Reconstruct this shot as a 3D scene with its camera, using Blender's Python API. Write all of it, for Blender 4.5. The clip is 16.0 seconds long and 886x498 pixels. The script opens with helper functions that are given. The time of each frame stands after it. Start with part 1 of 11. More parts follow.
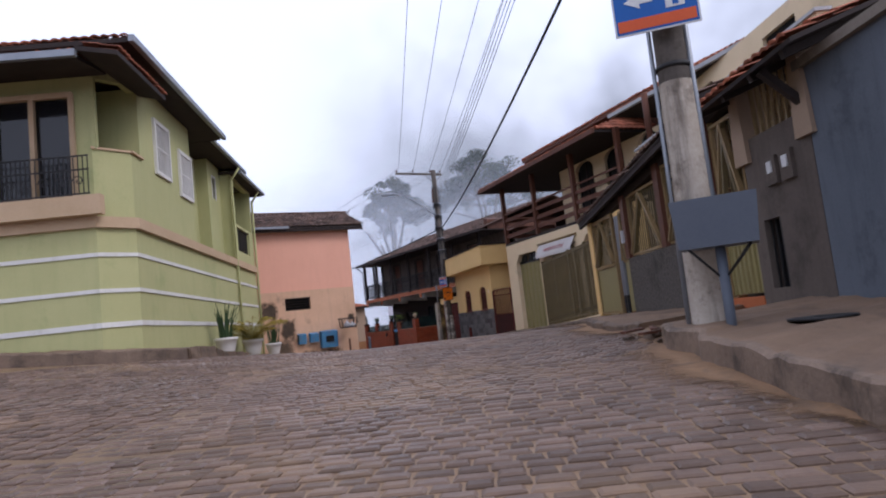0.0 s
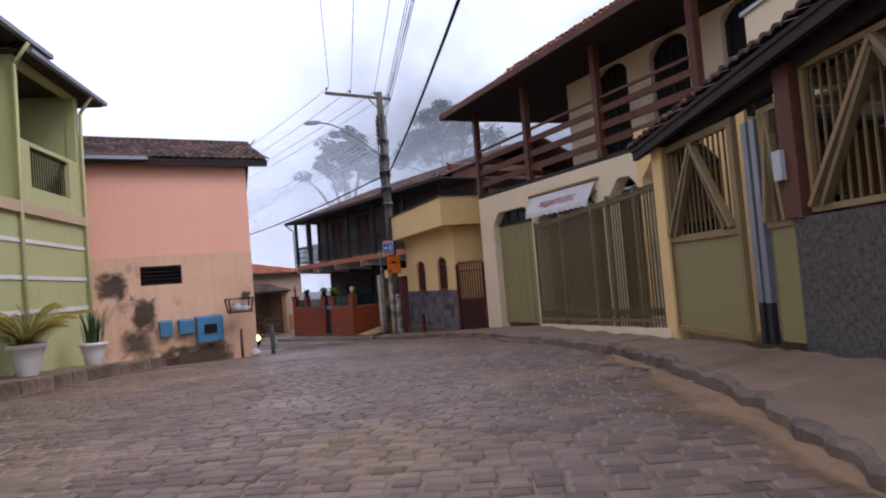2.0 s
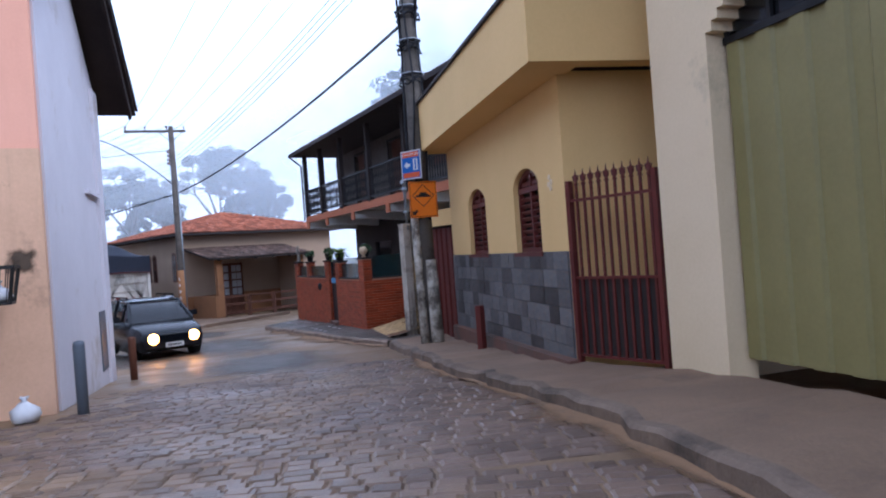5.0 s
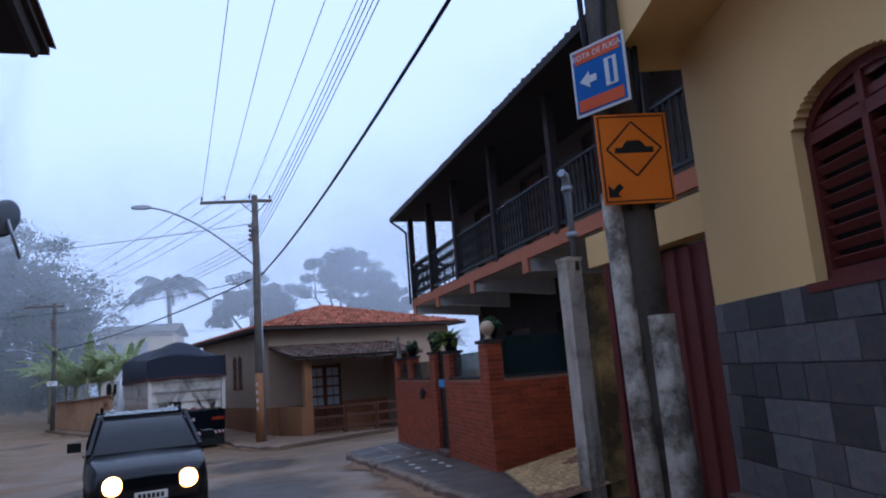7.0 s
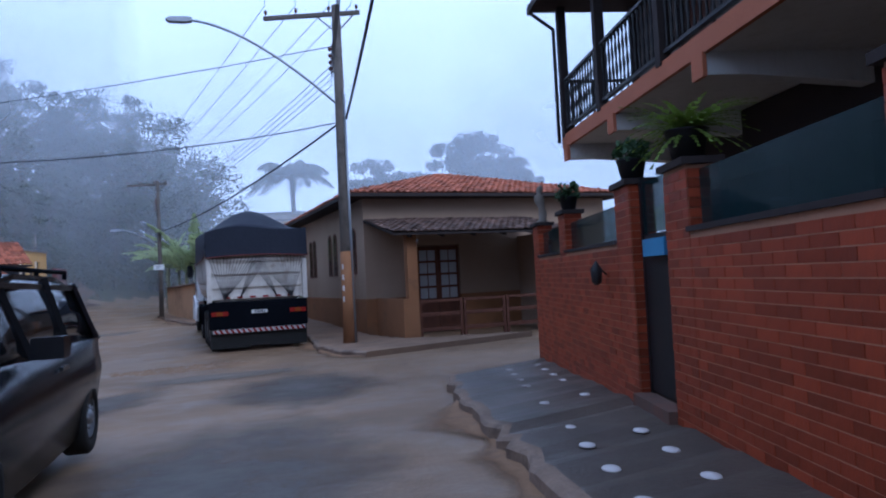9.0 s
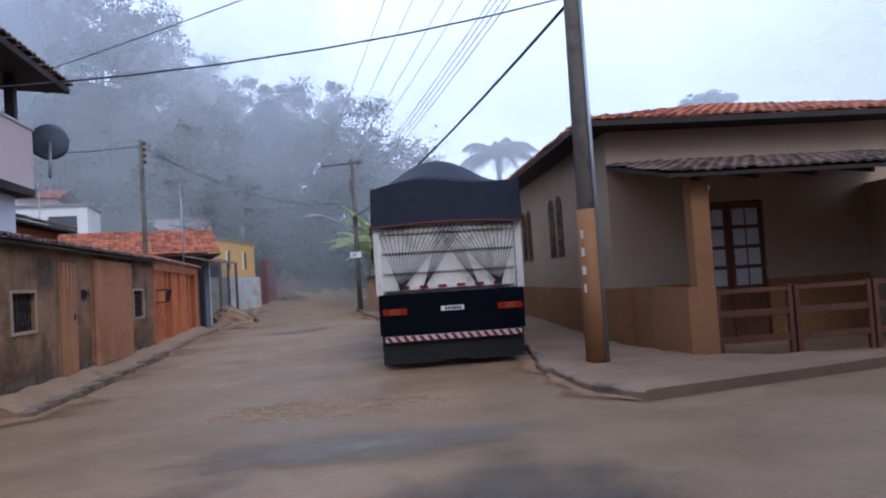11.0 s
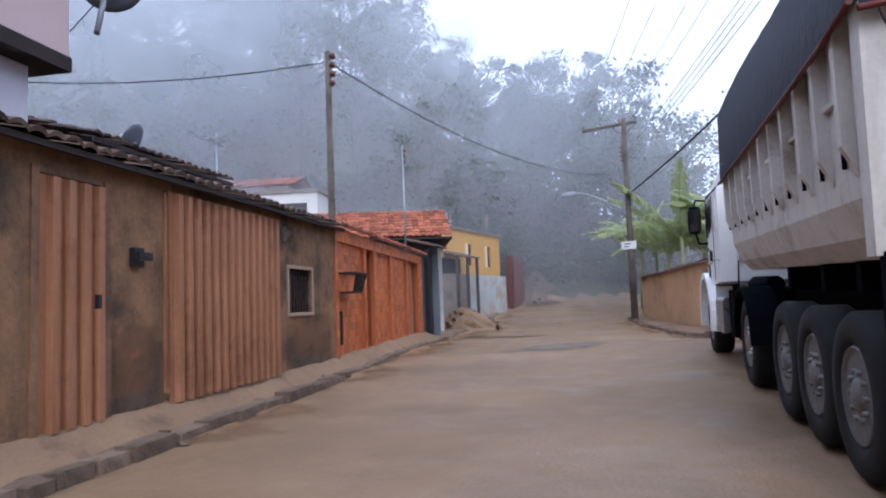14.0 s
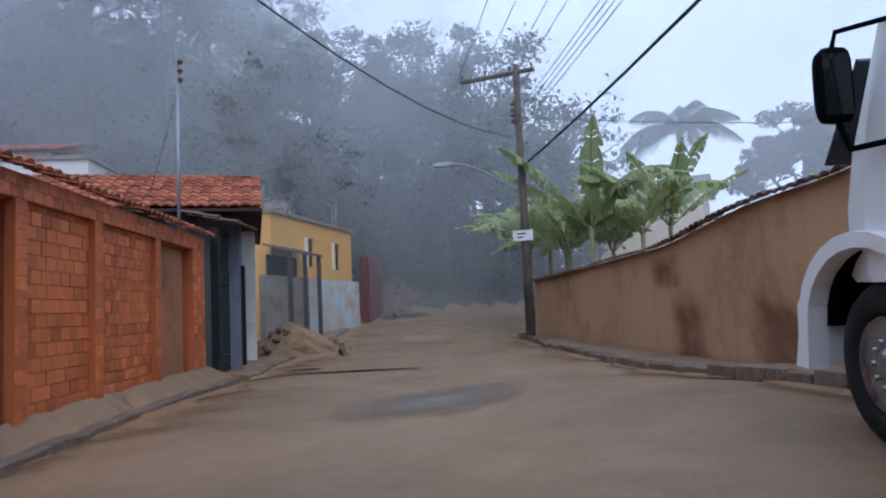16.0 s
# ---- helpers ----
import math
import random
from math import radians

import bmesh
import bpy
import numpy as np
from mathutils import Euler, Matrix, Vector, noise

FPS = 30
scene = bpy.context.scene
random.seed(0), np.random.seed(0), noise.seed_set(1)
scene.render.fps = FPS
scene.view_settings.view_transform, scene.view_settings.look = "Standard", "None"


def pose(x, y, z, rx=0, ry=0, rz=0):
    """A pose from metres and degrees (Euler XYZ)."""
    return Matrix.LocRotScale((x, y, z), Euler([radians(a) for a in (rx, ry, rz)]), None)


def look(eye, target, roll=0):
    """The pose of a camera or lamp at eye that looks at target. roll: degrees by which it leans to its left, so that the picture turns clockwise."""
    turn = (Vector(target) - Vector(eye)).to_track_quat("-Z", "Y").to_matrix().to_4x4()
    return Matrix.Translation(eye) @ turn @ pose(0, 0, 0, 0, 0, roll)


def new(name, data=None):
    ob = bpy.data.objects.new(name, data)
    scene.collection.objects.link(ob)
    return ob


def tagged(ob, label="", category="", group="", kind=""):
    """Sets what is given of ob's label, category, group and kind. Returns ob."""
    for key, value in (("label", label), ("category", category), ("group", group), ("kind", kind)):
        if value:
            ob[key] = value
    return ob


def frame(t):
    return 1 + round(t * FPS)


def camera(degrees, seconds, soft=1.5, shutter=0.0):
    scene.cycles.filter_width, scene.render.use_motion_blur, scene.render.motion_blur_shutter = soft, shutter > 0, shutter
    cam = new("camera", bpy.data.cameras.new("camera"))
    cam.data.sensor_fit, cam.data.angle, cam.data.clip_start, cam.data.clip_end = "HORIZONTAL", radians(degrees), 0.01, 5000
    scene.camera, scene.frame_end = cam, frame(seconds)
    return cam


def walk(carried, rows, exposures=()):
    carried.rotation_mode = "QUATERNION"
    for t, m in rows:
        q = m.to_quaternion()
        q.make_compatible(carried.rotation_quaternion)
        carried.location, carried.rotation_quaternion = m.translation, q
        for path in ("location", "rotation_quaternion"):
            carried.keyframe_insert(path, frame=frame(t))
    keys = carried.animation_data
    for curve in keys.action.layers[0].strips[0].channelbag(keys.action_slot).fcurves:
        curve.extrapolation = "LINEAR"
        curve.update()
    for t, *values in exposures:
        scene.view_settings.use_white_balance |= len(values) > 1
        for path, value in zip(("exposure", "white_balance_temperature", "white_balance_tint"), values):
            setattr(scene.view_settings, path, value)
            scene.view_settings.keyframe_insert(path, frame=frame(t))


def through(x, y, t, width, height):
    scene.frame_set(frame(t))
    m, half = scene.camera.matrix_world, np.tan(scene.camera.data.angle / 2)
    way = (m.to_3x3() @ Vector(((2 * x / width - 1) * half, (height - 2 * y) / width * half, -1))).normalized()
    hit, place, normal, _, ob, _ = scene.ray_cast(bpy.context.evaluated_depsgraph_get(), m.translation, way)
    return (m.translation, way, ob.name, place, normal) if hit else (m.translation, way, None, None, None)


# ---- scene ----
cam = camera(65.8, 16.0, soft=2.0)
METRES, EYE, TILT, LEAN, TURN = 62.0, 1.15, 0.0, 0.0, -32.5
ROWS = [
    (0.0, 0.0, 0.0, 0.0, 0.68, 6.08, 6.37),
    (0.5, 0.0016, 0.0397, 0.0037, -0.65, 6.08, 5.69),
    (1.0, 0.0038, 0.0803, 0.0072, -0.77, 4.66, 5.12),
    (1.5, 0.0073, 0.1204, 0.0096, -1.09, 2.95, 4.89),
    (2.0, 0.0092, 0.1585, 0.0111, -2.69, 2.57, 4.71),
    (2.5, 0.0119, 0.1941, 0.0124, -3.74, 1.77, 4.08),
    (3.0, 0.0157, 0.2274, 0.0125, -3.18, -0.42, 3.88),
    (3.5, 0.0181, 0.2635, 0.0112, -2.19, -1.24, 3.74),
    (6.0, 0.0082, 0.439, 0.0051, 8.88, 4.32, 4.22),
    (6.5, 0.0021, 0.4674, 0.0031, 11.59, 8.6, 4.2),
    (7.0, -0.0049, 0.4959, 0.0007, 14.02, 9.95, 4.38),
    (7.5, -0.0132, 0.5265, -0.0011, 15.78, 10.45, 3.91),
    (8.0, -0.0227, 0.5548, -0.0029, 17.84, 6.14, 2.9),
    (8.5, -0.0325, 0.5835, -0.0046, 21.12, 2.42, 3.78),
    (9.0, -0.0447, 0.6115, -0.006, 25.02, 2.33, 2.91),
    (11.5, -0.1293, 0.7176, -0.0104, 46.52, 2.34, 4.0),
    (12.0, -0.1452, 0.7313, -0.0126, 50.48, 0.33, 4.16),
    (12.5, -0.1619, 0.7425, -0.0126, 54.53, -1.2, 4.46),
    (13.0, -0.1802, 0.7542, -0.0141, 58.34, 1.39, 3.96),
    (13.5, -0.2017, 0.7657, -0.0144, 61.51, 3.71, 3.33),
    (14.0, -0.2253, 0.7769, -0.0146, 62.85, 4.42, 2.18),
    (14.5, -0.2514, 0.7915, -0.0152, 61.73, 4.56, 2.26),
    (15.0, -0.2777, 0.8089, -0.0151, 58.69, 4.29, 2.47),
    (15.5, -0.3044, 0.8286, -0.0153, 54.77, 4.83, 2.4),
    (16.0, -0.3306, 0.8498, -0.0152, 51.24, 4.94, 2.7),
]
EXPOSURES = [(0.0, -0.35, 6150, 19), (1.5, -0.22, 6150, 20), (2.5, -0.1, 6100, 20), (3.5, 0.2, 6000, 20), (6.0, 0.25, 5000, 11), (6.5, -0.25, 5000, 12), (7.0, -0.6, 5000, 13), (7.5, -0.55, 5000, 14),
             (8.5, -0.3, 5050, 13), (9.0, -0.45, 4800, 13), (11.5, -0.05, 5650, 14), (12.0, -0.15, 5750, 15), (12.5, 0.42, 5850, 15), (13.0, 0.0, 5600, 16), (13.5, 0.1, 5700, 15), (14.0, 0.28, 5750, 14), (14.5, 0.12, 5650, 13), (15.5, -0.02, 5550, 12), (16.0, -0.3, 5500, 10)]
walk(cam, [(t, pose(0, 0, EYE, TILT, LEAN, TURN) @ pose(METRES * x, METRES * y, METRES * z, 90 + pitch, roll, yaw)) for t, x, y, z, yaw, pitch, roll in ROWS], EXPOSURES)

# ---- world and light: a foggy overcast morning ----
world = bpy.data.worlds.new("world")
scene.world = world
world.use_nodes = True
wt = world.node_tree
wt.nodes.clear()
sky = wt.nodes.new("ShaderNodeTexSky")
sky.sky_type, sky.sun_disc = "NISHITA", False
sky.sun_elevation, sky.sun_rotation = radians(38), radians(150)
sky.air_density, sky.dust_density = 1.5, 6.0
wo = wt.nodes.new("ShaderNodeOutputWorld")
bg = wt.nodes.new("ShaderNodeBackground")
fog = wt.nodes.new("ShaderNodeMix")
fog.data_type = "RGBA"
fog.inputs[0].default_value = 0.93
scale_sky = wt.nodes.new("ShaderNodeVectorMath")
scale_sky.operation = "SCALE"
scale_sky.inputs[3].default_value = 0.12
wt.links.new(sky.outputs[0], scale_sky.inputs[0])
wt.links.new(scale_sky.outputs[0], fog.inputs[6])
fog.inputs[7].default_value = (1.05, 1.15, 1.36, 1)
wt.links.new(fog.outputs[2], bg.inputs[0])
bg.inputs[1].default_value = 1.28
wt.links.new(bg.outputs[0], wo.inputs[0])
sun = new("sun", bpy.data.lights.new("sun", "SUN"))
sun.data.energy, sun.data.angle, sun.data.color = 1.4, radians(25), (1.0, 0.95, 0.88)
sun.matrix_world = look((24, -24, 40), (0, 16, 0))

# ---- small tools ----
def nd(nt, kind, **kw):
    n = nt.nodes.new(kind)
    for k, v in kw.items():
        n.inputs[k.replace("_", " ")].default_value = v
    return n


ALBEDO_SCALE = 0.85  # scales every base colour down, to balance them against the sky


def mat(name, c1, c2=None, rough=0.8, fine=40.0, coarse=1.3, bump=0.25, metal=0.0, stain=None, amount=0.0, stain_scale=0.7,
        stretch=(1, 1, 1), rnd=0.0, island=False, spec=0.22, depth=0.01, wet=0.0, streak=0.0):
    """A surface with a coarse and a fine variation, stains of their own shape, and relief."""
    m = bpy.data.materials.new(name)
    m.use_nodes = True
    nt = m.node_tree
    b = nt.nodes["Principled BSDF"]
    b.inputs["Roughness"].default_value, b.inputs["Metallic"].default_value = rough, metal
    b.inputs["Specular IOR Level"].default_value = spec
    c2 = c2 or tuple(c * 0.72 for c in c1)
    c1, c2 = tuple(c * ALBEDO_SCALE for c in c1), tuple(c * ALBEDO_SCALE for c in c2)
    stain = tuple(c * ALBEDO_SCALE for c in stain) if stain else None
    co = nt.nodes.new("ShaderNodeTexCoord")
    mp = nt.nodes.new("ShaderNodeMapping")
    mp.inputs["Scale"].default_value = stretch
    nt.links.new(co.outputs["Object"], mp.inputs["Vector"])
    n1 = nd(nt, "ShaderNodeTexNoise", Scale=coarse, Detail=5.0, Roughness=0.65)
    n2 = nd(nt, "ShaderNodeTexNoise", Scale=fine, Detail=3.0, Roughness=0.6)
    for n in (n1, n2):
        nt.links.new(mp.outputs[0], n.inputs["Vector"])
    add = nt.nodes.new("ShaderNodeMath")
    add.operation = "MULTIPLY_ADD"
    add.inputs[1].default_value = 0.45
    nt.links.new(n2.outputs[0], add.inputs[0])
    nt.links.new(n1.outputs[0], add.inputs[2])
    rp = nt.nodes.new("ShaderNodeMapRange")
    rp.inputs["From Min"].default_value, rp.inputs["From Max"].default_value = 0.42, 1.0
    nt.links.new(add.outputs[0], rp.inputs["Value"])
    mx = nt.nodes.new("ShaderNodeMix")
    mx.data_type = "RGBA"
    mx.inputs[6].default_value, mx.inputs[7].default_value = (*c1, 1), (*c2, 1)
    nt.links.new(rp.outputs[0], mx.inputs[0])
    out = mx.outputs[2]
    if amount:
        n3 = nd(nt, "ShaderNodeTexNoise", Scale=stain_scale, Detail=8.0, Roughness=0.72)
        mp3 = nt.nodes.new("ShaderNodeMapping")
        mp3.inputs["Location"].default_value = (3.1, 7.7, 1.3)
        nt.links.new(co.outputs["Object"], mp3.inputs["Vector"])
        nt.links.new(mp3.outputs[0], n3.inputs["Vector"])
        r3 = nt.nodes.new("ShaderNodeMapRange")
        r3.inputs["From Min"].default_value, r3.inputs["From Max"].default_value = 0.62 - 0.3 * amount, 0.78 - 0.3 * amount
        r3.inputs["To Max"].default_value = 0.85
        nt.links.new(n3.outputs[0], r3.inputs["Value"])
        m3 = nt.nodes.new("ShaderNodeMix")
        m3.data_type = "RGBA"
        m3.inputs[7].default_value = (*(stain or tuple(c * 0.4 for c in c1)), 1)
        nt.links.new(r3.outputs[0], m3.inputs[0])
        nt.links.new(out, m3.inputs[6])
        out = m3.outputs[2]
    if streak:
        mps = nt.nodes.new("ShaderNodeMapping")
        mps.inputs["Scale"].default_value = (1, 1, 0.12)
        nt.links.new(co.outputs["Object"], mps.inputs["Vector"])
        ns = nd(nt, "ShaderNodeTexNoise", Scale=5.0, Detail=6.0, Roughness=0.65)
        nt.links.new(mps.outputs[0], ns.inputs["Vector"])
        rs = nt.nodes.new("ShaderNodeMapRange")
        rs.inputs["From Min"].default_value, rs.inputs["From Max"].default_value = 0.5, 0.75
        rs.inputs["To Max"].default_value = streak
        nt.links.new(ns.outputs[0], rs.inputs["Value"])
        ms = nt.nodes.new("ShaderNodeMix")
        ms.data_type = "RGBA"
        ms.inputs[7].default_value = (*(stain or tuple(c * 0.4 for c in c1)), 1)
        nt.links.new(rs.outputs[0], ms.inputs[0])
        nt.links.new(out, ms.inputs[6])
        out = ms.outputs[2]
    if rnd or island:
        src = nt.nodes.new("ShaderNodeNewGeometry" if island else "ShaderNodeObjectInfo")
        hv = nt.nodes.new("ShaderNodeHueSaturation")
        r4 = nt.nodes.new("ShaderNodeMapRange")
        r4.inputs["To Min"].default_value, r4.inputs["To Max"].default_value = 1 - (rnd or 0.3), 1 + (rnd or 0.3)
        nt.links.new(src.outputs["Random Per Island" if island else "Random"], r4.inputs["Value"])
        nt.links.new(r4.outputs[0], hv.inputs["Value"])
        nt.links.new(out, hv.inputs["Color"])
        out = hv.outputs[0]
    nt.links.new(out, b.inputs["Base Color"])
    if wet:
        nw = nd(nt, "ShaderNodeTexNoise", Scale=0.55, Detail=6.0, Roughness=0.6)
        nt.links.new(co.outputs["Object"], nw.inputs["Vector"])
        rw = nt.nodes.new("ShaderNodeMapRange")
        rw.inputs["From Min"].default_value, rw.inputs["From Max"].default_value = 0.42, 0.58
        rw.inputs["To Min"].default_value, rw.inputs["To Max"].default_value = rough, rough - wet
        nt.links.new(nw.outputs[0], rw.inputs["Value"])
        nt.links.new(rw.outputs[0], b.inputs["Roughness"])
    if bump:
        bp = nt.nodes.new("ShaderNodeBump")
        bp.inputs["Strength"].default_value, bp.inputs["Distance"].default_value = bump, depth
        nt.links.new(add.outputs[0], bp.inputs["Height"])
        nt.links.new(bp.outputs[0], b.inputs["Normal"])
    return m


def soften(m, lo=0.35, hi=0.62, scale=2.6):
    """Let a thin layer of dirt run out raggedly towards its rim, by the mesh's own fade."""
    nt = m.node_tree
    at = nt.nodes.new("ShaderNodeAttribute")
    at.attribute_name = "fade"
    co = nt.nodes.new("ShaderNodeTexCoord")
    n = nd(nt, "ShaderNodeTexNoise", Scale=scale, Detail=7.0, Roughness=0.7)
    nt.links.new(co.outputs["Object"], n.inputs["Vector"])
    a = nt.nodes.new("ShaderNodeMath")
    a.operation = "ADD"
    nt.links.new(at.outputs["Fac"], a.inputs[0])
    nt.links.new(n.outputs[0], a.inputs[1])
    r = nt.nodes.new("ShaderNodeMapRange")
    r.inputs["From Min"].default_value, r.inputs["From Max"].default_value = lo + 0.5, hi + 0.5
    nt.links.new(a.outputs[0], r.inputs["Value"])
    t, mx = nt.nodes.new("ShaderNodeBsdfTransparent"), nt.nodes.new("ShaderNodeMixShader")
    nt.links.new(r.outputs[0], mx.inputs[0])
    nt.links.new(t.outputs[0], mx.inputs[1])
    nt.links.new(nt.nodes["Principled BSDF"].outputs[0], mx.inputs[2])
    nt.links.new(mx.outputs[0], nt.nodes["Material Output"].inputs[0])
    return m


def box(bm, x0, x1, y0, y1, z0, z1, m=None):
    """A box in local metres; m turns and moves it."""
    vs = [bm.verts.new((x, y, z)) for x in (x0, x1) for y in (y0, y1) for z in (z0, z1)]
    if m is not None:
        for v in vs:
            v.co = m @ v.co
    for a in ((0, 1, 3, 2), (4, 6, 7, 5), (0, 4, 5, 1), (2, 3, 7, 6), (0, 2, 6, 4), (1, 5, 7, 3)):
        bm.faces.new([vs[i] for i in a])
    return vs


def beam(bm, a, b, w, h=None):
    """A square bar from a to b."""
    a, b = Vector(a), Vector(b)
    d = b - a
    q = d.to_track_quat("X", "Z").to_matrix().to_4x4()
    h = h or w
    box(bm, 0, d.length, -w / 2, w / 2, -h / 2, h / 2, Matrix.Translation(a) @ q)


def tube(bm, a, b, r0, r1=None, n=10, caps=True):
    """A round, tapered bar from a to b."""
    a, b = Vector(a), Vector(b)
    r1 = r0 if r1 is None else r1
    q = (b - a).to_track_quat("Z", "Y").to_matrix()
    r = [[bm.verts.new(p + q @ Vector((math.cos(k * math.tau / n) * s, math.sin(k * math.tau / n) * s, 0))) for k in range(n)] for p, s in ((a, r0), (b, r1))]
    for k in range(n):
        f = bm.faces.new((r[0][k], r[0][(k + 1) % n], r[1][(k + 1) % n], r[1][k]))
        f.smooth = True
    if caps:
        bm.faces.new(r[0][::-1])
        bm.faces.new(r[1])


def lathe(bm, rows, n=18, at=(0, 0, 0), m=None):
    """A turned body from rows of (radius, height)."""
    rings = []
    for r, z in rows:
        ring = [bm.verts.new(Vector(at) + Vector((r * math.cos(k * math.tau / n), r * math.sin(k * math.tau / n), z))) for k in range(n)]
        rings.append(ring)
    for a, b in zip(rings, rings[1:]):
        for k in range(n):
            f = bm.faces.new((a[k], a[(k + 1) % n], b[(k + 1) % n], b[k]))
            f.smooth = True
    bm.faces.new(rings[0][::-1])
    bm.faces.new(rings[-1])
    if m is not None:
        for ring in rings:
            for v in ring:
                v.co = m @ v.co


def prism(bm, pts, y0, y1, m=None):
    """An outline of (x, z) points, drawn out from y0 to y1."""
    a = [bm.verts.new((x, y0, z)) for x, z in pts]
    b = [bm.verts.new((x, y1, z)) for x, z in pts]
    if m is not None:
        for v in a + b:
            v.co = m @ v.co
    n = len(pts)
    for k in range(n):
        bm.faces.new((a[k], a[(k + 1) % n], b[(k + 1) % n], b[k]))
    bm.faces.new(a[::-1])
    bm.faces.new(b)


def mesh_of(name, bm, material, bevel=0.0):
    if len(bm.verts) < 5000:
        bmesh.ops.remove_doubles(bm, verts=bm.verts[:], dist=1e-4)
    bmesh.ops.recalc_face_normals(bm, faces=bm.faces[:])
    me = bpy.data.meshes.new(name)
    bm.to_mesh(me)
    bm.free()
    for k in (material if isinstance(material, (list, tuple)) else [material]):
        me.materials.append(k)
    return me


def part(name, bm, material, parent, label=""):
    """ONE mesh object under a thing or a part, in the thing's own metres."""
    ob = new(name, mesh_of(name, bm, material))
    ob.parent = parent
    if label:
        ob["label"] = label
    return ob


def piece(name, me, parent, m):
    """A repeat of a part that shares its mesh."""
    ob = new(name, me)
    ob.parent = parent
    ob.matrix_local = m
    return ob


def thing(name, label, category, at=(0, 0, 0), yaw=0.0, group="", kind=""):
    e = new(name)
    e.empty_display_size = 0.2
    e.matrix_world = Matrix.Translation(at) @ Matrix.Rotation(yaw, 4, "Z")
    return tagged(e, label, category, group, kind)


def solid(name, bm, material, label, category, at=(0, 0, 0), yaw=0.0, group="", kind=""):
    ob = new(name, mesh_of(name, bm, material))
    ob.matrix_world = Matrix.Translation(at) @ Matrix.Rotation(yaw, 4, "Z")
    return tagged(ob, label, category, group, kind)


def B():
    return bmesh.new()


def arch(s0, s1, z0, z1, rise, n=8):
    """The openings of an arched hole, as a row of narrow ones."""
    out = []
    for k in range(n):
        a, b = s0 + (s1 - s0) * k / n, s0 + (s1 - s0) * (k + 1) / n
        c = ((a + b) / 2 - (s0 + s1) / 2) / ((s1 - s0) / 2)
        out.append((a, b, z0, z1 - rise + rise * math.sqrt(max(0, 1 - c * c))))
    return out


def chamfer(s0, s1, z0, z1, c, n=4):
    """A hole with its upper corners cut off."""
    out = [(s0 + c, s1 - c, z0, z1)]
    for k in range(n):
        z = z1 - c + c * (k + 0.5) / n
        out += [(s0 + c * k / n, s0 + c * (k + 1) / n, z0, z), (s1 - c * (k + 1) / n, s1 - c * k / n, z0, z)]
    return out


def wall(bm, x0, x1, y0, y1, z0, z1, holes=()):
    """A wall along x, with holes (x, x, z, z) right through it."""
    cuts = sorted({x0, x1, *[min(max(h[k], x0), x1) for h in holes for k in (0, 1)]})
    for a, b in zip(cuts, cuts[1:]):
        if b - a < 1e-5:
            continue
        mid, spans = (a + b) / 2, [(z0, z1)]
        for h in holes:
            if h[0] < mid < h[1]:
                spans = [t for lo, hi in spans for t in ((lo, min(hi, h[2])), (max(lo, h[3]), hi)) if t[1] - t[0] > 1e-4]
        for lo, hi in spans:
            box(bm, a, b, y0, y1, lo, hi)


def wall_across(bm, y0, y1, x0, x1, z0, z1, holes=()):
    """The same, along y."""
    keep = B()
    wall(keep, y0, y1, -x1, -x0, z0, z1, holes)
    turn = Matrix.Rotation(math.pi / 2, 4, "Z")
    for f in keep.faces:
        bm.faces.new([bm.verts.new(turn @ v.co) for v in f.verts])
    keep.free()


def tiles(bm, e0, e1, r0, r1, pitch=0.2, course=0.36, wave=0.045, cut=(0.0, 0.0)):
    """Barrel tiles on the slope between the eave e0-e1 and the ridge r0-r1. cut: the share of the eave over which a hip runs off at each end."""
    e0, e1, r0, r1 = map(Vector, (e0, e1, r0, r1))
    width = (e1 - e0).length
    up = ((r0 + r1) / 2 - (e0 + e1) / 2)
    ax = (e1 - e0).normalized()
    up = up - ax * up.dot(ax)
    rise = up.length
    up.normalize()
    nrm = ax.cross(up)
    if nrm.z < 0:
        nrm = -nrm
    seg, cols, rows = 4, max(1, round(width / pitch)), max(1, round(rise / course))
    l0, l1 = (r0 - e0).dot(ax), (r1 - e0).dot(ax)

    def top(u):
        t = 1.0
        if l0 > 0.01:
            t = min(t, u / l0)
        if width - l1 > 0.01:
            t = min(t, (width - u) / (width - l1))
        return max(0.0, min(1.0, t))
    for c in range(cols):
        for r in range(rows):
            jit = random.uniform(-0.012, 0.012)
            lo, hi = r / rows, (r + 1) / rows + 0.06 / rise
            ring = []
            for k in range(seg + 1):
                u = width * (c + k / seg) / cols
                h = wave * math.sin(math.pi * k / seg) * (1.0 if c % 1 == 0 else 0.5)
                lim = top(u)
                a, b = min(lo, lim), min(hi, lim)
                ring.append((u, h, a, b))
            if max(q[3] - q[2] for q in ring) < 1e-4:
                continue
            va = [bm.verts.new(e0 + ax * u + up * (a * rise) + nrm * (h + 0.03 + jit)) for u, h, a, b in ring]
            vb = [bm.verts.new(e0 + ax * u + up * (b * rise) + nrm * (h * 0.85 + jit)) for u, h, a, b in ring]
            vc = [bm.verts.new(e0 + ax * u + up * (a * rise) + nrm * (h * 0.75 + jit)) for u, h, a, b in ring]
            for k in range(seg):
                if ring[k][3] - ring[k][2] < 1e-4 and ring[k + 1][3] - ring[k + 1][2] < 1e-4:
                    continue
                bm.faces.new((va[k], va[k + 1], vb[k + 1], vb[k]))
                bm.faces.new((vc[k], vc[k + 1], va[k + 1], va[k]))


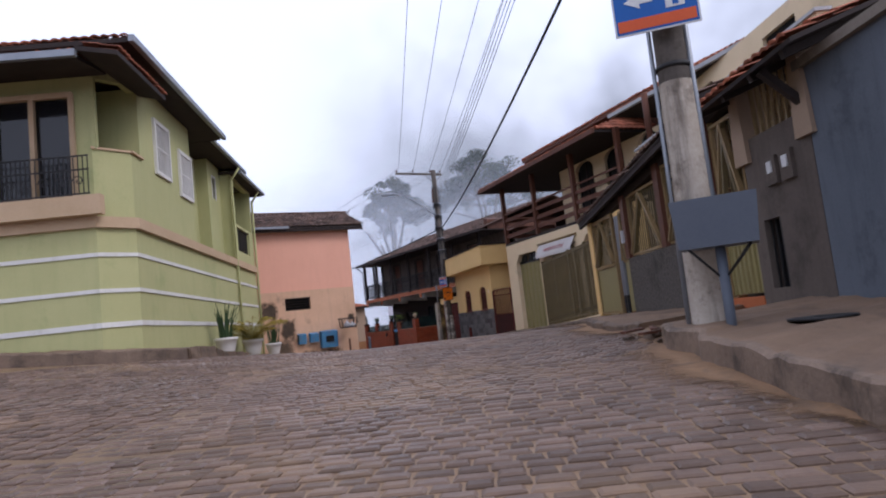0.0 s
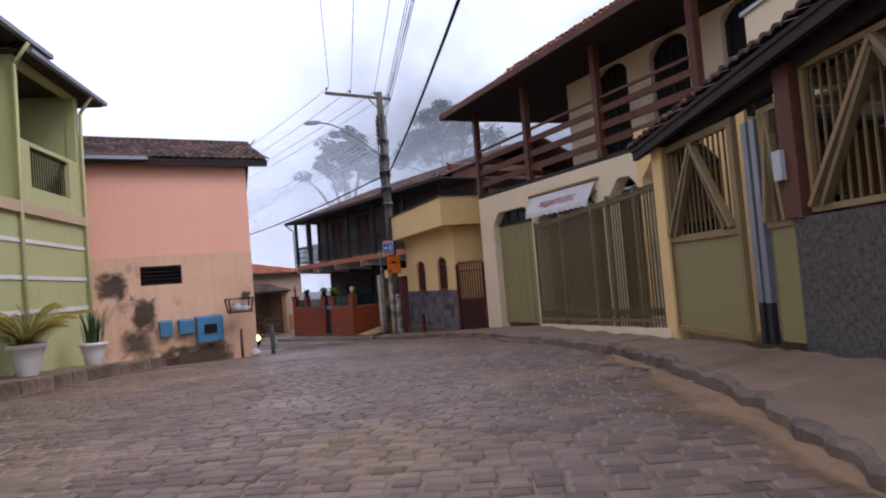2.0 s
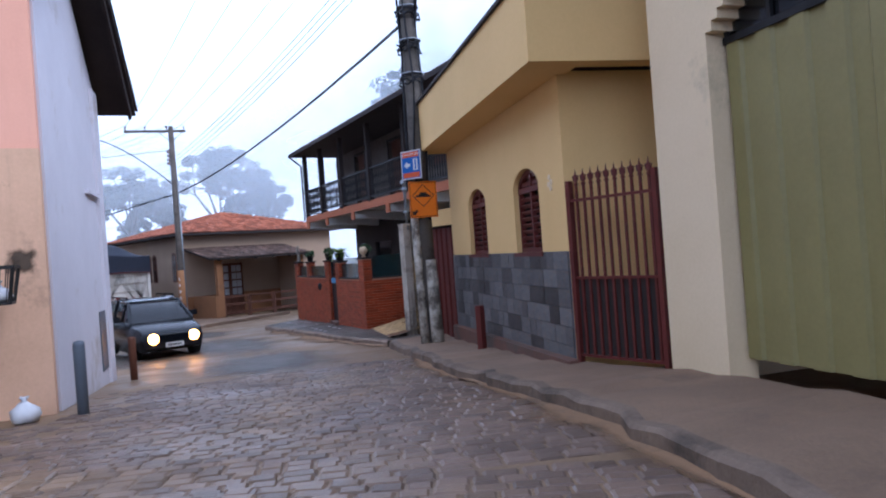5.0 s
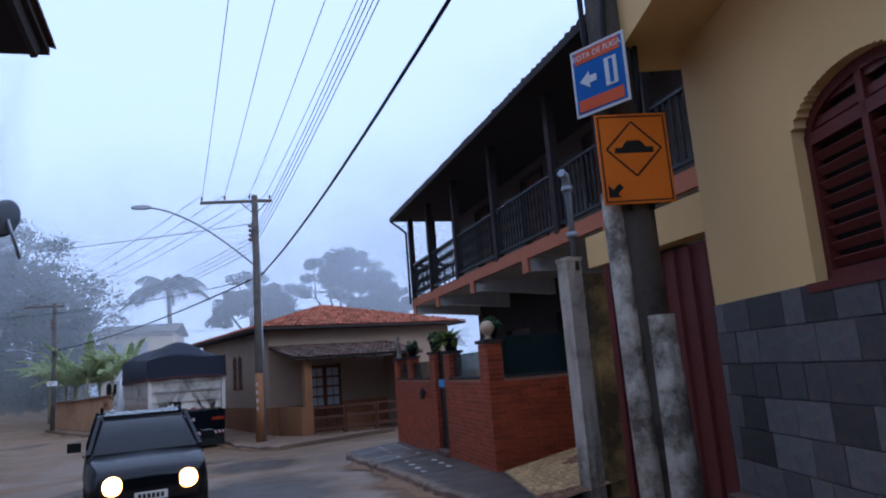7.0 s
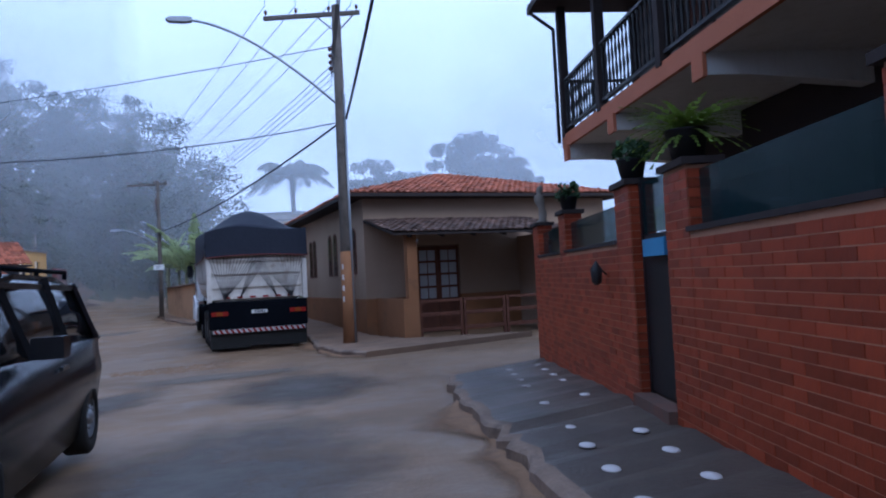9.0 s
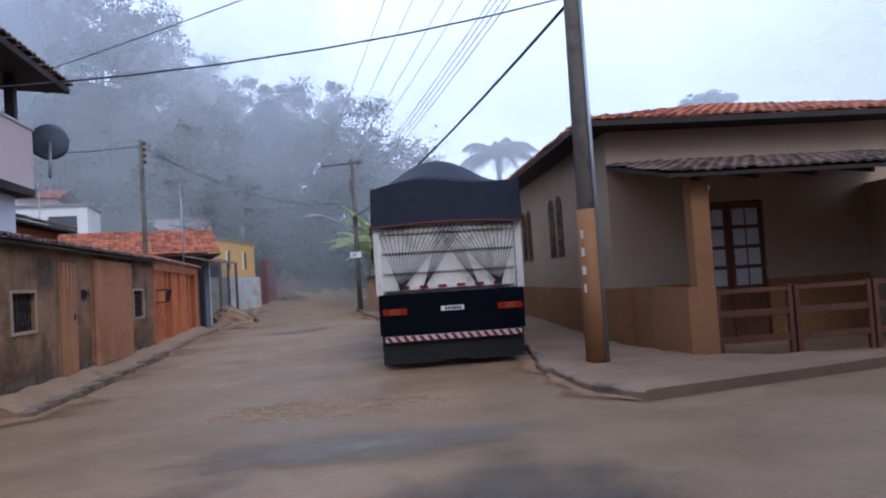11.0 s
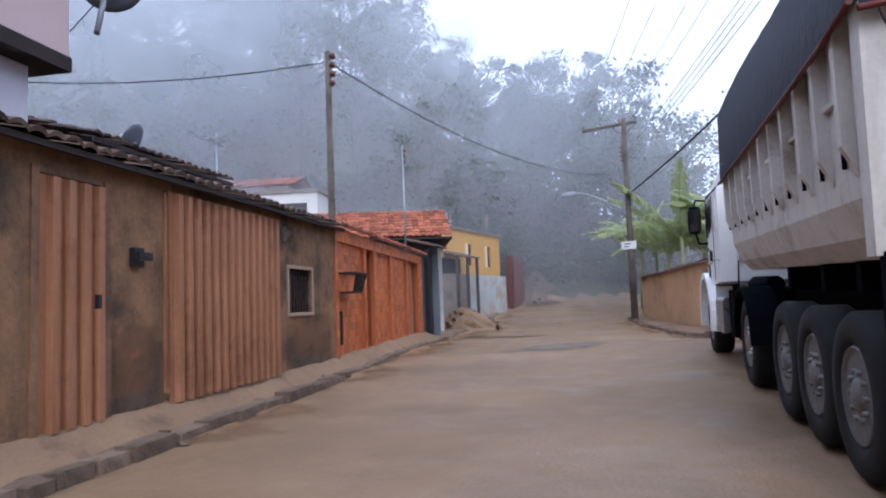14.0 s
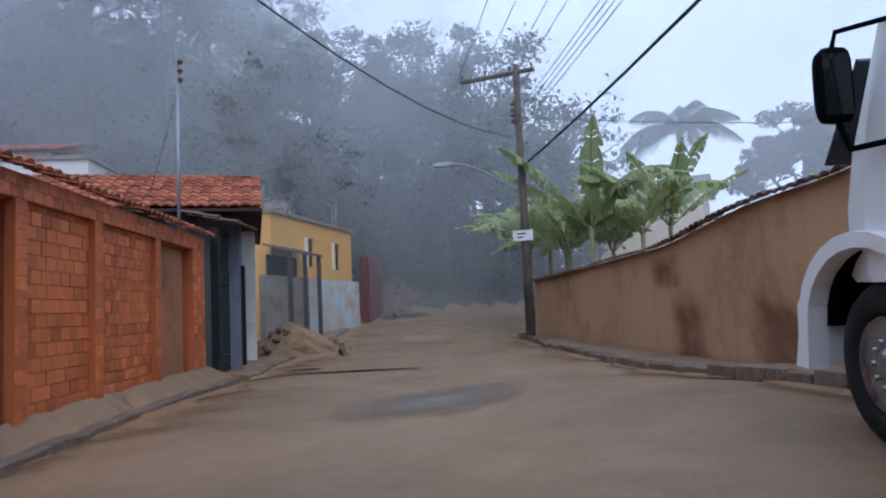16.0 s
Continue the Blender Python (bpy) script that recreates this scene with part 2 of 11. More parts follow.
def slab(bm, pts, thick):
    """A flat or sloping plate from its upper outline, thick downwards."""
    a = [bm.verts.new(p) for p in pts]
    b = [bm.verts.new((p[0], p[1], p[2] - thick)) for p in pts]
    n = len(pts)
    bm.faces.new(a)
    bm.faces.new(b[::-1])
    for k in range(n):
        bm.faces.new((a[k], b[k], b[(k + 1) % n], a[(k + 1) % n]))


def polytube(bm, pts, r, n=6):
    """One bent round bar through the points."""
    rings = []
    for k, p in enumerate(pts):
        d = (Vector(pts[min(k + 1, len(pts) - 1)]) - Vector(pts[max(k - 1, 0)])).normalized()
        q = d.to_track_quat("Z", "Y").to_matrix()
        rings.append([bm.verts.new(Vector(p) + q @ Vector((math.cos(j * math.tau / n) * r, math.sin(j * math.tau / n) * r, 0))) for j in range(n)])
    for a, b in zip(rings, rings[1:]):
        for j in range(n):
            f = bm.faces.new((a[j], a[(j + 1) % n], b[(j + 1) % n], b[j]))
            f.smooth = True
    bm.faces.new(rings[0][::-1])
    bm.faces.new(rings[-1])


def wire(name, pts, r, material, label, category="cable", sag=0.0):
    """A hanging cable as a thin tube."""
    bm = B()
    line = []
    for a, b in zip(pts, pts[1:]):
        a, b = Vector(a), Vector(b)
        n = 10
        line += [a.lerp(b, k / n) - Vector((0, 0, sag * 4 * (k / n) * (1 - k / n))) for k in range(0 if not line else 1, n + 1)]
    polytube(bm, line, r, 5)
    return solid(name, bm, material, label, category)


def writing(body, size, material, parent, m, name="lettering"):
    """Letters of the built-in font as a mesh part."""
    cu = bpy.data.curves.new(name, "FONT")
    cu.body, cu.size, cu.align_x, cu.align_y, cu.extrude = body, size, "CENTER", "CENTER", 0.002
    tmp = bpy.data.objects.new(name, cu)
    scene.collection.objects.link(tmp)
    me = bpy.data.meshes.new_from_object(tmp.evaluated_get(bpy.context.evaluated_depsgraph_get()))
    bpy.data.objects.remove(tmp)
    me.materials.clear()
    me.materials.append(material)
    ob = new(name, me)
    ob.parent = parent
    ob.matrix_local = m
    return ob


def yaw_of(d):
    return math.atan2(d[1], d[0])


SWAP = Matrix(((0, 1, 0, 0), (1, 0, 0, 0), (0, 0, 1, 0), (0, 0, 0, 1)))


# ---- the lie of the land ----
_c, _s = math.cos(radians(TURN)), math.sin(radians(TURN))
WAY = [(METRES * (_c * r[1] - _s * r[2]), METRES * (_s * r[1] + _c * r[2]), EYE + METRES * r[3] - 1.13) for r in ROWS]
WAY = [(-9.0, -12.0, -0.8), (-4.5, -6.0, -0.45)] + WAY + [(9.6, 60.0, -0.92), (7.6, 66.0, -0.9), (5.0, 74.0, -0.85), (1.5, 83.0, -0.45), (-3.0, 92.0, 0.1), (-9.0, 104.0, 0.8)]
_fine = []
for (x0, y0, z0), (x1, y1, z1) in zip(WAY, WAY[1:]):
    k = max(1, round(math.hypot(x1 - x0, y1 - y0) / 0.8))
    _fine += [(x0 + (x1 - x0) * j / k, y0 + (y1 - y0) * j / k, z0 + (z1 - z0) * j / k) for j in range(k)]
_fine = np.array(_fine)


def ease(a, b, t):
    t = min(1.0, max(0.0, (t - a) / (b - a)))
    return t * t * (3 - 2 * t)


def road_z(x, y):
    d = (_fine[:, 0] - x) ** 2 + (_fine[:, 1] - y) ** 2
    w = np.exp(-(d - d.min()) / (2 * 2.2 ** 2 + 0.12 * d.min()))
    z = float((w * _fine[:, 2]).sum() / w.sum())
    lat, along = -0.816 * x + 0.577 * y, 0.577 * x + 0.816 * y
    z += 0.08 * min(12.0, max(0.0, lat - 3.0)) * (1 - ease(13, 21, along))
    # the road climbs a little towards the wall below the parked truck
    z += 0.02 * min(9.0, max(0.0, y - 52.5)) * ease(0.9, 1.9, x - 12.0 + 0.34 * (y - 53)) * (1 - ease(63, 67, y))
    return z

# ---- materials ----
M_GREEN = mat("green_paint", (0.53, 0.52, 0.26), (0.44, 0.44, 0.21), 0.75, 30, 0.5, 0.15, stain=(0.33, 0.38, 0.17), amount=0.2, streak=0.35)
M_WHITE = mat("white_paint", (0.80, 0.79, 0.75), (0.66, 0.65, 0.62), 0.7, 35, 0.8, 0.15, stain=(0.45, 0.43, 0.38), amount=0.2, streak=0.35)
M_LEDGE = mat("ledge_paint", (0.62, 0.45, 0.30), (0.50, 0.36, 0.22), 0.75, 30, 1.0, 0.2)
M_PINK = mat("pink_paint", (0.98, 0.52, 0.38), (0.88, 0.45, 0.32), 0.75, 30, 0.6, 0.15, stain=(0.7, 0.36, 0.25), streak=0.22)
M_PINK_OLD = mat("worn_pink_plaster", (0.88, 0.56, 0.38), (0.70, 0.44, 0.29), 0.85, 25, 0.8, 0.3, stain=(0.26, 0.18, 0.13), amount=0.2, stain_scale=0.9, streak=0.25)
M_LILAC = mat("lilac_white_paint", (0.74, 0.72, 0.78), (0.62, 0.60, 0.66), 0.75, 30, 0.7, 0.2, stain=(0.40, 0.34, 0.28), amount=0.2)
M_ROSE = mat("pale_rose_paint", (0.72, 0.56, 0.55), (0.64, 0.49, 0.48), 0.75, 30, 0.7, 0.15)
M_CREAM = mat("cream_paint", (0.88, 0.70, 0.47), (0.76, 0.59, 0.37), 0.75, 30, 0.6, 0.15, stain=(0.42, 0.34, 0.22), amount=0.12)
M_YELLOW = mat("yellow_paint", (0.86, 0.58, 0.25), (0.76, 0.50, 0.20), 0.75, 30, 0.6, 0.12)
M_MUSTARD = mat("mustard_paint", (0.72, 0.40, 0.10), (0.58, 0.32, 0.08), 0.75, 25, 0.6, 0.15)
M_PEEL = mat("peeling_whitewash", (0.66, 0.60, 0.52), (0.38, 0.32, 0.25), 0.9, 25, 5.0, 0.5, stain=(0.07, 0.055, 0.042), amount=0.66, stain_scale=3.2, streak=0.9)
M_OCHRE = mat("ochre_paint", (0.50, 0.32, 0.11), (0.38, 0.24, 0.08), 0.8, 20, 0.7, 0.25, stain=(0.02, 0.018, 0.016), amount=0.75, stain_scale=0.9)
M_GREYBLUE = mat("grey_blue_plaster", (0.15, 0.17, 0.20), (0.105, 0.12, 0.145), 0.85, 30, 0.6, 0.25, stain=(0.05, 0.055, 0.065), amount=0.25, streak=0.4)
M_GREYBROWN = mat("grey_brown_plaster", (0.155, 0.125, 0.105), (0.10, 0.08, 0.068), 0.85, 25, 0.7, 0.3, stain=(0.045, 0.036, 0.03), amount=0.3, streak=0.4)
M_ROUGH = mat("rough_cast_wall", (0.23, 0.20, 0.175), (0.035, 0.03, 0.027), 0.95, 80, 17, 1.0, depth=0.04, stain=(0.05, 0.042, 0.036), amount=0.3, stain_scale=0.8)
M_MUD = mat("brown_stucco", (0.37, 0.20, 0.105), (0.17, 0.10, 0.06), 0.92, 18, 2.4, 0.8, stain=(0.055, 0.042, 0.032), amount=0.56, stain_scale=0.9, depth=0.03, streak=0.5)
M_TAN = mat("tan_plaster", (0.40, 0.29, 0.21), (0.33, 0.235, 0.165), 0.85, 30, 0.7, 0.2)
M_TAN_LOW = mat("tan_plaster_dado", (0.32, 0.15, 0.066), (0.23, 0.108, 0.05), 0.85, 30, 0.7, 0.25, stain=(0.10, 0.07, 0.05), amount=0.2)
M_RWALL = mat("orange_tan_wall", (0.57, 0.335, 0.185), (0.47, 0.275, 0.15), 0.85, 30, 0.5, 0.2, stain=(0.26, 0.14, 0.08), amount=0.36, stain_scale=0.4, streak=0.3)
M_TERRA = mat("terracotta_paint", (0.50, 0.15, 0.058), (0.38, 0.11, 0.043), 0.75, 30, 0.8, 0.2)
M_BLOCK = mat("terracotta_block", (0.76, 0.23, 0.072), (0.34, 0.075, 0.026), 0.45, 30, 6.5, 0.3, rnd=0.3, spec=0.35)
M_BRICK = mat("red_brick", (0.38, 0.068, 0.022), (0.20, 0.036, 0.014), 0.5, 45, 3.0, 0.3, rnd=0.3)
M_BRICK_ALL = mat("red_brick_far", (0.38, 0.068, 0.022), (0.20, 0.036, 0.014), 0.5, 45, 3.0, 0.3, rnd=0.3, island=True)
M_JOINT = mat("brick_joint", (0.58, 0.33, 0.21), (0.40, 0.22, 0.14), 0.9, 40, 2, 0.2)
M_STONE_TILE = mat("slate_grey_tile", (0.135, 0.137, 0.138), (0.066, 0.069, 0.076), 0.5, 20, 3.2, 0.4, rnd=0.55, stain=(0.15, 0.10, 0.068), amount=0.42, stain_scale=1.3, streak=0.3)
M_TILE = mat("red_clay_tile", (0.42, 0.135, 0.07), (0.25, 0.085, 0.05), 0.85, 25, 1.5, 0.3, island=True, rnd=0.4)
M_TILE_OLD = mat("old_dark_clay_tile", (0.16, 0.095, 0.07), (0.075, 0.055, 0.048), 0.9, 25, 1.2, 0.4, island=True, rnd=0.45)
M_WOOD = mat("dark_brown_timber", (0.16, 0.062, 0.036), (0.085, 0.034, 0.022), 0.6, 30, 3, 0.25, stretch=(1, 1, 0.25))
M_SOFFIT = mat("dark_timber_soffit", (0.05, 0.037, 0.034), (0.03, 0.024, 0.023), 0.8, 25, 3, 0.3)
M_MAROON = mat("maroon_paint", (0.155, 0.034, 0.027), (0.095, 0.022, 0.019), 0.5, 30, 2, 0.15)
M_OLIVE = mat("olive_sheet_metal", (0.29, 0.245, 0.095), (0.23, 0.19, 0.072), 0.5, 25, 1.2, 0.12, spec=0.4)
M_BAR = mat("olive_painted_bar", (0.22, 0.165, 0.075), (0.12, 0.09, 0.045), 0.5, 30, 2, 0.2)
M_STRAW = mat("ochre_painted_bar", (0.34, 0.23, 0.105), (0.21, 0.14, 0.065), 0.55, 30, 2, 0.2)
M_RUSTY = mat("beige_corrugated_gate", (0.46, 0.215, 0.115), (0.33, 0.15, 0.078), 0.6, 20, 1.0, 0.15, stain=(0.20, 0.085, 0.04), amount=0.34, stain_scale=0.8, streak=0.55)
M_BLACK = mat("black_painted_metal", (0.02, 0.02, 0.022), (0.012, 0.012, 0.013), 0.45, 40, 3, 0.1)
# near-black for openings: the unlit inside is put into the colour
M_DARK = mat("dark_interior", (0.02, 0.018, 0.018), (0.012, 0.011, 0.011), 0.9, 20, 2, 0.1)
M_CONC = mat("old_concrete", (0.29, 0.25, 0.205), (0.18, 0.152, 0.125), 0.9, 30, 1.4, 0.4, stain=(0.08, 0.07, 0.06), amount=0.3, stain_scale=1.2)
M_POLE = mat("pole_concrete", (0.60, 0.54, 0.46), (0.40, 0.33, 0.26), 0.9, 30, 1.6, 0.5, stain=(0.07, 0.05, 0.038), amount=0.42, stain_scale=1.6, streak=0.95)
M_POLE_DARK = mat("wet_pole_concrete", (0.17, 0.145, 0.125), (0.095, 0.082, 0.07), 0.8, 30, 1.6, 0.4, stain=(0.045, 0.038, 0.033), amount=0.35, stain_scale=1.8, streak=0.6)
M_WALK = mat("sidewalk_cement", (0.30, 0.195, 0.125), (0.175, 0.115, 0.077), 0.8, 35, 0.9, 0.6, stain=(0.12, 0.085, 0.062), amount=0.24, stain_scale=0.8, depth=0.02, wet=0.12)
M_WALK_DAMP = mat("damp_dark_cement", (0.125, 0.095, 0.07), (0.062, 0.05, 0.04), 0.6, 35, 0.9, 0.6, stain=(0.06, 0.05, 0.042), amount=0.3, stain_scale=0.8, depth=0.02, wet=0.2)
M_KERB = mat("worn_kerb_stone", (0.28, 0.20, 0.145), (0.14, 0.10, 0.075), 0.85, 25, 2.0, 0.7, stain=(0.06, 0.048, 0.038), amount=0.42, stain_scale=1.6, depth=0.03, rnd=0.25)
M_SETT = mat("stone_sett", (0.225, 0.15, 0.11), (0.12, 0.082, 0.064), 0.62, 35, 2, 0.7, rnd=0.3, wet=0.3)
M_SETT_ALL = mat("stone_setts", (0.225, 0.15, 0.11), (0.12, 0.082, 0.064), 0.62, 35, 0.9, 0.7, island=True, rnd=0.3, stain=(0.26, 0.17, 0.10), amount=0.35, stain_scale=0.35, wet=0.3)
M_DIRT = mat("sandy_dirt", (0.33, 0.215, 0.13), (0.21, 0.135, 0.085), 0.9, 30, 0.9, 0.7, stain=(0.13, 0.088, 0.06), amount=0.3, stain_scale=1.5, depth=0.02)
M_FOOT = mat("worn_red_cement", (0.21, 0.095, 0.066), (0.12, 0.072, 0.055), 0.85, 30, 1.4, 0.5, stain=(0.10, 0.085, 0.07), amount=0.5, stain_scale=1.2)
M_IRON = mat("wrought_iron", (0.035, 0.033, 0.034), (0.02, 0.02, 0.02), 0.5, 40, 3, 0.15)
M_STEEL = mat("galvanised_steel", (0.34, 0.36, 0.39), (0.25, 0.27, 0.30), 0.45, 30, 2, 0.1, metal=0.6)
M_BLUEBOX = mat("blue_painted_metal", (0.10, 0.31, 0.53), (0.07, 0.22, 0.42), 0.6, 30, 2, 0.15, stain=(0.20, 0.17, 0.15), amount=0.3, stain_scale=3.0)
M_BOXGREY = mat("blue_grey_box_metal", (0.13, 0.15, 0.18), (0.105, 0.12, 0.15), 0.5, 30, 2, 0.1)
M_PLANTER = mat("white_planter", (0.78, 0.76, 0.74), (0.66, 0.64, 0.61), 0.5, 30, 2, 0.1)
M_RUBBER = mat("tyre_rubber", (0.022, 0.022, 0.023), (0.014, 0.014, 0.014), 0.85, 60, 4, 0.3)
M_CABLE = mat("black_cable", (0.025, 0.025, 0.03), None, 0.6, 30, 2, 0)
M_INSUL = mat("brown_porcelain", (0.12, 0.05, 0.035), None, 0.25, 30, 2, 0)
M_ORANGE_EDGE = mat("orange_edge_paint", (0.50, 0.17, 0.085), (0.40, 0.135, 0.065), 0.7, 30, 1.2, 0.15)
M_SIGN_BLUE = mat("sign_blue", (0.02, 0.13, 0.45), (0.018, 0.11, 0.38), 0.45, 30, 2, 0)
M_SIGN_RED = mat("sign_orange_red", (0.72, 0.13, 0.04), (0.62, 0.10, 0.03), 0.45, 30, 2, 0)
M_SIGN_AMBER = mat("sign_amber", (0.88, 0.22, 0.01), (0.78, 0.18, 0.008), 0.45, 30, 2, 0)
M_SIGN_WHITE = mat("sign_white", (0.80, 0.80, 0.80), None, 0.45, 30, 2, 0)
M_LETTER = mat("faded_red_lettering", (0.45, 0.05, 0.05), (0.36, 0.04, 0.04), 0.8, 30, 4, 0)
M_CANVAS = mat("white_canvas", (0.70, 0.66, 0.64), (0.58, 0.54, 0.52), 0.85, 40, 2, 0.25)
M_TARP = mat("dark_blue_tarpaulin", (0.020, 0.024, 0.040), (0.013, 0.016, 0.027), 0.7, 12, 1.5, 0.35, depth=0.03)
M_TRUCKW = mat("truck_white_paint", (0.74, 0.71, 0.67), (0.54, 0.50, 0.45), 0.5, 30, 1.8, 0.1, stain=(0.27, 0.22, 0.17), amount=0.34, stain_scale=1.4, streak=0.4)
M_CABW = mat("cab_white_lacquer", (1.02, 1.02, 1.02), (0.96, 0.96, 0.96), 0.25, 30, 1.2, 0.02, spec=0.6)
M_CHASSIS = mat("truck_black", (0.005, 0.006, 0.010), (0.003, 0.004, 0.006), 0.8, 30, 2, 0.2, spec=0.03)
M_RIM = mat("dusty_grey_rim", (0.24, 0.235, 0.23), (0.12, 0.115, 0.11), 0.55, 30, 4, 0.2, metal=0.3)
M_HUB = mat("worn_wheel_metal", (0.50, 0.50, 0.51), (0.30, 0.30, 0.31), 0.32, 30, 5, 0.1, metal=0.9, stain=(0.08, 0.07, 0.06), amount=0.3, stain_scale=5)
M_RED_LENS = mat("red_lens", (0.26, 0.02, 0.016), (0.19, 0.015, 0.012), 0.25, 30, 2, 0)
M_AMBER_LENS = mat("amber_lens", (0.26, 0.065, 0.014), None, 0.25, 30, 2, 0)
M_CAR = mat("black_car_lacquer", (0.012, 0.013, 0.017), (0.009, 0.010, 0.013), 0.2, 30, 2, 0.02, spec=0.3)
M_BAG = mat("white_plastic_bag", (0.75, 0.75, 0.78), (0.6, 0.6, 0.64), 0.45, 12, 3, 0.5)
M_GREY_PVC = mat("grey_pvc", (0.55, 0.55, 0.56), None, 0.5, 30, 2, 0.05)
M_RUBBLE = mat("earth_and_rubble", (0.17, 0.11, 0.08), (0.10, 0.068, 0.052), 0.95, 14, 1.2, 0.6)


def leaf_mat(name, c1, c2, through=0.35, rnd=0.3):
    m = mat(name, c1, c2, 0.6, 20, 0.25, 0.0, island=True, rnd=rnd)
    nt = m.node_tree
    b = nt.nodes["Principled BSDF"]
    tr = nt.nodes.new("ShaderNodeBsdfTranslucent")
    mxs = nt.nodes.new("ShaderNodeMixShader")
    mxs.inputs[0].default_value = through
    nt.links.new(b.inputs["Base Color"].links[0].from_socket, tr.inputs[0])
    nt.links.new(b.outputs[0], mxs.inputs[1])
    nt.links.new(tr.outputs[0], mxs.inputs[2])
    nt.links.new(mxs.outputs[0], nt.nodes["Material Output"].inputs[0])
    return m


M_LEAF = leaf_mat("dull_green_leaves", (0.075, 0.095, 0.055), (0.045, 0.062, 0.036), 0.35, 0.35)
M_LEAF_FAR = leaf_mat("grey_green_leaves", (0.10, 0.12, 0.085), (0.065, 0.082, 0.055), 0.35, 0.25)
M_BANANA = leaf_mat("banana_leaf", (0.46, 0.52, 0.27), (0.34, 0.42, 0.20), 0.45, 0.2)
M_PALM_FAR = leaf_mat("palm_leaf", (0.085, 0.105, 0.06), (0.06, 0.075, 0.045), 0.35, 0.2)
M_STALK = mat("banana_stalk", (0.24, 0.27, 0.15), (0.19, 0.15, 0.09), 0.7, 12, 2, 0.2)
M_SNAKE = leaf_mat("snake_plant_leaf", (0.06, 0.11, 0.045), (0.035, 0.07, 0.03), 0.1)
M_FERN = leaf_mat("fern_leaf", (0.25, 0.33, 0.05), (0.12, 0.18, 0.03))
M_PALMLEAF = leaf_mat("yellow_palm_leaf", (0.52, 0.37, 0.06), (0.24, 0.23, 0.05))
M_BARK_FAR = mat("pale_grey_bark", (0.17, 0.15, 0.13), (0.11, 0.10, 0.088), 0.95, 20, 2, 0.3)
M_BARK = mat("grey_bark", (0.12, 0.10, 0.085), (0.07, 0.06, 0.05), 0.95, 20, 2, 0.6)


def glass_mat(name, tint, rough=0.05, see=0.25):
    """Dark glass: mostly mirror-like, a little see-through."""
    m = bpy.data.materials.new(name)
    m.use_nodes = True
    nt = m.node_tree
    b = nt.nodes["Principled BSDF"]
    b.inputs["Base Color"].default_value, b.inputs["Roughness"].default_value = (*tint, 1), rough
    t = nt.nodes.new("ShaderNodeBsdfTransparent")
    t.inputs[0].default_value = (0.75, 0.8, 0.8, 1)
    mxs = nt.nodes.new("ShaderNodeMixShader")
    mxs.inputs[0].default_value = see
    nt.links.new(b.outputs[0], mxs.inputs[1])
    nt.links.new(t.outputs[0], mxs.inputs[2])
    nt.links.new(mxs.outputs[0], nt.nodes["Material Output"].inputs[0])
    return m


M_GLASS = glass_mat("dark_window_glass", (0.012, 0.013, 0.016), 0.06, 0.1)
M_GLASS_GREEN = glass_mat("green_glass", (0.012, 0.03, 0.032), 0.05, 0.35)


def lamp_mat(name, col, power):
    m = bpy.data.materials.new(name)
    m.use_nodes = True
    b = m.node_tree.nodes["Principled BSDF"]
    b.inputs["Base Color"].default_value = (0.8, 0.8, 0.8, 1)
    b.inputs["Emission Color"].default_value, b.inputs["Emission Strength"].default_value = (*col, 1), power
    return m


M_HEADLIGHT = lamp_mat("lit_headlight", (1.0, 0.36, 0.05), 26.0)


def ground_mat():
    """Wet earth and asphalt: asphalt from the end of the setts on, with sandy dirt drifted over it."""
    m = mat("asphalt_and_dirt", (0.295, 0.19, 0.108), (0.155, 0.103, 0.063), 0.66, 26, 0.5, 0.7, stain=(0.29, 0.19, 0.115), amount=0.5, stain_scale=0.3, depth=0.02, wet=0.28)
    return m


M_GROUND = ground_mat()
M_DRIFT = soften(mat("drifted_sandy_dirt", (0.33, 0.195, 0.105), (0.22, 0.13, 0.072), 0.85, 30, 0.9, 0.7, stain=(0.12, 0.085, 0.06), amount=0.3, stain_scale=1.5, depth=0.02), 0.15, 0.85)
M_WETROAD = soften(mat("wet_dark_asphalt", (0.125, 0.10, 0.08), (0.075, 0.062, 0.052), 0.4, 30, 0.9, 0.5, depth=0.015), 0.2, 1.1, 1.6)
M_PALEROAD = soften(mat("pale_patched_asphalt", (0.23, 0.19, 0.155), (0.16, 0.13, 0.105), 0.7, 30, 0.9, 0.6), 0.2, 1.1, 1.6)
M_MOULD = soften(mat("black_mould", (0.15, 0.105, 0.075), (0.06, 0.045, 0.035), 0.9, 18, 2.0, 0.4), 0.45, 0.8, 3.6)
M_RAIN = soften(mat("rain_stain", (0.16, 0.115, 0.08), (0.09, 0.066, 0.048), 0.9, 18, 2.0, 0.3), 0.35, 0.95, 1.5)
M_EARTH = soften(mat("splashed_red_earth", (0.30, 0.15, 0.08), (0.23, 0.11, 0.06), 0.9, 18, 1.5, 0.3), 0.3, 1.3, 1.2)
M_GRASS = mat("damp_hill_grass", (0.075, 0.085, 0.045), (0.05, 0.045, 0.03), 0.95, 6, 0.2, 0.4)


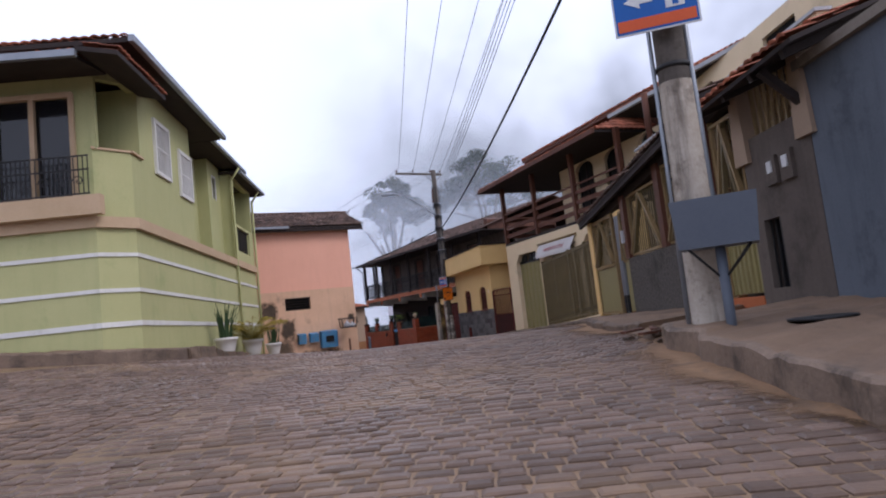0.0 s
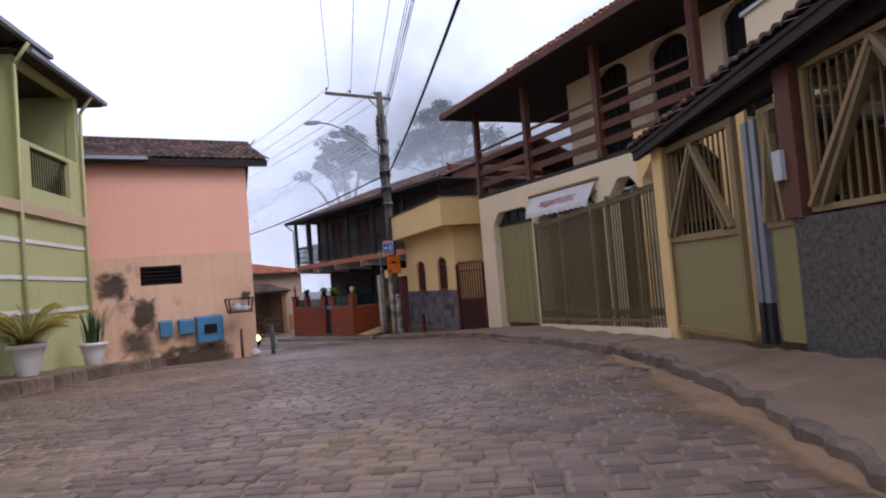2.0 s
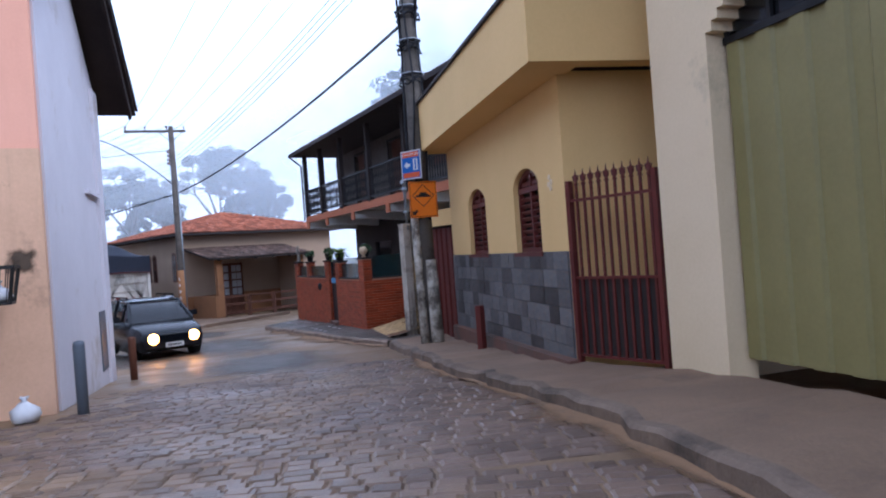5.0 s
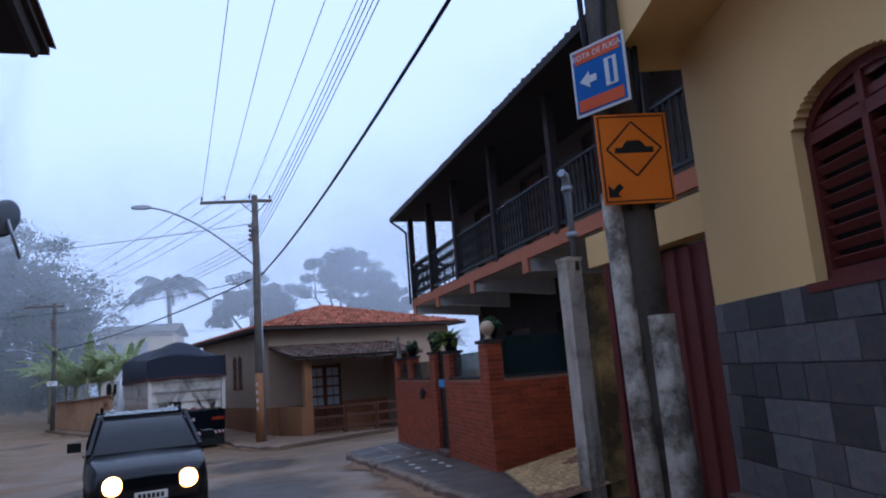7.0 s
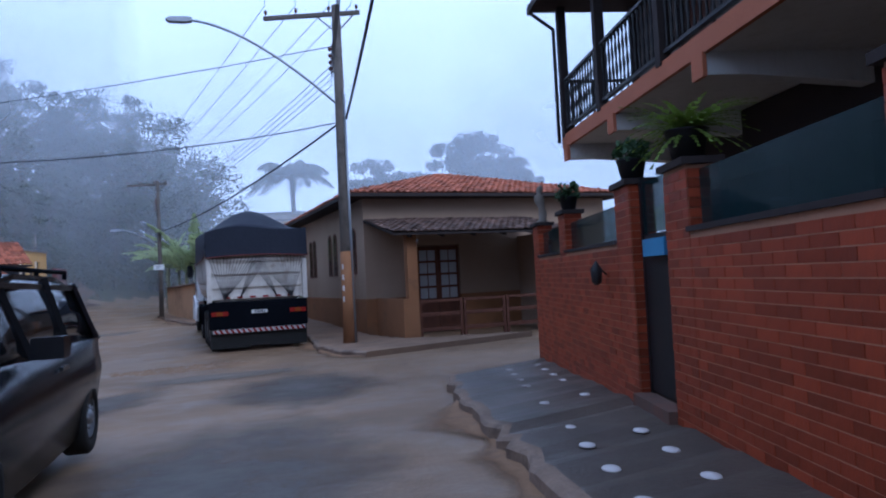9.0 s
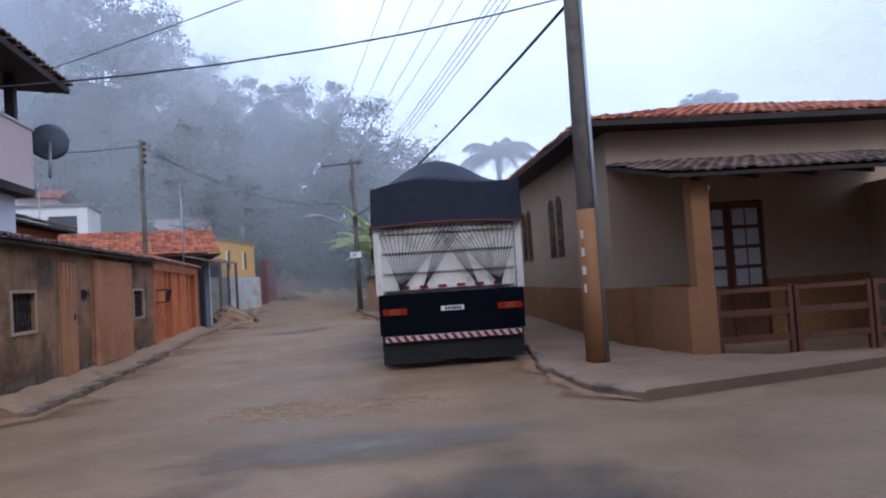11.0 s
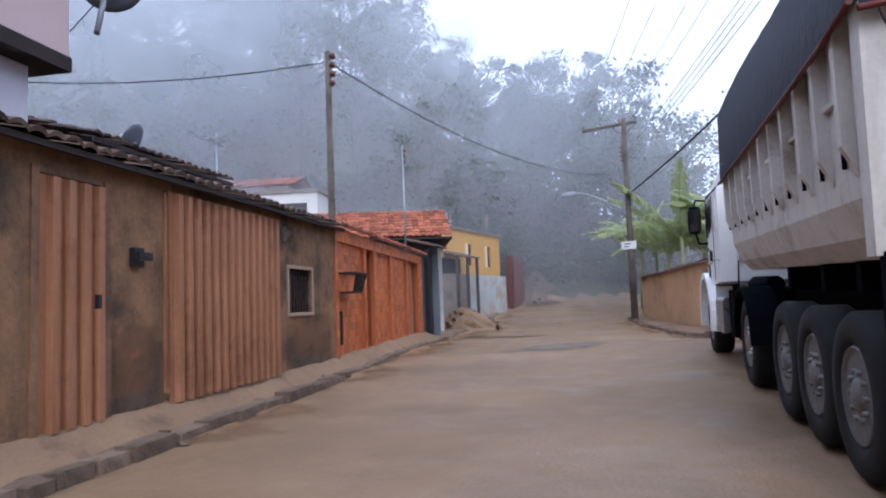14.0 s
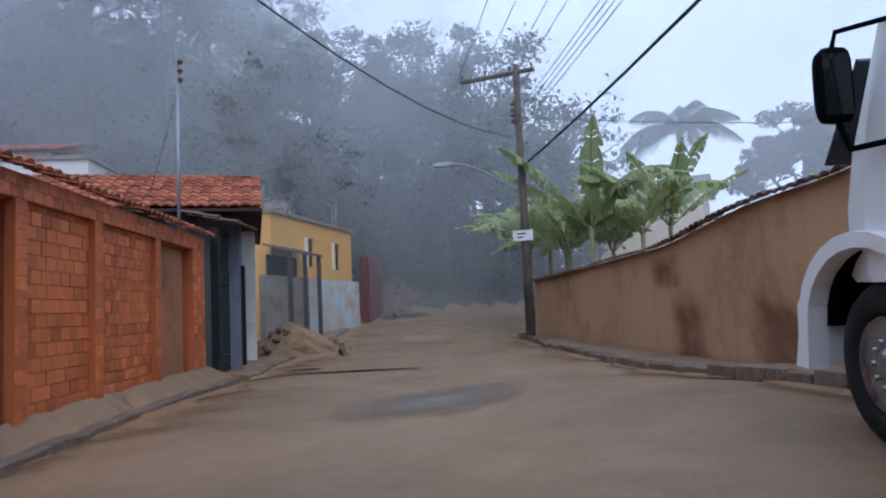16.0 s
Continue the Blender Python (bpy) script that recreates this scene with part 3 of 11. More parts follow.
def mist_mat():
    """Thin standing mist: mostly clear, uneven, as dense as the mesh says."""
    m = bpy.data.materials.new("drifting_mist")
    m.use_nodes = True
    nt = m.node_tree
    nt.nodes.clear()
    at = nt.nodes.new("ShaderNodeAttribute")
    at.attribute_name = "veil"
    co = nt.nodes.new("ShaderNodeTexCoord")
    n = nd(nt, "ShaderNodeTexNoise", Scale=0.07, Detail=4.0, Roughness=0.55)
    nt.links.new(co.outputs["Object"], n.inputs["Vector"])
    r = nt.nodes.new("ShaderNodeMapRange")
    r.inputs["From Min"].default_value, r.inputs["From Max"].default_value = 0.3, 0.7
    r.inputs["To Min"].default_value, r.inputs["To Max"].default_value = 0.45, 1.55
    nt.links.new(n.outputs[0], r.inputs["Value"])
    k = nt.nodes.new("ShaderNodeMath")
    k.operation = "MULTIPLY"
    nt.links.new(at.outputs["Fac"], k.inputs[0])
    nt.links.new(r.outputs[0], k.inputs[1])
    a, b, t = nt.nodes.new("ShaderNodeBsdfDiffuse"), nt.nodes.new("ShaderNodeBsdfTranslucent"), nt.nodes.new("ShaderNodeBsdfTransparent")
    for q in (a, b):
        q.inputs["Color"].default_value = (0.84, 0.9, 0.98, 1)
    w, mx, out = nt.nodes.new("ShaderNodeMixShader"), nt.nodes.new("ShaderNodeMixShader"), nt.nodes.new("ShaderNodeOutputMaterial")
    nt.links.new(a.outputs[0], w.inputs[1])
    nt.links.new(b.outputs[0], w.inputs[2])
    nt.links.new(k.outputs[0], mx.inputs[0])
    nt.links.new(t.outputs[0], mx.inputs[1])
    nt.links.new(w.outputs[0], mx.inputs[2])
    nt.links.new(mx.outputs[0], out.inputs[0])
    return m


M_MIST = mist_mat()

# ---- ground, road, pavements ----
def steps(rows, t):
    """A smooth curve through (t, value) rows."""
    for (t0, v0), (t1, v1) in zip(rows, rows[1:]):
        if t <= t1:
            return v0 + (v1 - v0) * ease(t0, t1, t)
    return rows[-1][1]


CREST = [(-180, 0), (-120, 0), (-85, 17), (-50, 20), (-35, 18), (-28, 13), (-24, 9.5), (-20, 9), (-17, 6), (-14, 1.5), (-11.5, 0), (180, 0)]
FOOT = [(-180, 38), (-60, 38), (-40, 38), (-30, 42), (-22, 47), (-12, 49), (180, 49)]


def hill(x, y):
    """The wooded hill that rises close behind the last houses."""
    d, s = math.degrees(math.atan2(x - 17, y - 42)), math.hypot(x - 17, y - 42)
    f = steps(FOOT, d)
    return steps(CREST, d) * (0.25 * ease(f, f + 8, s) + 0.75 * ease(f + 4, f + 22, s))


def build_ground():
    xs = [-700, -300, -150, -100, -75, -60, -50, -42, -36] + [-31 + 1.0 * k for k in range(76)] + [49, 54, 60, 70, 85, 105, 150, 300, 700]
    ys = [-500, -200, -80, -40, -25] + [-18 + 1.0 * k for k in range(126)] + [112, 118, 126, 136, 150, 180, 240, 400, 800]
    bm = B()
    g = [[bm.verts.new((x, y, road_z(x, y) + hill(x, y) - 0.008)) for x in xs] for y in ys]
    for j in range(len(ys) - 1):
        for i in range(len(xs) - 1):
            f = bm.faces.new((g[j][i], g[j][i + 1], g[j + 1][i + 1], g[j + 1][i]))
            f.smooth = True
            cx, cy = (xs[i] + xs[i + 1]) / 2, (ys[j] + ys[j + 1]) / 2
            if hill(cx, cy) > 0.5 or abs(cx - 5) > 60 or cy > 125 or cy < -30:
                f.material_index = 1
    return solid("ground", bm, [M_GROUND, M_GRASS], "wet earth and worn asphalt of the village street", "ground", kind="structure")


GROUND = build_ground()


def resample(pts, step):
    out = []
    for (x0, y0), (x1, y1) in zip(pts, pts[1:]):
        k = max(1, round(math.hypot(x1 - x0, y1 - y0) / step))
        out += [(x0 + (x1 - x0) * j / k, y0 + (y1 - y0) * j / k) for j in range(k)]
    return out + [pts[-1]]


def pavement(name, kerb, back, lift, label, material=None, n=56, rise=0.0):
    """A raised walk between its kerb line and the house line, with a real step at the kerb."""
    def along(pts, n):
        a = [Vector(p) for p in pts]
        ln = [0.0]
        for p, q in zip(a, a[1:]):
            ln.append(ln[-1] + (q - p).length)
        out = []
        for k in range(n + 1):
            t = ln[-1] * k / n
            i = max(j for j in range(len(ln) - 1) if ln[j] <= t + 1e-9)
            out.append(a[i].lerp(a[i + 1], (t - ln[i]) / max(1e-9, ln[i + 1] - ln[i])))
        return out
    k, b = along(kerb, n), along(back, n)
    bm = B()
    rows = []
    for p, q in zip(k, b):
        jz = random.uniform(-0.022, 0.022)
        jx = Vector((random.uniform(-0.05, 0.05), random.uniform(-0.05, 0.05)))
        p = p + jx
        zp, zq = road_z(*p) + lift + jz, road_z(*q) + lift + rise + jz
        inn = p.lerp(q, min(0.5, 0.13 / max(0.2, (q - p).length)))
        rows.append([bm.verts.new((*p, zp - lift - 0.25)), bm.verts.new((*p, zp - 0.025)), bm.verts.new((*p.lerp(inn, 0.25), zp)), bm.verts.new((*inn, zp + 0.004)),
                     bm.verts.new((*inn.lerp(q, 0.5), (zp + zq) / 2 + 0.004)), bm.verts.new((*q, zq + 0.01)), bm.verts.new((*q, zq - 0.5))])
    for r, s in zip(rows, rows[1:]):
        for i in range(6):
            f = bm.faces.new((r[i], r[i + 1], s[i + 1], s[i]))
            f.material_index = 1 if i < 3 else 0
    for r in (rows[0], rows[-1]):
        bm.faces.new(r)
    return solid(name, bm, [material or M_WALK, M_KERB], label, "pavement", kind="structure")


pavement("pavement_right", [(1.0, -2.6), (4.4, 2.9), (5.3, 4.15), (5.75, 4.95), (6.05, 5.15)], [(5.3, -1.5), (8.0, 3.4), (8.6, 4.3), (9.0, 5.0), (9.1, 5.2)], 0.25, "high worn cement pavement whose kerb breaks off at the pole")
pavement("pavement_earth", [(6.06, 5.16), (6.7, 5.8), (7.1, 6.6)], [(9.1, 5.21), (9.5, 6.0), (9.9, 6.8)], 0.05, "bare brown earth where the kerb is missing", M_DIRT, 14)
pavement("pavement_fence", [(7.3, 6.62), (7.5, 7.4), (8.05, 8.35), (10.3, 10.8), (11.9, 12.7), (13.0, 14.4)],
         [(9.9, 6.82), (10.4, 7.6), (10.9, 8.6), (12.4, 11.3), (13.4, 13.1), (14.2, 14.5)], 0.13, "worn cement pavement with a broken kerb beside the fence")
pavement("pavement_gate", [(13.01, 14.42), (14.4, 16.9), (15.6, 20.1), (16.6, 22.6), (17.0, 24.2), (17.5, 26.5), (18.3, 29.3), (18.8, 31.0), (19.0, 31.8)],
         [(14.21, 14.52), (15.8, 17.3), (17.75, 20.7), (18.3, 23.3), (18.3, 25.0), (18.75, 26.5), (19.6, 29.4), (20.0, 31.0), (20.2, 31.8)], 0.13, "patched cement pavement below the gates and the shop wall")
pavement("pavement_brick", [(19.0, 31.8), (18.95, 34.5), (19.05, 37.8), (19.1, 41.0), (19.2, 42.4)],
         [(22.5, 31.9), (21.4, 34.9), (20.35, 37.8), (20.75, 41.5), (21.0, 44.0)], 0.12, "dark damp cement pavement with pale pebble insets along the brick wall", M_WALK_DAMP)
pavement("pavement_tan_house", [(18.2, 48.2), (17.62, 49.2), (17.0, 51.2), (16.75, 53.7), (15.6, 58.5), (14.6, 62.5)],
         [(22.5, 50.6), (19.4, 51.2), (18.4, 53.4), (18.3, 54.2), (17.1, 59.0), (16.0, 63.0)], 0.12, "narrow cement pavement round the tan house")
pavement("pavement_left_pots", [(2.9, 14.2), (4.3, 17.6), (6.3, 20.8), (8.7, 24.6), (9.9, 26.2)],
         [(2.0, 15.8), (3.7, 18.9), (5.0, 21.3), (7.6, 26.1), (8.4, 27.6)], 0.22, "rough stone kerb and walk below the green house")
pavement("pavement_green_front", [(2.9, 14.2), (1.5, 14.55), (-1.5, 16.1), (-5.0, 17.95)], [(2.0, 15.8), (1.9, 15.9), (-1.0, 17.4), (-4.4, 19.2)], 0.24, "high earth-stained kerb before the green house")
LEFT_KERB = [(10.15, 48.7), (9.24, 51.2), (7.77, 55.1), (6.86, 57.5), (5.81, 60.0), (4.73, 62.7), (3.85, 65.5)]
pavement("pavement_left_wall", LEFT_KERB, [(9.65, 48.5), (8.75, 51.0), (7.35, 54.9), (6.5, 57.3), (5.5, 59.8), (4.4, 62.6), (3.2, 65.5)], 0.09,
         "crumbling sandy cement walk along the stucco wall", M_DIRT, rise=0.2)
pavement("pavement_far_left", [(3.9, 65.8), (2.4, 69.5), (0.8, 74.5), (-1.5, 80.5)], [(3.1, 65.9), (1.0, 69.5), (-0.9, 74.5), (-3.2, 80.3)], 0.10, "cement walk before the tiled house")
pavement("pavement_far_right", [(12.9, 62.0), (11.6, 64.2), (9.9, 68.0), (8.0, 72.2), (6.3, 76.6)], [(14.0, 62.6), (12.4, 65.0), (10.6, 68.7), (8.6, 72.8), (6.9, 76.9)], 0.12, "earth-stained kerb below the tan wall")


def quad_mesh(name, verts, faces, material):
    me = bpy.data.meshes.new(name)
    me.from_pydata(verts, [], faces)
    me.materials.append(material)
    return me


def drift(line, width, lift=0.012, seed=1, material=None, label="sandy dirt washed along the kerb"):
    """Dirt washed along a kerb: a thin sheet with a ragged edge that runs out on the road."""
    rnd = random.Random(seed)
    pts = resample(line, 0.22)
    bm = B()
    fade = bm.verts.layers.float.new("fade")
    prev = None
    ph = [rnd.uniform(0, 6) for _ in range(3)]
    for k, (x, y) in enumerate(pts):
        a, c = pts[max(0, k - 1)], pts[min(len(pts) - 1, k + 1)]
        d = Vector((c[0] - a[0], c[1] - a[1])).normalized()
        nr = Vector((-d.y, d.x)) * (1 if width > 0 else -1)
        w = abs(width) * (0.55 + 0.3 * math.sin(k * 0.31 + ph[0]) + 0.18 * math.sin(k * 0.9 + ph[1]) + rnd.uniform(-0.1, 0.1)) * min(1, k / 4, (len(pts) - 1 - k) / 4)
        w = max(0.02, w)
        row = []
        for t, dz, fd in ((-0.06, 0.03, 1.0), (0.3, 0.02, 0.85), (0.7, lift, 0.45), (1.25, 0.003, 0.0)):
            q = Vector((x, y)) + nr * w * t
            row.append(bm.verts.new((q.x, q.y, road_z(q.x, q.y) + dz + (rnd.uniform(-0.004, 0.004) if dz > 0.01 else 0))))
            row[-1][fade] = fd
        if prev:
            for i in range(3):
                f = bm.faces.new((prev[i], prev[i + 1], row[i + 1], row[i]))
                f.smooth = True
        prev = row
    return solid("dirt_drift", bm, material or M_DRIFT, label, "dirt", kind="structure")


drift([(10.25, 47.8), (9.2, 50.4), (7.9, 53.6), (6.9, 56.6), (6.1, 58.4), (5.0, 61.6), (4.1, 65.4)], -1.3, 0.014, 2)
drift([(3.9, 65.8), (2.4, 69.5), (0.8, 74.5), (-1.5, 80.5)], -1.5, 0.014, 3)
drift([(13.0, 61.6), (11.6, 64.2), (9.9, 68.0), (8.0, 72.2), (6.3, 76.6)], 0.8, 0.014, 4)
drift([(3.6, 1.6), (5.2, 4.1), (6.6, 5.7), (7.3, 6.7), (8.0, 8.3), (10.2, 10.7), (12.9, 14.3)], 0.75, 0.03, 5)
drift([(14.4, 16.9), (15.6, 20.1), (16.6, 22.6), (17.5, 26.5), (18.3, 29.3)], 0.35, 0.02, 6)
drift([(19.0, 31.8), (18.95, 34.5), (19.05, 37.8), (19.1, 41.0)], 0.7, 0.014, 7)
drift([(18.2, 48.2), (17.62, 49.2), (17.0, 51.2), (16.75, 53.7)], 0.6, 0.014, 8)
drift([(2.9, 14.2), (4.3, 17.6), (6.3, 20.8), (8.7, 24.6), (9.9, 26.2)], -0.5, 0.02, 9)


def flat_blot(name, label, at, length, wide, yaw, material, seed, lift=0.006, category="road wear"):
    """A ragged thin patch on the road."""
    rnd = random.Random(seed)
    bm = B()
    fade = bm.verts.layers.float.new("fade")
    n = 28
    ring = []
    for k in range(n):
        a = k * math.tau / n
        r = 1 + rnd.uniform(-0.1, 0.1)
        x, y = math.cos(a) * length / 2 * r, math.sin(a) * wide / 2 * r
        x, y = at[0] + x * math.cos(yaw) - y * math.sin(yaw), at[1] + x * math.sin(yaw) + y * math.cos(yaw)
        ring.append((x, y))
    c = bm.verts.new((at[0], at[1], road_z(*at) + lift))
    vs = [bm.verts.new((x, y, road_z(x, y) + lift)) for x, y in ring]
    md = [bm.verts.new(c.co.lerp(v.co, 0.5)) for v in vs]
    c[fade] = 1.0
    for v in md:
        v[fade] = 0.7
    for k in range(n):
        bm.faces.new((c, md[k], md[(k + 1) % n]))
        bm.faces.new((md[k], vs[k], vs[(k + 1) % n], md[(k + 1) % n]))
    return solid(name, bm, material, label, category, kind="structure")


flat_blot("road_crack", "long dark crack across the asphalt", (5.3, 67.2), 2.4, 0.22, 0.35, M_CHASSIS, 3)
flat_blot("road_crack", "dark broken hole at the walk", (3.9, 67.6), 0.7, 0.3, 0.4, M_CHASSIS, 4)
flat_blot("asphalt_patch", "paler patched asphalt", (8.2, 63.5), 4.2, 2.2, 1.2, M_PALEROAD, 5, 0.006)
flat_blot("asphalt_patch", "damp dark patch of asphalt", (14.2, 43.0), 6.0, 2.2, 1.3, M_WETROAD, 6, 0.006)
flat_blot("asphalt_patch", "damp dark patch of asphalt", (16.9, 37.5), 9.0, 3.4, 1.5, M_WETROAD, 7, 0.006)
flat_blot("asphalt_patch", "damp dark patch of asphalt", (13.9, 37.6), 8.0, 3.2, 1.75, M_WETROAD, 21, 0.007)
flat_blot("asphalt_patch", "damp dark patch of asphalt", (16.6, 32.0), 6.0, 3.4, 1.4, M_WETROAD, 22, 0.005)
flat_blot("asphalt_patch", "damp dark patch of asphalt", (17.2, 43.8), 5.5, 3.0, 1.6, M_WETROAD, 23, 0.007)
flat_blot("asphalt_patch", "paler patched asphalt", (15.6, 46.5), 4.5, 1.8, 0.3, M_PALEROAD, 12, 0.008)


def sett_patch(at, rx, ry):
    """A worn-through patch where the old setts show in the asphalt."""
    rnd = random.Random(31)
    bm = B()
    y = -ry
    while y < ry:
        x = -rx + rnd.uniform(0, 0.15)
        while x < rx:
            w = rnd.uniform(0.07, 0.13)
            if (x / rx) ** 2 + (y / ry) ** 2 < rnd.uniform(0.6, 1.05):
                p = (at[0] + 0.97 * x - 0.25 * y, at[1] + 0.25 * x + 0.97 * y)
                z = road_z(*p) + rnd.uniform(-0.014, 0.002)
                m = Matrix.Translation((*p, z)) @ Matrix.Rotation(0.25 + rnd.uniform(-0.15, 0.15), 4, "Z")
                box(bm, -w / 2 + 0.008, w / 2 - 0.008, -0.036, 0.036, -0.05, 0.003, m)
            x += w
        y += 0.088
    solid("sett_patch", bm, M_DIRT, "old stone setts showing through the worn asphalt", "paving", kind="stuff")


sett_patch((14.5, 48.7), 1.6, 0.8)


def rubble(label, at, r, hh, n, seed, material=None, big=0.17):
    """A low heap of earth with broken stones on it."""
    rnd = random.Random(seed)
    h = thing("rubble_heap", label, "rubble", (*at, road_z(*at)), rnd.uniform(0, 6))
    bm = B()
    rings = []
    for j in range(6):
        t = j / 5
        rings.append([bm.verts.new((math.cos(k * math.tau / 18) * r * t * (1 + rnd.uniform(-0.18, 0.18)), 0.7 * math.sin(k * math.tau / 18) * r * t * (1 + rnd.uniform(-0.18, 0.18)), hh * (0.5 + 0.5 * math.cos(math.pi * t)) * rnd.uniform(0.75, 1.15) - 0.02)) for k in range(18)])
    for a, c in zip(rings, rings[1:]):
        for k in range(18):
            bm.faces.new((a[k], a[(k + 1) % 18], c[(k + 1) % 18], c[k]))
    part("mound", bm, material or M_DIRT, h)
    for k in range(n):
        bm = B()
        a, q = rnd.uniform(0, math.tau), r * rnd.uniform(0.1, 1.1)
        s = rnd.uniform(0.3 * big, big)
        m = Matrix.Translation((math.cos(a) * q, 0.7 * math.sin(a) * q, max(0.0, hh * (1 - q / r)) + s * 0.3)) @ Matrix.Rotation(rnd.uniform(0, 3), 4, Vector((rnd.random(), rnd.random(), rnd.random() + 0.1)))
        vs = box(bm, -s, s, -s * 0.7, s * 0.7, -s * 0.4, s * 0.4, m)
        for v in vs:
            v.co += Vector((rnd.uniform(-1, 1), rnd.uniform(-1, 1), rnd.uniform(-1, 1))) * s * 0.25
        part("stone", bm, M_KERB, h)


rubble("heap of earth and broken stones beside the gate", (1.6, 71.0), 1.7, 0.85, 26, 1)
rubble("low heap of sand and stones by the yard wall", (0.6, 73.6), 1.4, 0.35, 18, 2)
rubble("rubble and broken kerb pieces at the pole", (6.6, 5.7), 0.6, 0.1, 26, 3, big=0.07)
rubble("reddish earth bank with stones below the woods", (-3.2, 89.5), 4.6, 1.9, 60, 4, M_RUBBLE)
rubble("crumbled kerb stones on the walk", (8.6, 52.2), 0.4, 0.05, 14, 5, big=0.08)
rubble("crumbled kerb stones on the walk", (7.3, 56.0), 0.35, 0.05, 12, 6, big=0.08)
for k, (x, y, a, ln) in enumerate(((6.5, 6.05, 0.4, 0.7), (6.75, 5.95, 0.75, 0.9), (6.35, 5.6, 0.1, 0.5))):
    bm = B()
    box(bm, -ln / 2, ln / 2, -0.035, 0.035, 0.0, 0.03)
    solid("broken_plank", bm, M_WOOD, "weathered broken plank lying in the earth", "plank", (x, y, road_z(x, y) + 0.11), a, group="broken planks")
bm = B()
lathe(bm, [(0.3, -0.01), (0.3, 0.008), (0.26, 0.012), (0.01, 0.012)], 24)
solid("manhole_cover", bm, M_IRON, "dark iron inspection cover in the pavement", "manhole cover", (6.3, 3.55, road_z(6.3, 3.55) + 0.262), kind="structure")


def kerb_stones(line, seed, lift, name="kerb_stone"):
    """Rough kerb stones, each its own piece, along a line."""
    rnd = random.Random(seed)
    h = thing("kerb_row", "row of rough brown kerb stones", "kerb", kind="structure")
    bm = B()
    vs = box(bm, -0.5, 0.5, -0.5, 0.5, -0.5, 0.5)
    for v in vs:
        if v.co.z > 0:
            v.co.x *= 0.93
            v.co.y *= 0.85
    me = mesh_of("kerb_stone", bm, M_KERB)
    pts = resample(line, 0.05)
    k = 0
    while k < len(pts) - 14:
        n = rnd.randint(6, 13)
        (x0, y0), (x1, y1) = pts[k], pts[k + n]
        x, y = (x0 + x1) / 2, (y0 + y1) / 2
        z = road_z(x, y) + lift + rnd.uniform(-0.04, 0.03)
        m = Matrix.Translation((x, y, z - 0.2)) @ Matrix.Rotation(math.atan2(y1 - y0, x1 - x0) + rnd.uniform(-0.06, 0.06), 4, "Z") @ Matrix.Rotation(rnd.uniform(-0.05, 0.05), 4, "X")
        piece("kerb_stone", me, h, m @ Matrix.Diagonal((n * 0.05 - 0.02, 0.2 + rnd.uniform(-0.03, 0.04), 0.42, 1)))
        k += n


kerb_stones([(3.0, 14.3), (4.3, 17.55), (6.3, 20.75), (8.7, 24.55), (9.9, 26.15)], 1, 0.235)
kerb_stones(LEFT_KERB[:4], 2, 0.095)
kerb_stones([(12.95, 62.0), (11.6, 64.2), (11.25, 64.95)], 3, 0.13)
kerb_stones([(10.6, 66.5), (9.9, 68.0), (8.0, 72.2), (6.3, 76.6)], 4, 0.13)


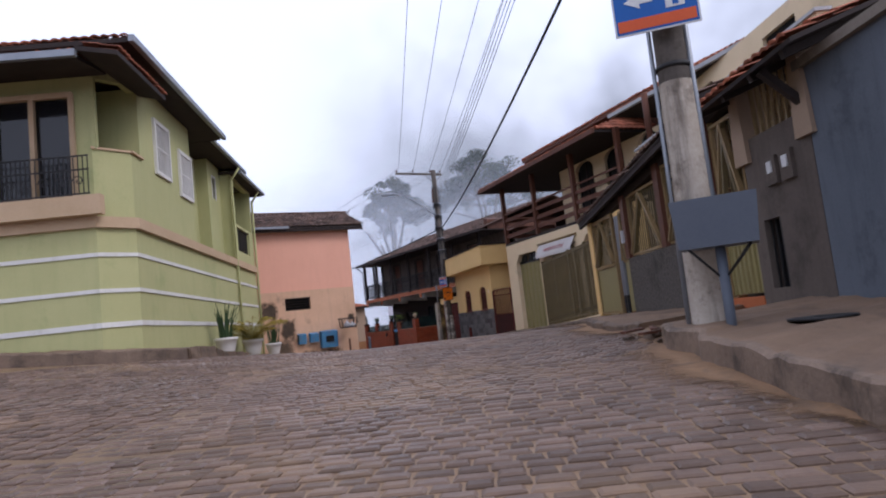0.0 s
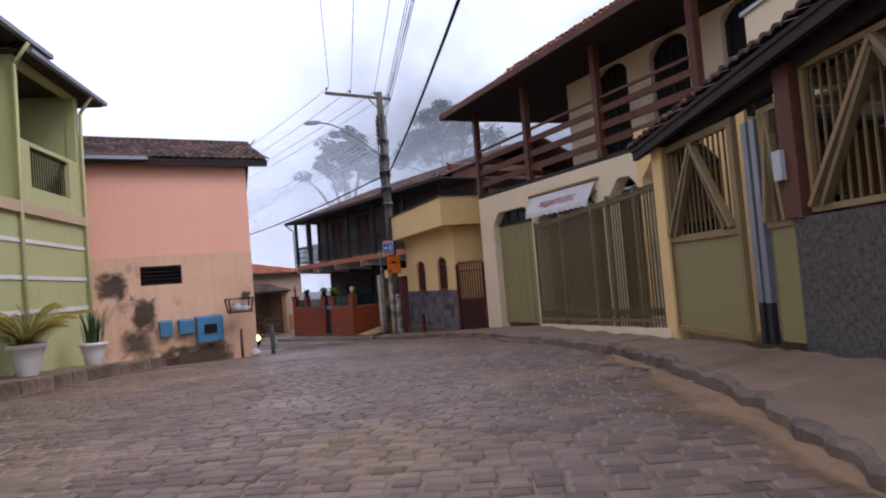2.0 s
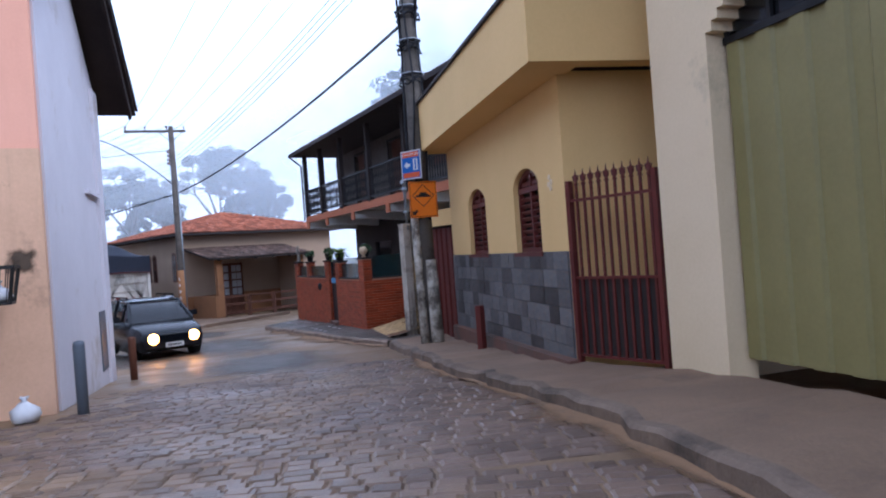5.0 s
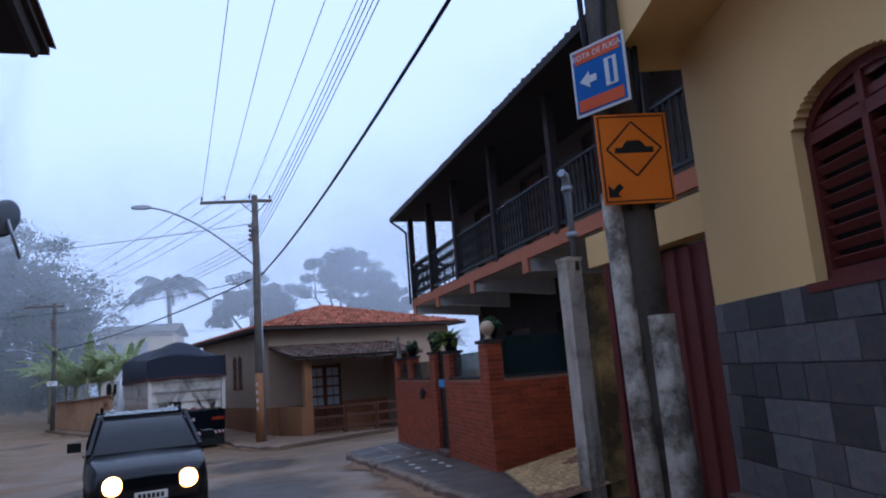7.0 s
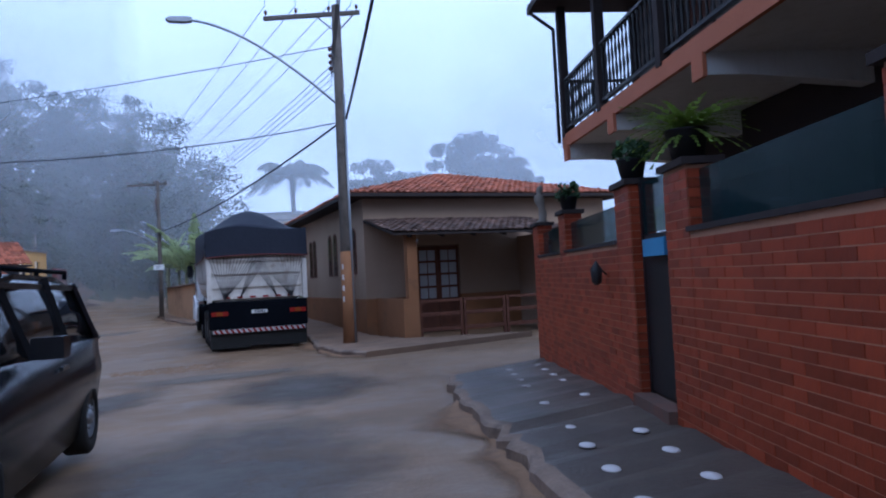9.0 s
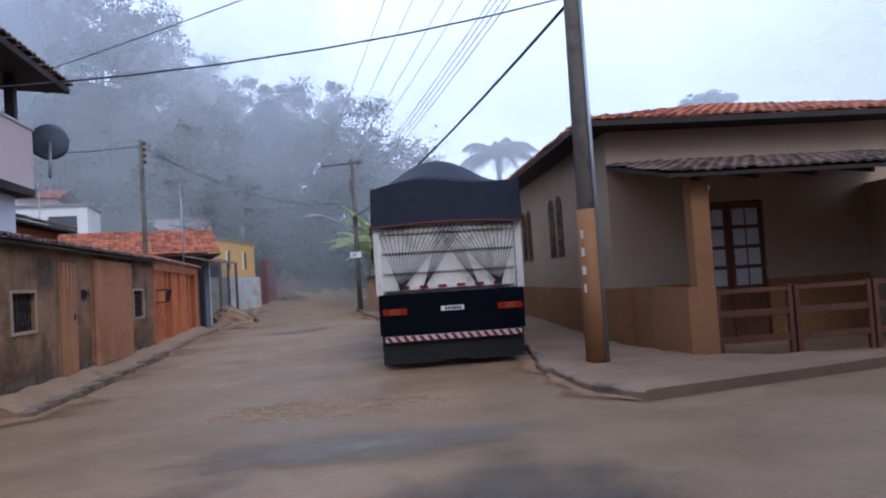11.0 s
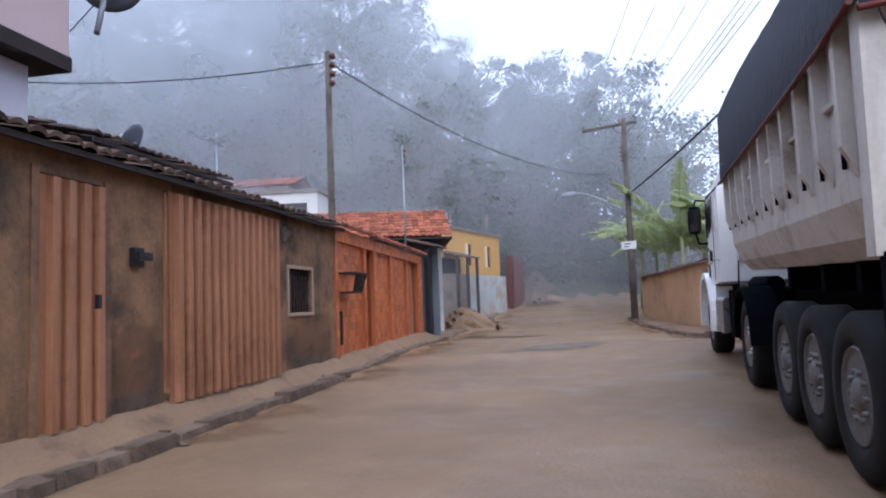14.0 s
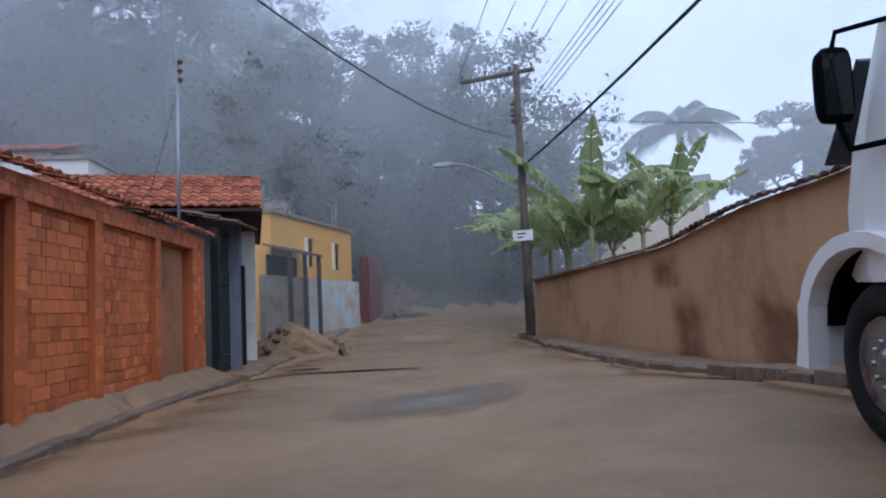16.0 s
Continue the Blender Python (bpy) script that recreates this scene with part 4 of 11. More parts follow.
def build_setts():
    """The old stone setts of the first stretch: the middle ones singly, the rest joined."""
    row = [p for p in WAY if -7 <= p[1] <= 30]
    line = []
    for (x0, y0, _), (x1, y1, _) in zip(row, row[1:]):
        n = max(1, round(math.hypot(x1 - x0, y1 - y0) / 0.135))
        for j in range(n):
            line.append((x0 + (x1 - x0) * j / n, y0 + (y1 - y0) * j / n, math.atan2(y1 - y0, x1 - x0)))
    verts, faces, singles = [], [], []
    rnd = random.Random(5)
    kerb_r = [(1.0, -2.6), (4.4, 2.9), (7.1, 6.3), (8.3, 7.9), (11.9, 12.7), (14.4, 16.9), (15.6, 20.1), (16.6, 22.6), (17.5, 26.5), (18.3, 29.3), (18.9, 32)]
    kerb_l = [(-9, 4), (-3.4, 13.0), (2.6, 14.6), (4.2, 17.6), (6.3, 20.8), (8.7, 24.6), (10.4, 27.2), (13.3, 28.1), (14.3, 33)]

    def side(poly, x, y):
        best = None
        for (x0, y0), (x1, y1) in zip(poly, poly[1:]):
            t = max(0, min(1, ((x - x0) * (x1 - x0) + (y - y0) * (y1 - y0)) / ((x1 - x0) ** 2 + (y1 - y0) ** 2)))
            px, py = x0 + t * (x1 - x0), y0 + t * (y1 - y0)
            d = math.hypot(x - px, y - py)
            if best is None or d < best[0]:
                best = (d, (x1 - x0) * (y - y0) - (y1 - y0) * (x - x0))
        return best[1]
    for i, (cx, cy, a) in enumerate(line):
        u, v = (math.cos(a), math.sin(a)), (-math.sin(a), math.cos(a))
        off = rnd.uniform(0, 0.25)
        q = -5.2 + off
        while q < 9.5:
            w = rnd.uniform(0.15, 0.25)
            mx, my = cx + v[0] * (q + w / 2), cy + v[1] * (q + w / 2)
            q += w
            if side(kerb_r, mx, my) < 0.12 or side(kerb_l, mx, my) > -0.12:
                continue
            if my > 24 and not (14 < mx < 18 and my < 30) and rnd.random() < (my - 24) / 7:
                continue
            ln, wd = 0.122 * rnd.uniform(0.9, 1.0), w - 0.018
            z = road_z(mx, my) - 0.012 + rnd.uniform(-0.004, 0.008)
            t = a + rnd.uniform(-0.05, 0.05)
            cu, su = math.cos(t), math.sin(t)
            if 14.6 < cy < 18 and -1.2 < q < 2.5 and len(singles) < 296:
                singles.append((mx, my, z, t, ln, wd))
                continue
            k = len(verts)
            for dz, sh in ((-0.06, 1.0), (0.004, 1.0), (0.016, 0.8)):
                for sx, sy in ((-1, -1), (1, -1), (1, 1), (-1, 1)):
                    lx, ly = sx * ln / 2 * sh, sy * wd / 2 * sh
                    verts.append((mx + cu * lx - su * ly, my + su * lx + cu * ly, z + dz))
            for r in (0, 4):
                for e in range(4):
                    faces.append((k + r + e, k + r + (e + 1) % 4, k + r + 4 + (e + 1) % 4, k + r + 4 + e))
            faces.append((k + 8, k + 9, k + 10, k + 11))
    road = thing("road", "road of worn reddish grey stone setts", "road", kind="structure")
    ob = new("setts", quad_mesh("setts", verts, faces, M_SETT_ALL))
    ob.parent = road
    tagged(ob, "worn stone setts with sandy joints", kind="stuff")
    vs = []
    for dz, sh in ((-0.06, 1.0), (0.004, 1.0), (0.016, 0.8)):
        vs += [(sx * sh / 2, sy * sh / 2, dz) for sx, sy in ((-1, -1), (1, -1), (1, 1), (-1, 1))]
    fs = [(r + e, r + (e + 1) % 4, r + 4 + (e + 1) % 4, r + 4 + e) for r in (0, 4) for e in range(4)] + [(8, 9, 10, 11)]
    me = quad_mesh("sett", vs, fs, M_SETT)
    for mx, my, z, t, ln, wd in singles:
        piece("sett", me, road, Matrix.Translation((mx, my, z)) @ Matrix.Rotation(t, 4, "Z") @ Matrix.Diagonal((ln, wd, 1, 1)))

# ---- right side: grey houses, fence and carport ----
F_AT, F_YAW = (12.78, 11.92, 0), yaw_of((0.4905, 0.8714))


def corrugated(bm, x0, x1, y, z0, z1, pitch=0.16, deep=0.035):
    """A folded sheet with a thin back, standing along x."""
    n = max(1, round((x1 - x0) / pitch))
    pts = []
    for k in range(n):
        a = x0 + (x1 - x0) * k / n
        w = (x1 - x0) / n
        pts += [(a, 0), (a + 0.42 * w, 0), (a + 0.5 * w, deep), (a + 0.92 * w, deep)]
    pts.append((x1, 0))
    f = [bm.verts.new((x, y + d, z)) for x, d in pts for z in (z0, z1)]
    b = [bm.verts.new((x, y + d - 0.012, z)) for x, d in pts for z in (z0, z1)]
    for k in range(len(pts) - 1):
        for r in (f, b):
            bm.faces.new((r[2 * k], r[2 * k + 2], r[2 * k + 3], r[2 * k + 1]))
        bm.faces.new((f[2 * k + 1], f[2 * k + 3], b[2 * k + 3], b[2 * k + 1]))


def grey_house():
    h = thing("grey_house", "blue-grey plastered wall of a low house", "house", F_AT, F_YAW)
    b = B()
    wall(b, -19, -8.35, -0.25, 0, -0.6, 3.85)
    part("wall", b, M_GREYBLUE, h)
    b = B()
    box(b, -19, -8.3, -0.32, 0.09, 3.85, 3.97)
    part("coping", b, M_CONC, h, "pale cement coping")
    b = B()
    box(b, -10.35, -9.72, 0.0, 0.06, 1.95, 2.95)
    m = part("meter_box", b, M_GREYBLUE, h, "painted meter box let into the wall")
    for x, z in ((-10.2, 2.72), (-10.02, 2.72), (-10.0, 2.18)):
        b = B()
        box(b, x - 0.06, x + 0.06, 0.06, 0.085, z - 0.09, z + 0.09)
        part("meter_window", b, M_GLASS, m)
    b = B()
    box(b, -19, -8.5, -6, -5.8, -0.6, 3.85)
    box(b, -19, -18.8, -5.8, -0.25, -0.6, 3.85)
    part("back_wall", b, M_GREYBLUE, h)
    b = B()
    slab(b, [(-19, -6, 4.6), (-8.4, -6, 4.6), (-8.4, -0.25, 3.95), (-19, -0.25, 3.95)], 0.12)
    part("roof", b, M_CONC, h)


def brown_gatehouse():
    h = thing("gate_house", "grey-brown gate house with meters and a tiled roof", "house", F_AT, F_YAW)
    b = B()
    wall(b, -8.32, -6.55, -0.25, -0.01, -0.2, 3.35, [(-7.3, -6.85, 1.1, 2.1)])
    part("wall", b, M_GREYBROWN, h)
    b = B()
    box(b, -7.3, -6.85, -0.22, -0.19, 1.1, 2.1)
    w = part("window", b, M_GLASS, h, "narrow dark window")
    b = B()
    for k in range(4):
        beam(b, (-7.27 + 0.13 * k, -0.1, 1.1), (-7.27 + 0.13 * k, -0.1, 2.1), 0.02)
    part("window_bar", b, M_IRON, w)
    for x in (-8.28, -6.6):
        b = B()
        prism(b, [(x - 0.2, 3.0), (x + 0.2, 3.0), (x + 0.17, 3.5), (x + 0.1, 4.25), (x - 0.1, 4.25), (x - 0.17, 3.5)], -0.35, 0.06)
        part("pillar", b, M_TAN, h, "ochre stone pillar head")
    for x in (-7.75, -7.35):
        b = B()
        box(b, x - 0.14, x + 0.14, -0.01, 0.05, 2.55, 2.95)
        m = part("meter_box", b, M_GREYBROWN, h)
        b = B()
        box(b, x - 0.06, x + 0.06, 0.05, 0.07, 2.72, 2.88)
        part("meter_window", b, M_SIGN_WHITE, m)
    for k in range(9):
        b = B()
        beam(b, (-8.05 + 0.17 * k, -0.12, 3.35), (-8.05 + 0.17 * k, -0.12, 4.1), 0.05)
        part("slat", b, M_STRAW, h)
    b = B()
    tiles(b, (-9.2, 0.65, 4.0), (-6.2, 0.65, 3.95), (-9.2, -3.2, 5.3), (-6.2, -3.2, 5.3))
    part("roof_tiles", b, M_TILE, h, "red clay barrel tiles")
    b = B()
    slab(b, [(-9.2, 0.6, 3.98), (-6.2, 0.6, 3.93), (-6.2, -3.2, 5.27), (-9.2, -3.2, 5.27)], 0.06)
    for x in (-8.9, -8.1, -7.3, -6.5):
        beam(b, (x, 0.55, 3.88), (x, -3.0, 5.15), 0.09, 0.12)
    part("rafter_frame", b, M_SOFFIT, h)
    b = B()
    beam(b, (-8.28, 0.02, 3.45), (-8.28, 0.5, 3.9), 0.1)
    part("bracket", b, M_SOFFIT, h)
    b = B()
    box(b, -8.3, -6.55, -3.6, -3.4, -0.2, 5.2)
    part("back_wall", b, M_GREYBROWN, h)


def truss_panel(h, x0, x1, z0, z1, y=-0.08, material=None, step=0.125, flip=False):
    """A framed grille of upright bars with two slanting timbers that meet at the top."""
    material = material or M_BAR
    b = B()
    for z in (z0, z1):
        beam(b, (x0, y, z), (x1, y, z), 0.07, 0.06)
    for x in (x0 + 0.03, x1 - 0.03):
        beam(b, (x, y, z0), (x, y, z1), 0.06)
    g = part("grille_frame", b, M_STRAW, h)
    me = None
    for k in range(int((x1 - x0) / step)):
        x = x0 + step * (k + 0.7)
        if me is None:
            b = B()
            beam(b, (0, 0, 0.03), (0, 0, z1 - z0 - 0.03), 0.021)
            me = mesh_of("bar", b, material)
        piece("bar", me, g, Matrix.Translation((x, y - 0.02, z0)))
    mid = (x0 + x1) / 2
    for a in (x0 + 0.06, x1 - 0.06):
        for dx in (0.0, 0.16):
            b = B()
            s = dx if a < mid else -dx
            beam(b, (a + s, y + 0.06 - dx * 0.1, z0 + 0.03), (mid + s * 0.3, y + 0.06 - dx * 0.1, z1 - 0.05), 0.085, 0.05)
            part("brace", b, M_STRAW if dx == 0 else M_BAR, h, "slanting ochre brace")


def carport_fence():
    h = thing("carport_fence", "rough dark wall with barred braced panels under a tiled eave", "fence", F_AT, F_YAW)
    b = B()
    wall(b, -5.25, -0.5, -0.22, 0, 0.2, 2.16)
    part("wall", b, M_ROUGH, h, "rough cast dark grey wall")
    for x in (-5.3, -2.95, -0.55):
        b = B()
        box(b, x - 0.13, x + 0.13, -0.22, 0.03, 2.16, 3.62 - 0.09 * x)
        part("post", b, M_WOOD, h, "brown timber post")
    truss_panel(h, -5.15, -3.1, 2.22, 3.78)
    truss_panel(h, -2.8, -0.72, 2.22, 3.6)
    # the sheet gate beside the gate house
    b = B()
    corrugated(b, -6.5, -5.42, -0.12, 1.05, 2.35)
    part("gate_sheet", b, M_OLIVE, h, "olive corrugated sheet")
    b = B()
    box(b, -6.5, -5.42, -0.2, -0.02, 0.7, 1.0)
    part("gate_sill", b, M_TERRA, h, "red brick sill")
    b = B()
    beam(b, (-6.52, -0.1, 0.8), (-6.52, -0.1, 4.15), 0.09)
    beam(b, (-5.4, -0.1, 0.8), (-5.4, -0.1, 4.05), 0.09)
    part("gate_frame", b, M_STRAW, h)
    truss_panel(h, -6.45, -5.48, 2.4, 3.9)
    # narrow door and the wide gate leaf
    b = B()
    box(b, -0.42, 0.02, -0.12, -0.08, 0.9, 2.1)
    part("small_gate_sheet", b, M_OLIVE, h)
    truss_panel(h, -0.42, 0.05, 2.13, 3.35)
    for x in (0.14, 0.3):
        b = B()
        box(b, x - 0.05, x + 0.05, -0.1, -0.03, 1.3, 3.3)
        part("pale_tube", b, M_STEEL, h, "pale upright tube")
        b = B()
        box(b, x - 0.04, x + 0.04, -0.1, -0.03, 0.85, 1.3)
        part("tube_foot", b, M_IRON, h)
    b = B()
    for x in (0.5, 2.35):
        beam(b, (x, -0.02, 0.86), (x, -0.02, 3.42), 0.07)
    for z in (0.9, 2.12, 3.38):
        beam(b, (0.5, -0.02, z), (2.35, -0.02, z), 0.07)
    leaf = part("gate_frame", b, M_STRAW, h)
    b = B()
    box(b, 0.53, 2.32, -0.035, -0.02, 0.93, 2.1)
    part("gate_sheet", b, M_OLIVE, leaf, "smooth olive sheet")
    truss_panel(h, 0.55, 2.3, 2.14, 3.36, y=-0.03)
    # eave and roof
    b = B()
    tiles(b, (2.95, 0.25, 3.54), (-6.1, 0.34, 4.36), (2.95, -3.6, 5.0), (-6.1, -3.6, 5.6), wave=0.05)
    part("roof_tiles", b, M_TILE_OLD, h, "dark weathered clay tiles")
    b = B()
    slab(b, [(2.9, 0.23, 3.52), (-6.1, 0.31, 4.34), (-6.1, -3.6, 5.57), (2.9, -3.6, 4.97)], 0.05)
    beam(b, (2.9, 0.17, 3.43), (-6.1, 0.25, 4.25), 0.08, 0.14)
    beam(b, (2.6, -0.1, 3.45), (-6.1, -0.1, 4.22), 0.14, 0.3)
    for k in range(11):
        x = 2.7 - 0.86 * k
        beam(b, (x, 0.15, 3.42 + 0.09 * (2.9 - x)), (x, -3.5, 4.85 + 0.066 * (2.9 - x)), 0.07, 0.11)
    part("rafter_frame", b, M_SOFFIT, h)
    b = B()
    wall(b, -5.9, 2.4, -4.4, -4.2, 0.2, 5.0, [(-4, -2.6, 0.8, 3.0), (-1.2, 0.6, 1.6, 3.0)])
    part("back_wall", b, M_GREYBROWN, h)
    b = B()
    box(b, -4, -2.6, -4.35, -4.3, 0.8, 3.0)
    box(b, -1.2, 0.6, -4.35, -4.3, 1.6, 3.0)
    part("back_door", b, M_DARK, h)
    b = B()
    box(b, -0.5, -0.36, 0.0, 0.08, 2.55, 2.85)
    part("intercom", b, M_GREY_PVC, h, "grey meter case")


def terrace_house():
    """The wing behind the carport, with a peach parapet and an upper veranda."""
    h = thing("terrace_house", "cream upper storey with a peach parapet and tiled veranda", "house", F_AT, F_YAW)
    b = B()
    box(b, -6.2, 2.95, -2.0, -1.8, 4.3, 5.5)
    box(b, 2.75, 2.95, -3.1, -2.0, 4.3, 5.5)
    part("parapet", b, M_CREAM, h, "peach painted parapet")
    b = B()
    box(b, -6.25, 3.0, -2.05, -1.75, 5.5, 5.56)
    part("coping", b, M_GREY_PVC, h)
    b = B()
    wall(b, -6.2, 4.2, -3.3, -3.1, 4.3, 6.94, [(0.3, 1.5, 5.0, 6.6), (-3.6, -2.3, 5.0, 6.6)])
    wall_across(b, -9.0, -3.3, 4.0, 4.2, 4.3, 6.94)
    part("wall", b, M_CREAM, h)
    for x0, x1 in ((0.3, 1.5), (-3.6, -2.3)):
        b = B()
        box(b, x0, x1, -3.25, -3.2, 5.0, 6.6)
        part("door", b, M_DARK, h, "dark open doorway")
    b = B()
    tube(b, (1.95, -1.9, 5.5), (1.95, -1.9, 6.94), 0.09, n=10)
    part("post", b, M_WOOD, h)
    b = B()
    box(b, -6.2, 4.0, -9.0, -3.3, 4.3, 4.5)
    part("floor_slab", b, M_CONC, h)


def barred_gate(name, label, at, yaw, ln, z0a, z0b, z1a, z1b, step=0.125, plinth=True, material=None):
    """A long fence of upright square bars on a low painted plinth."""
    material = material or M_BAR
    h = thing(name, label, "gate", at, yaw)
    if plinth:
        b = B()
        slab(b, [(0, -0.12, z0a + 0.02), (ln, -0.12, z0b + 0.02), (ln, 0.1, z0b + 0.02), (0, 0.1, z0a + 0.02)], 0.7)
        part("plinth", b, M_CREAM, h, "cream painted plinth")
    b = B()
    for f in (0.06, 0.97):
        beam(b, (0, 0, z0a + (z1a - z0a) * f), (ln, 0, z0b + (z1b - z0b) * f), 0.06, 0.05)
    fr = part("rail_frame", b, material, h)
    n = int(ln / step)
    b = B()
    beam(b, (0, 0, 0), (0, 0, 1), 0.021)
    me = mesh_of("bar", b, material)
    b = B()
    box(b, -0.02, 0.02, -0.018, 0.02, -0.12, 0.0)
    cap = mesh_of("bar_cap", b, material)
    for k in range(n):
        t = (k + 0.5) / n
        lo, hi = z0a + (z0b - z0a) * t + 0.03, z1a + (z1b - z1a) * t
        piece("bar", me, fr, Matrix.Translation((ln * t, 0.02, lo)) @ Matrix.Diagonal((1, 1, hi - lo, 1)))
        piece("bar_cap", cap, fr, Matrix.Translation((ln * t, 0.02, hi)))
        piece("bar_cap", cap, fr, Matrix.Translation((ln * t, 0.02, lo + 0.3)))
    for t in (0.03, 0.14, 0.305, 0.42, 0.7, 1.0):
        b = B()
        lo, hi = z0a + (z0b - z0a) * t, z1a + (z1b - z1a) * t
        beam(b, (ln * t, 0, lo), (ln * t, 0, hi + 0.06), 0.07)
        part("post", b, material, h)
    return h


def shutter_window(h, x0, x1, z0, z1, y, rise):
    """An arched opening filled with brown louvred shutters."""
    w = None
    b = B()
    for x in (x0 + 0.03, x1 - 0.03, (x0 + x1) / 2):
        beam(b, (x, y, z0), (x, y, z1 - (rise if abs(x - (x0 + x1) / 2) > 0.1 else 0.05)), 0.06, 0.05)
    beam(b, (x0, y, z0 + 0.03), (x1, y, z0 + 0.03), 0.06)
    beam(b, (x0, y, z1 - rise), (x1, y, z1 - rise), 0.06, 0.07)
    n = 10
    for k in range(n):
        a0, a1 = math.pi * k / n, math.pi * (k + 1) / n
        c, r = (x0 + x1) / 2, (x1 - x0) / 2 - 0.03
        beam(b, (c + r * math.cos(a0), y, z1 - rise + (rise - 0.03) * math.sin(a0)), (c + r * math.cos(a1), y, z1 - rise + (rise - 0.03) * math.sin(a1)), 0.06)
    w = part("window", b, M_MAROON, h, "arched window with maroon louvred shutters")
    b = B()
    box(b, x0, x1, y - 0.06, y - 0.04, z0, z1)
    part("backing", b, M_DARK, w)
    mid = (x0 + x1) / 2
    b = B()
    box(b, 0, mid - x0 - 0.08, -0.009, 0.009, -0.025, 0.025, Matrix.Rotation(radians(-35), 4, "X"))
    me = mesh_of("louvre", b, M_MAROON)
    z = z0 + 0.1
    while z < z1 - rise - 0.05:
        for x in (x0 + 0.06, mid + 0.03):
            piece("louvre", me, w, Matrix.Translation((x, y, z)))
        z += 0.085
    b = B()
    for k in range(3):
        zz = z1 - rise + 0.08 + 0.1 * k
        half = (x1 - x0) / 2 * math.sqrt(max(0.02, 1 - ((zz - (z1 - rise)) / rise) ** 2)) - 0.05
        if half > 0.05:
            beam(b, (mid - half, y, zz), (mid + half, y, zz), 0.02, 0.05)
    part("fan_louvre", b, M_MAROON, w)
    b = B()
    box(b, x0 - 0.05, x1 + 0.05, y - 0.02, y + 0.13, z0 - 0.05, z0)
    part("sill", b, M_MAROON, w)


H_AT, H_YAW = (17.8, 20.85, 0), yaw_of((0.1995, 0.98))


def gift_house():
    h = thing("gift_house", "cream two-storey house with a dark timber balcony and a garage", "house", H_AT, H_YAW)
    bay = chamfer(-6.3, -4.32, 0.3, 3.94, 0.42, 8)
    holes = chamfer(0.08, 2.15, 0.3, 3.58, 0.32) + chamfer(-2.85, -0.2, 0.3, 3.45, 0.4) + chamfer(-4.2, -3.1, 0.3, 3.65, 0.36, 8) + bay
    b = B()
    wall(b, -6.9, 2.95, -0.3, 0, -0.3, 4.1, holes)
    part("wall", b, M_CREAM, h)
    b = B()
    wall(b, -6.9, -4.18, 0.003, 0.07, -0.3, 4.46, bay)
    part("porch_bay", b, M_YELLOW, h, "yellow painted porch bay with a cut-cornered opening")
    b = B()
    wall_across(b, -8.0, -0.3, 2.7, 2.945, -0.3, 4.1)
    part("end_wall", b, M_CREAM, h)
    # the porch's shade is put into this wall's brown
    b = B()
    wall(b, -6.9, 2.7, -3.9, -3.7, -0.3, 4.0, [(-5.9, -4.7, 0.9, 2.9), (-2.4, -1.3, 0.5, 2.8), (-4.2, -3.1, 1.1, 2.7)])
    part("inner_wall", b, M_TAN_LOW, h, "back wall of the porch in a shade-darkened brown")
    b = B()
    box(b, -6.9, 2.7, -8.0, -7.8, -0.3, 4.0)
    part("back_wall", b, M_CREAM, h)
    for x0, x1, z0, z1 in ((-5.9, -4.7, 0.9, 2.9), (-2.4, -1.3, 0.5, 2.8), (-4.2, -3.1, 1.1, 2.7)):
        b = B()
        box(b, x0, x1, -3.84, -3.8, z0, z1)
        w = part("window", b, M_GLASS, h, "dark window behind the gate")
        b = B()
        for k in range(4):
            beam(b, (x0 + (x1 - x0) * k / 3, -3.75, z0), (x0 + (x1 - x0) * k / 3, -3.75, z1), 0.04)
        for k in range(5):
            beam(b, (x0, -3.75, z0 + (z1 - z0) * k / 4), (x1, -3.75, z0 + (z1 - z0) * k / 4), 0.03)
        part("window_frame", b, M_IRON, w)
    b = B()
    corrugated(b, 0.1, 2.13, -0.2, 0.5, 3.2, 0.34, 0.03)
    d = part("garage_door", b, M_OLIVE, h, "olive green folded sheet garage door")
    b = B()
    box(b, 0.1, 2.13, -0.24, -0.22, 3.2, 3.6)
    part("fanlight", b, M_GLASS, d)
    b = B()
    for k in range(5):
        beam(b, (0.15 + 0.49 * k, -0.19, 3.2), (0.15 + 0.49 * k, -0.19, 3.58), 0.035)
    beam(b, (0.1, -0.19, 3.22), (2.13, -0.19, 3.22), 0.06)
    part("fanlight_bar", b, M_BLACK, d)
    # balcony
    b = B()
    box(b, -6.9, 2.97, -3.9, -0.01, 4.1, 4.2)
    part("balcony_floor", b, M_SOFFIT, h)
    xs = (2.8, 0.0, -3.0, -5.9)
    for x in xs:
        b = B()
        box(b, x - 0.08, x + 0.08, -0.12, 0.04, 4.2, 6.75)
        part("balcony_post", b, M_WOOD, h)
    for x1, x0 in zip(xs, xs[1:]):
        for z, hh in ((4.5, 0.16), (4.85, 0.16), (5.2, 0.14), (5.48, 0.06)):
            b = B()
            box(b, x0 + 0.08, x1 - 0.08, -0.07, -0.02, z - hh / 2, z + hh / 2)
            part("balcony_rail", b, M_WOOD, h)
    for z in (4.5, 4.85, 5.2):
        b = B()
        box(b, 2.76, 2.81, -2.5, -0.1, z - 0.08, z + 0.08)
        part("balcony_rail", b, M_WOOD, h)
    b = B()
    doors = [(-2.65, -1.45), (-4.56, -3.42), (-6.44, -5.44)]
    holes = [q for x0, x1 in doors for q in arch(x0, x1, 4.25, 6.6, 0.32, 20)]
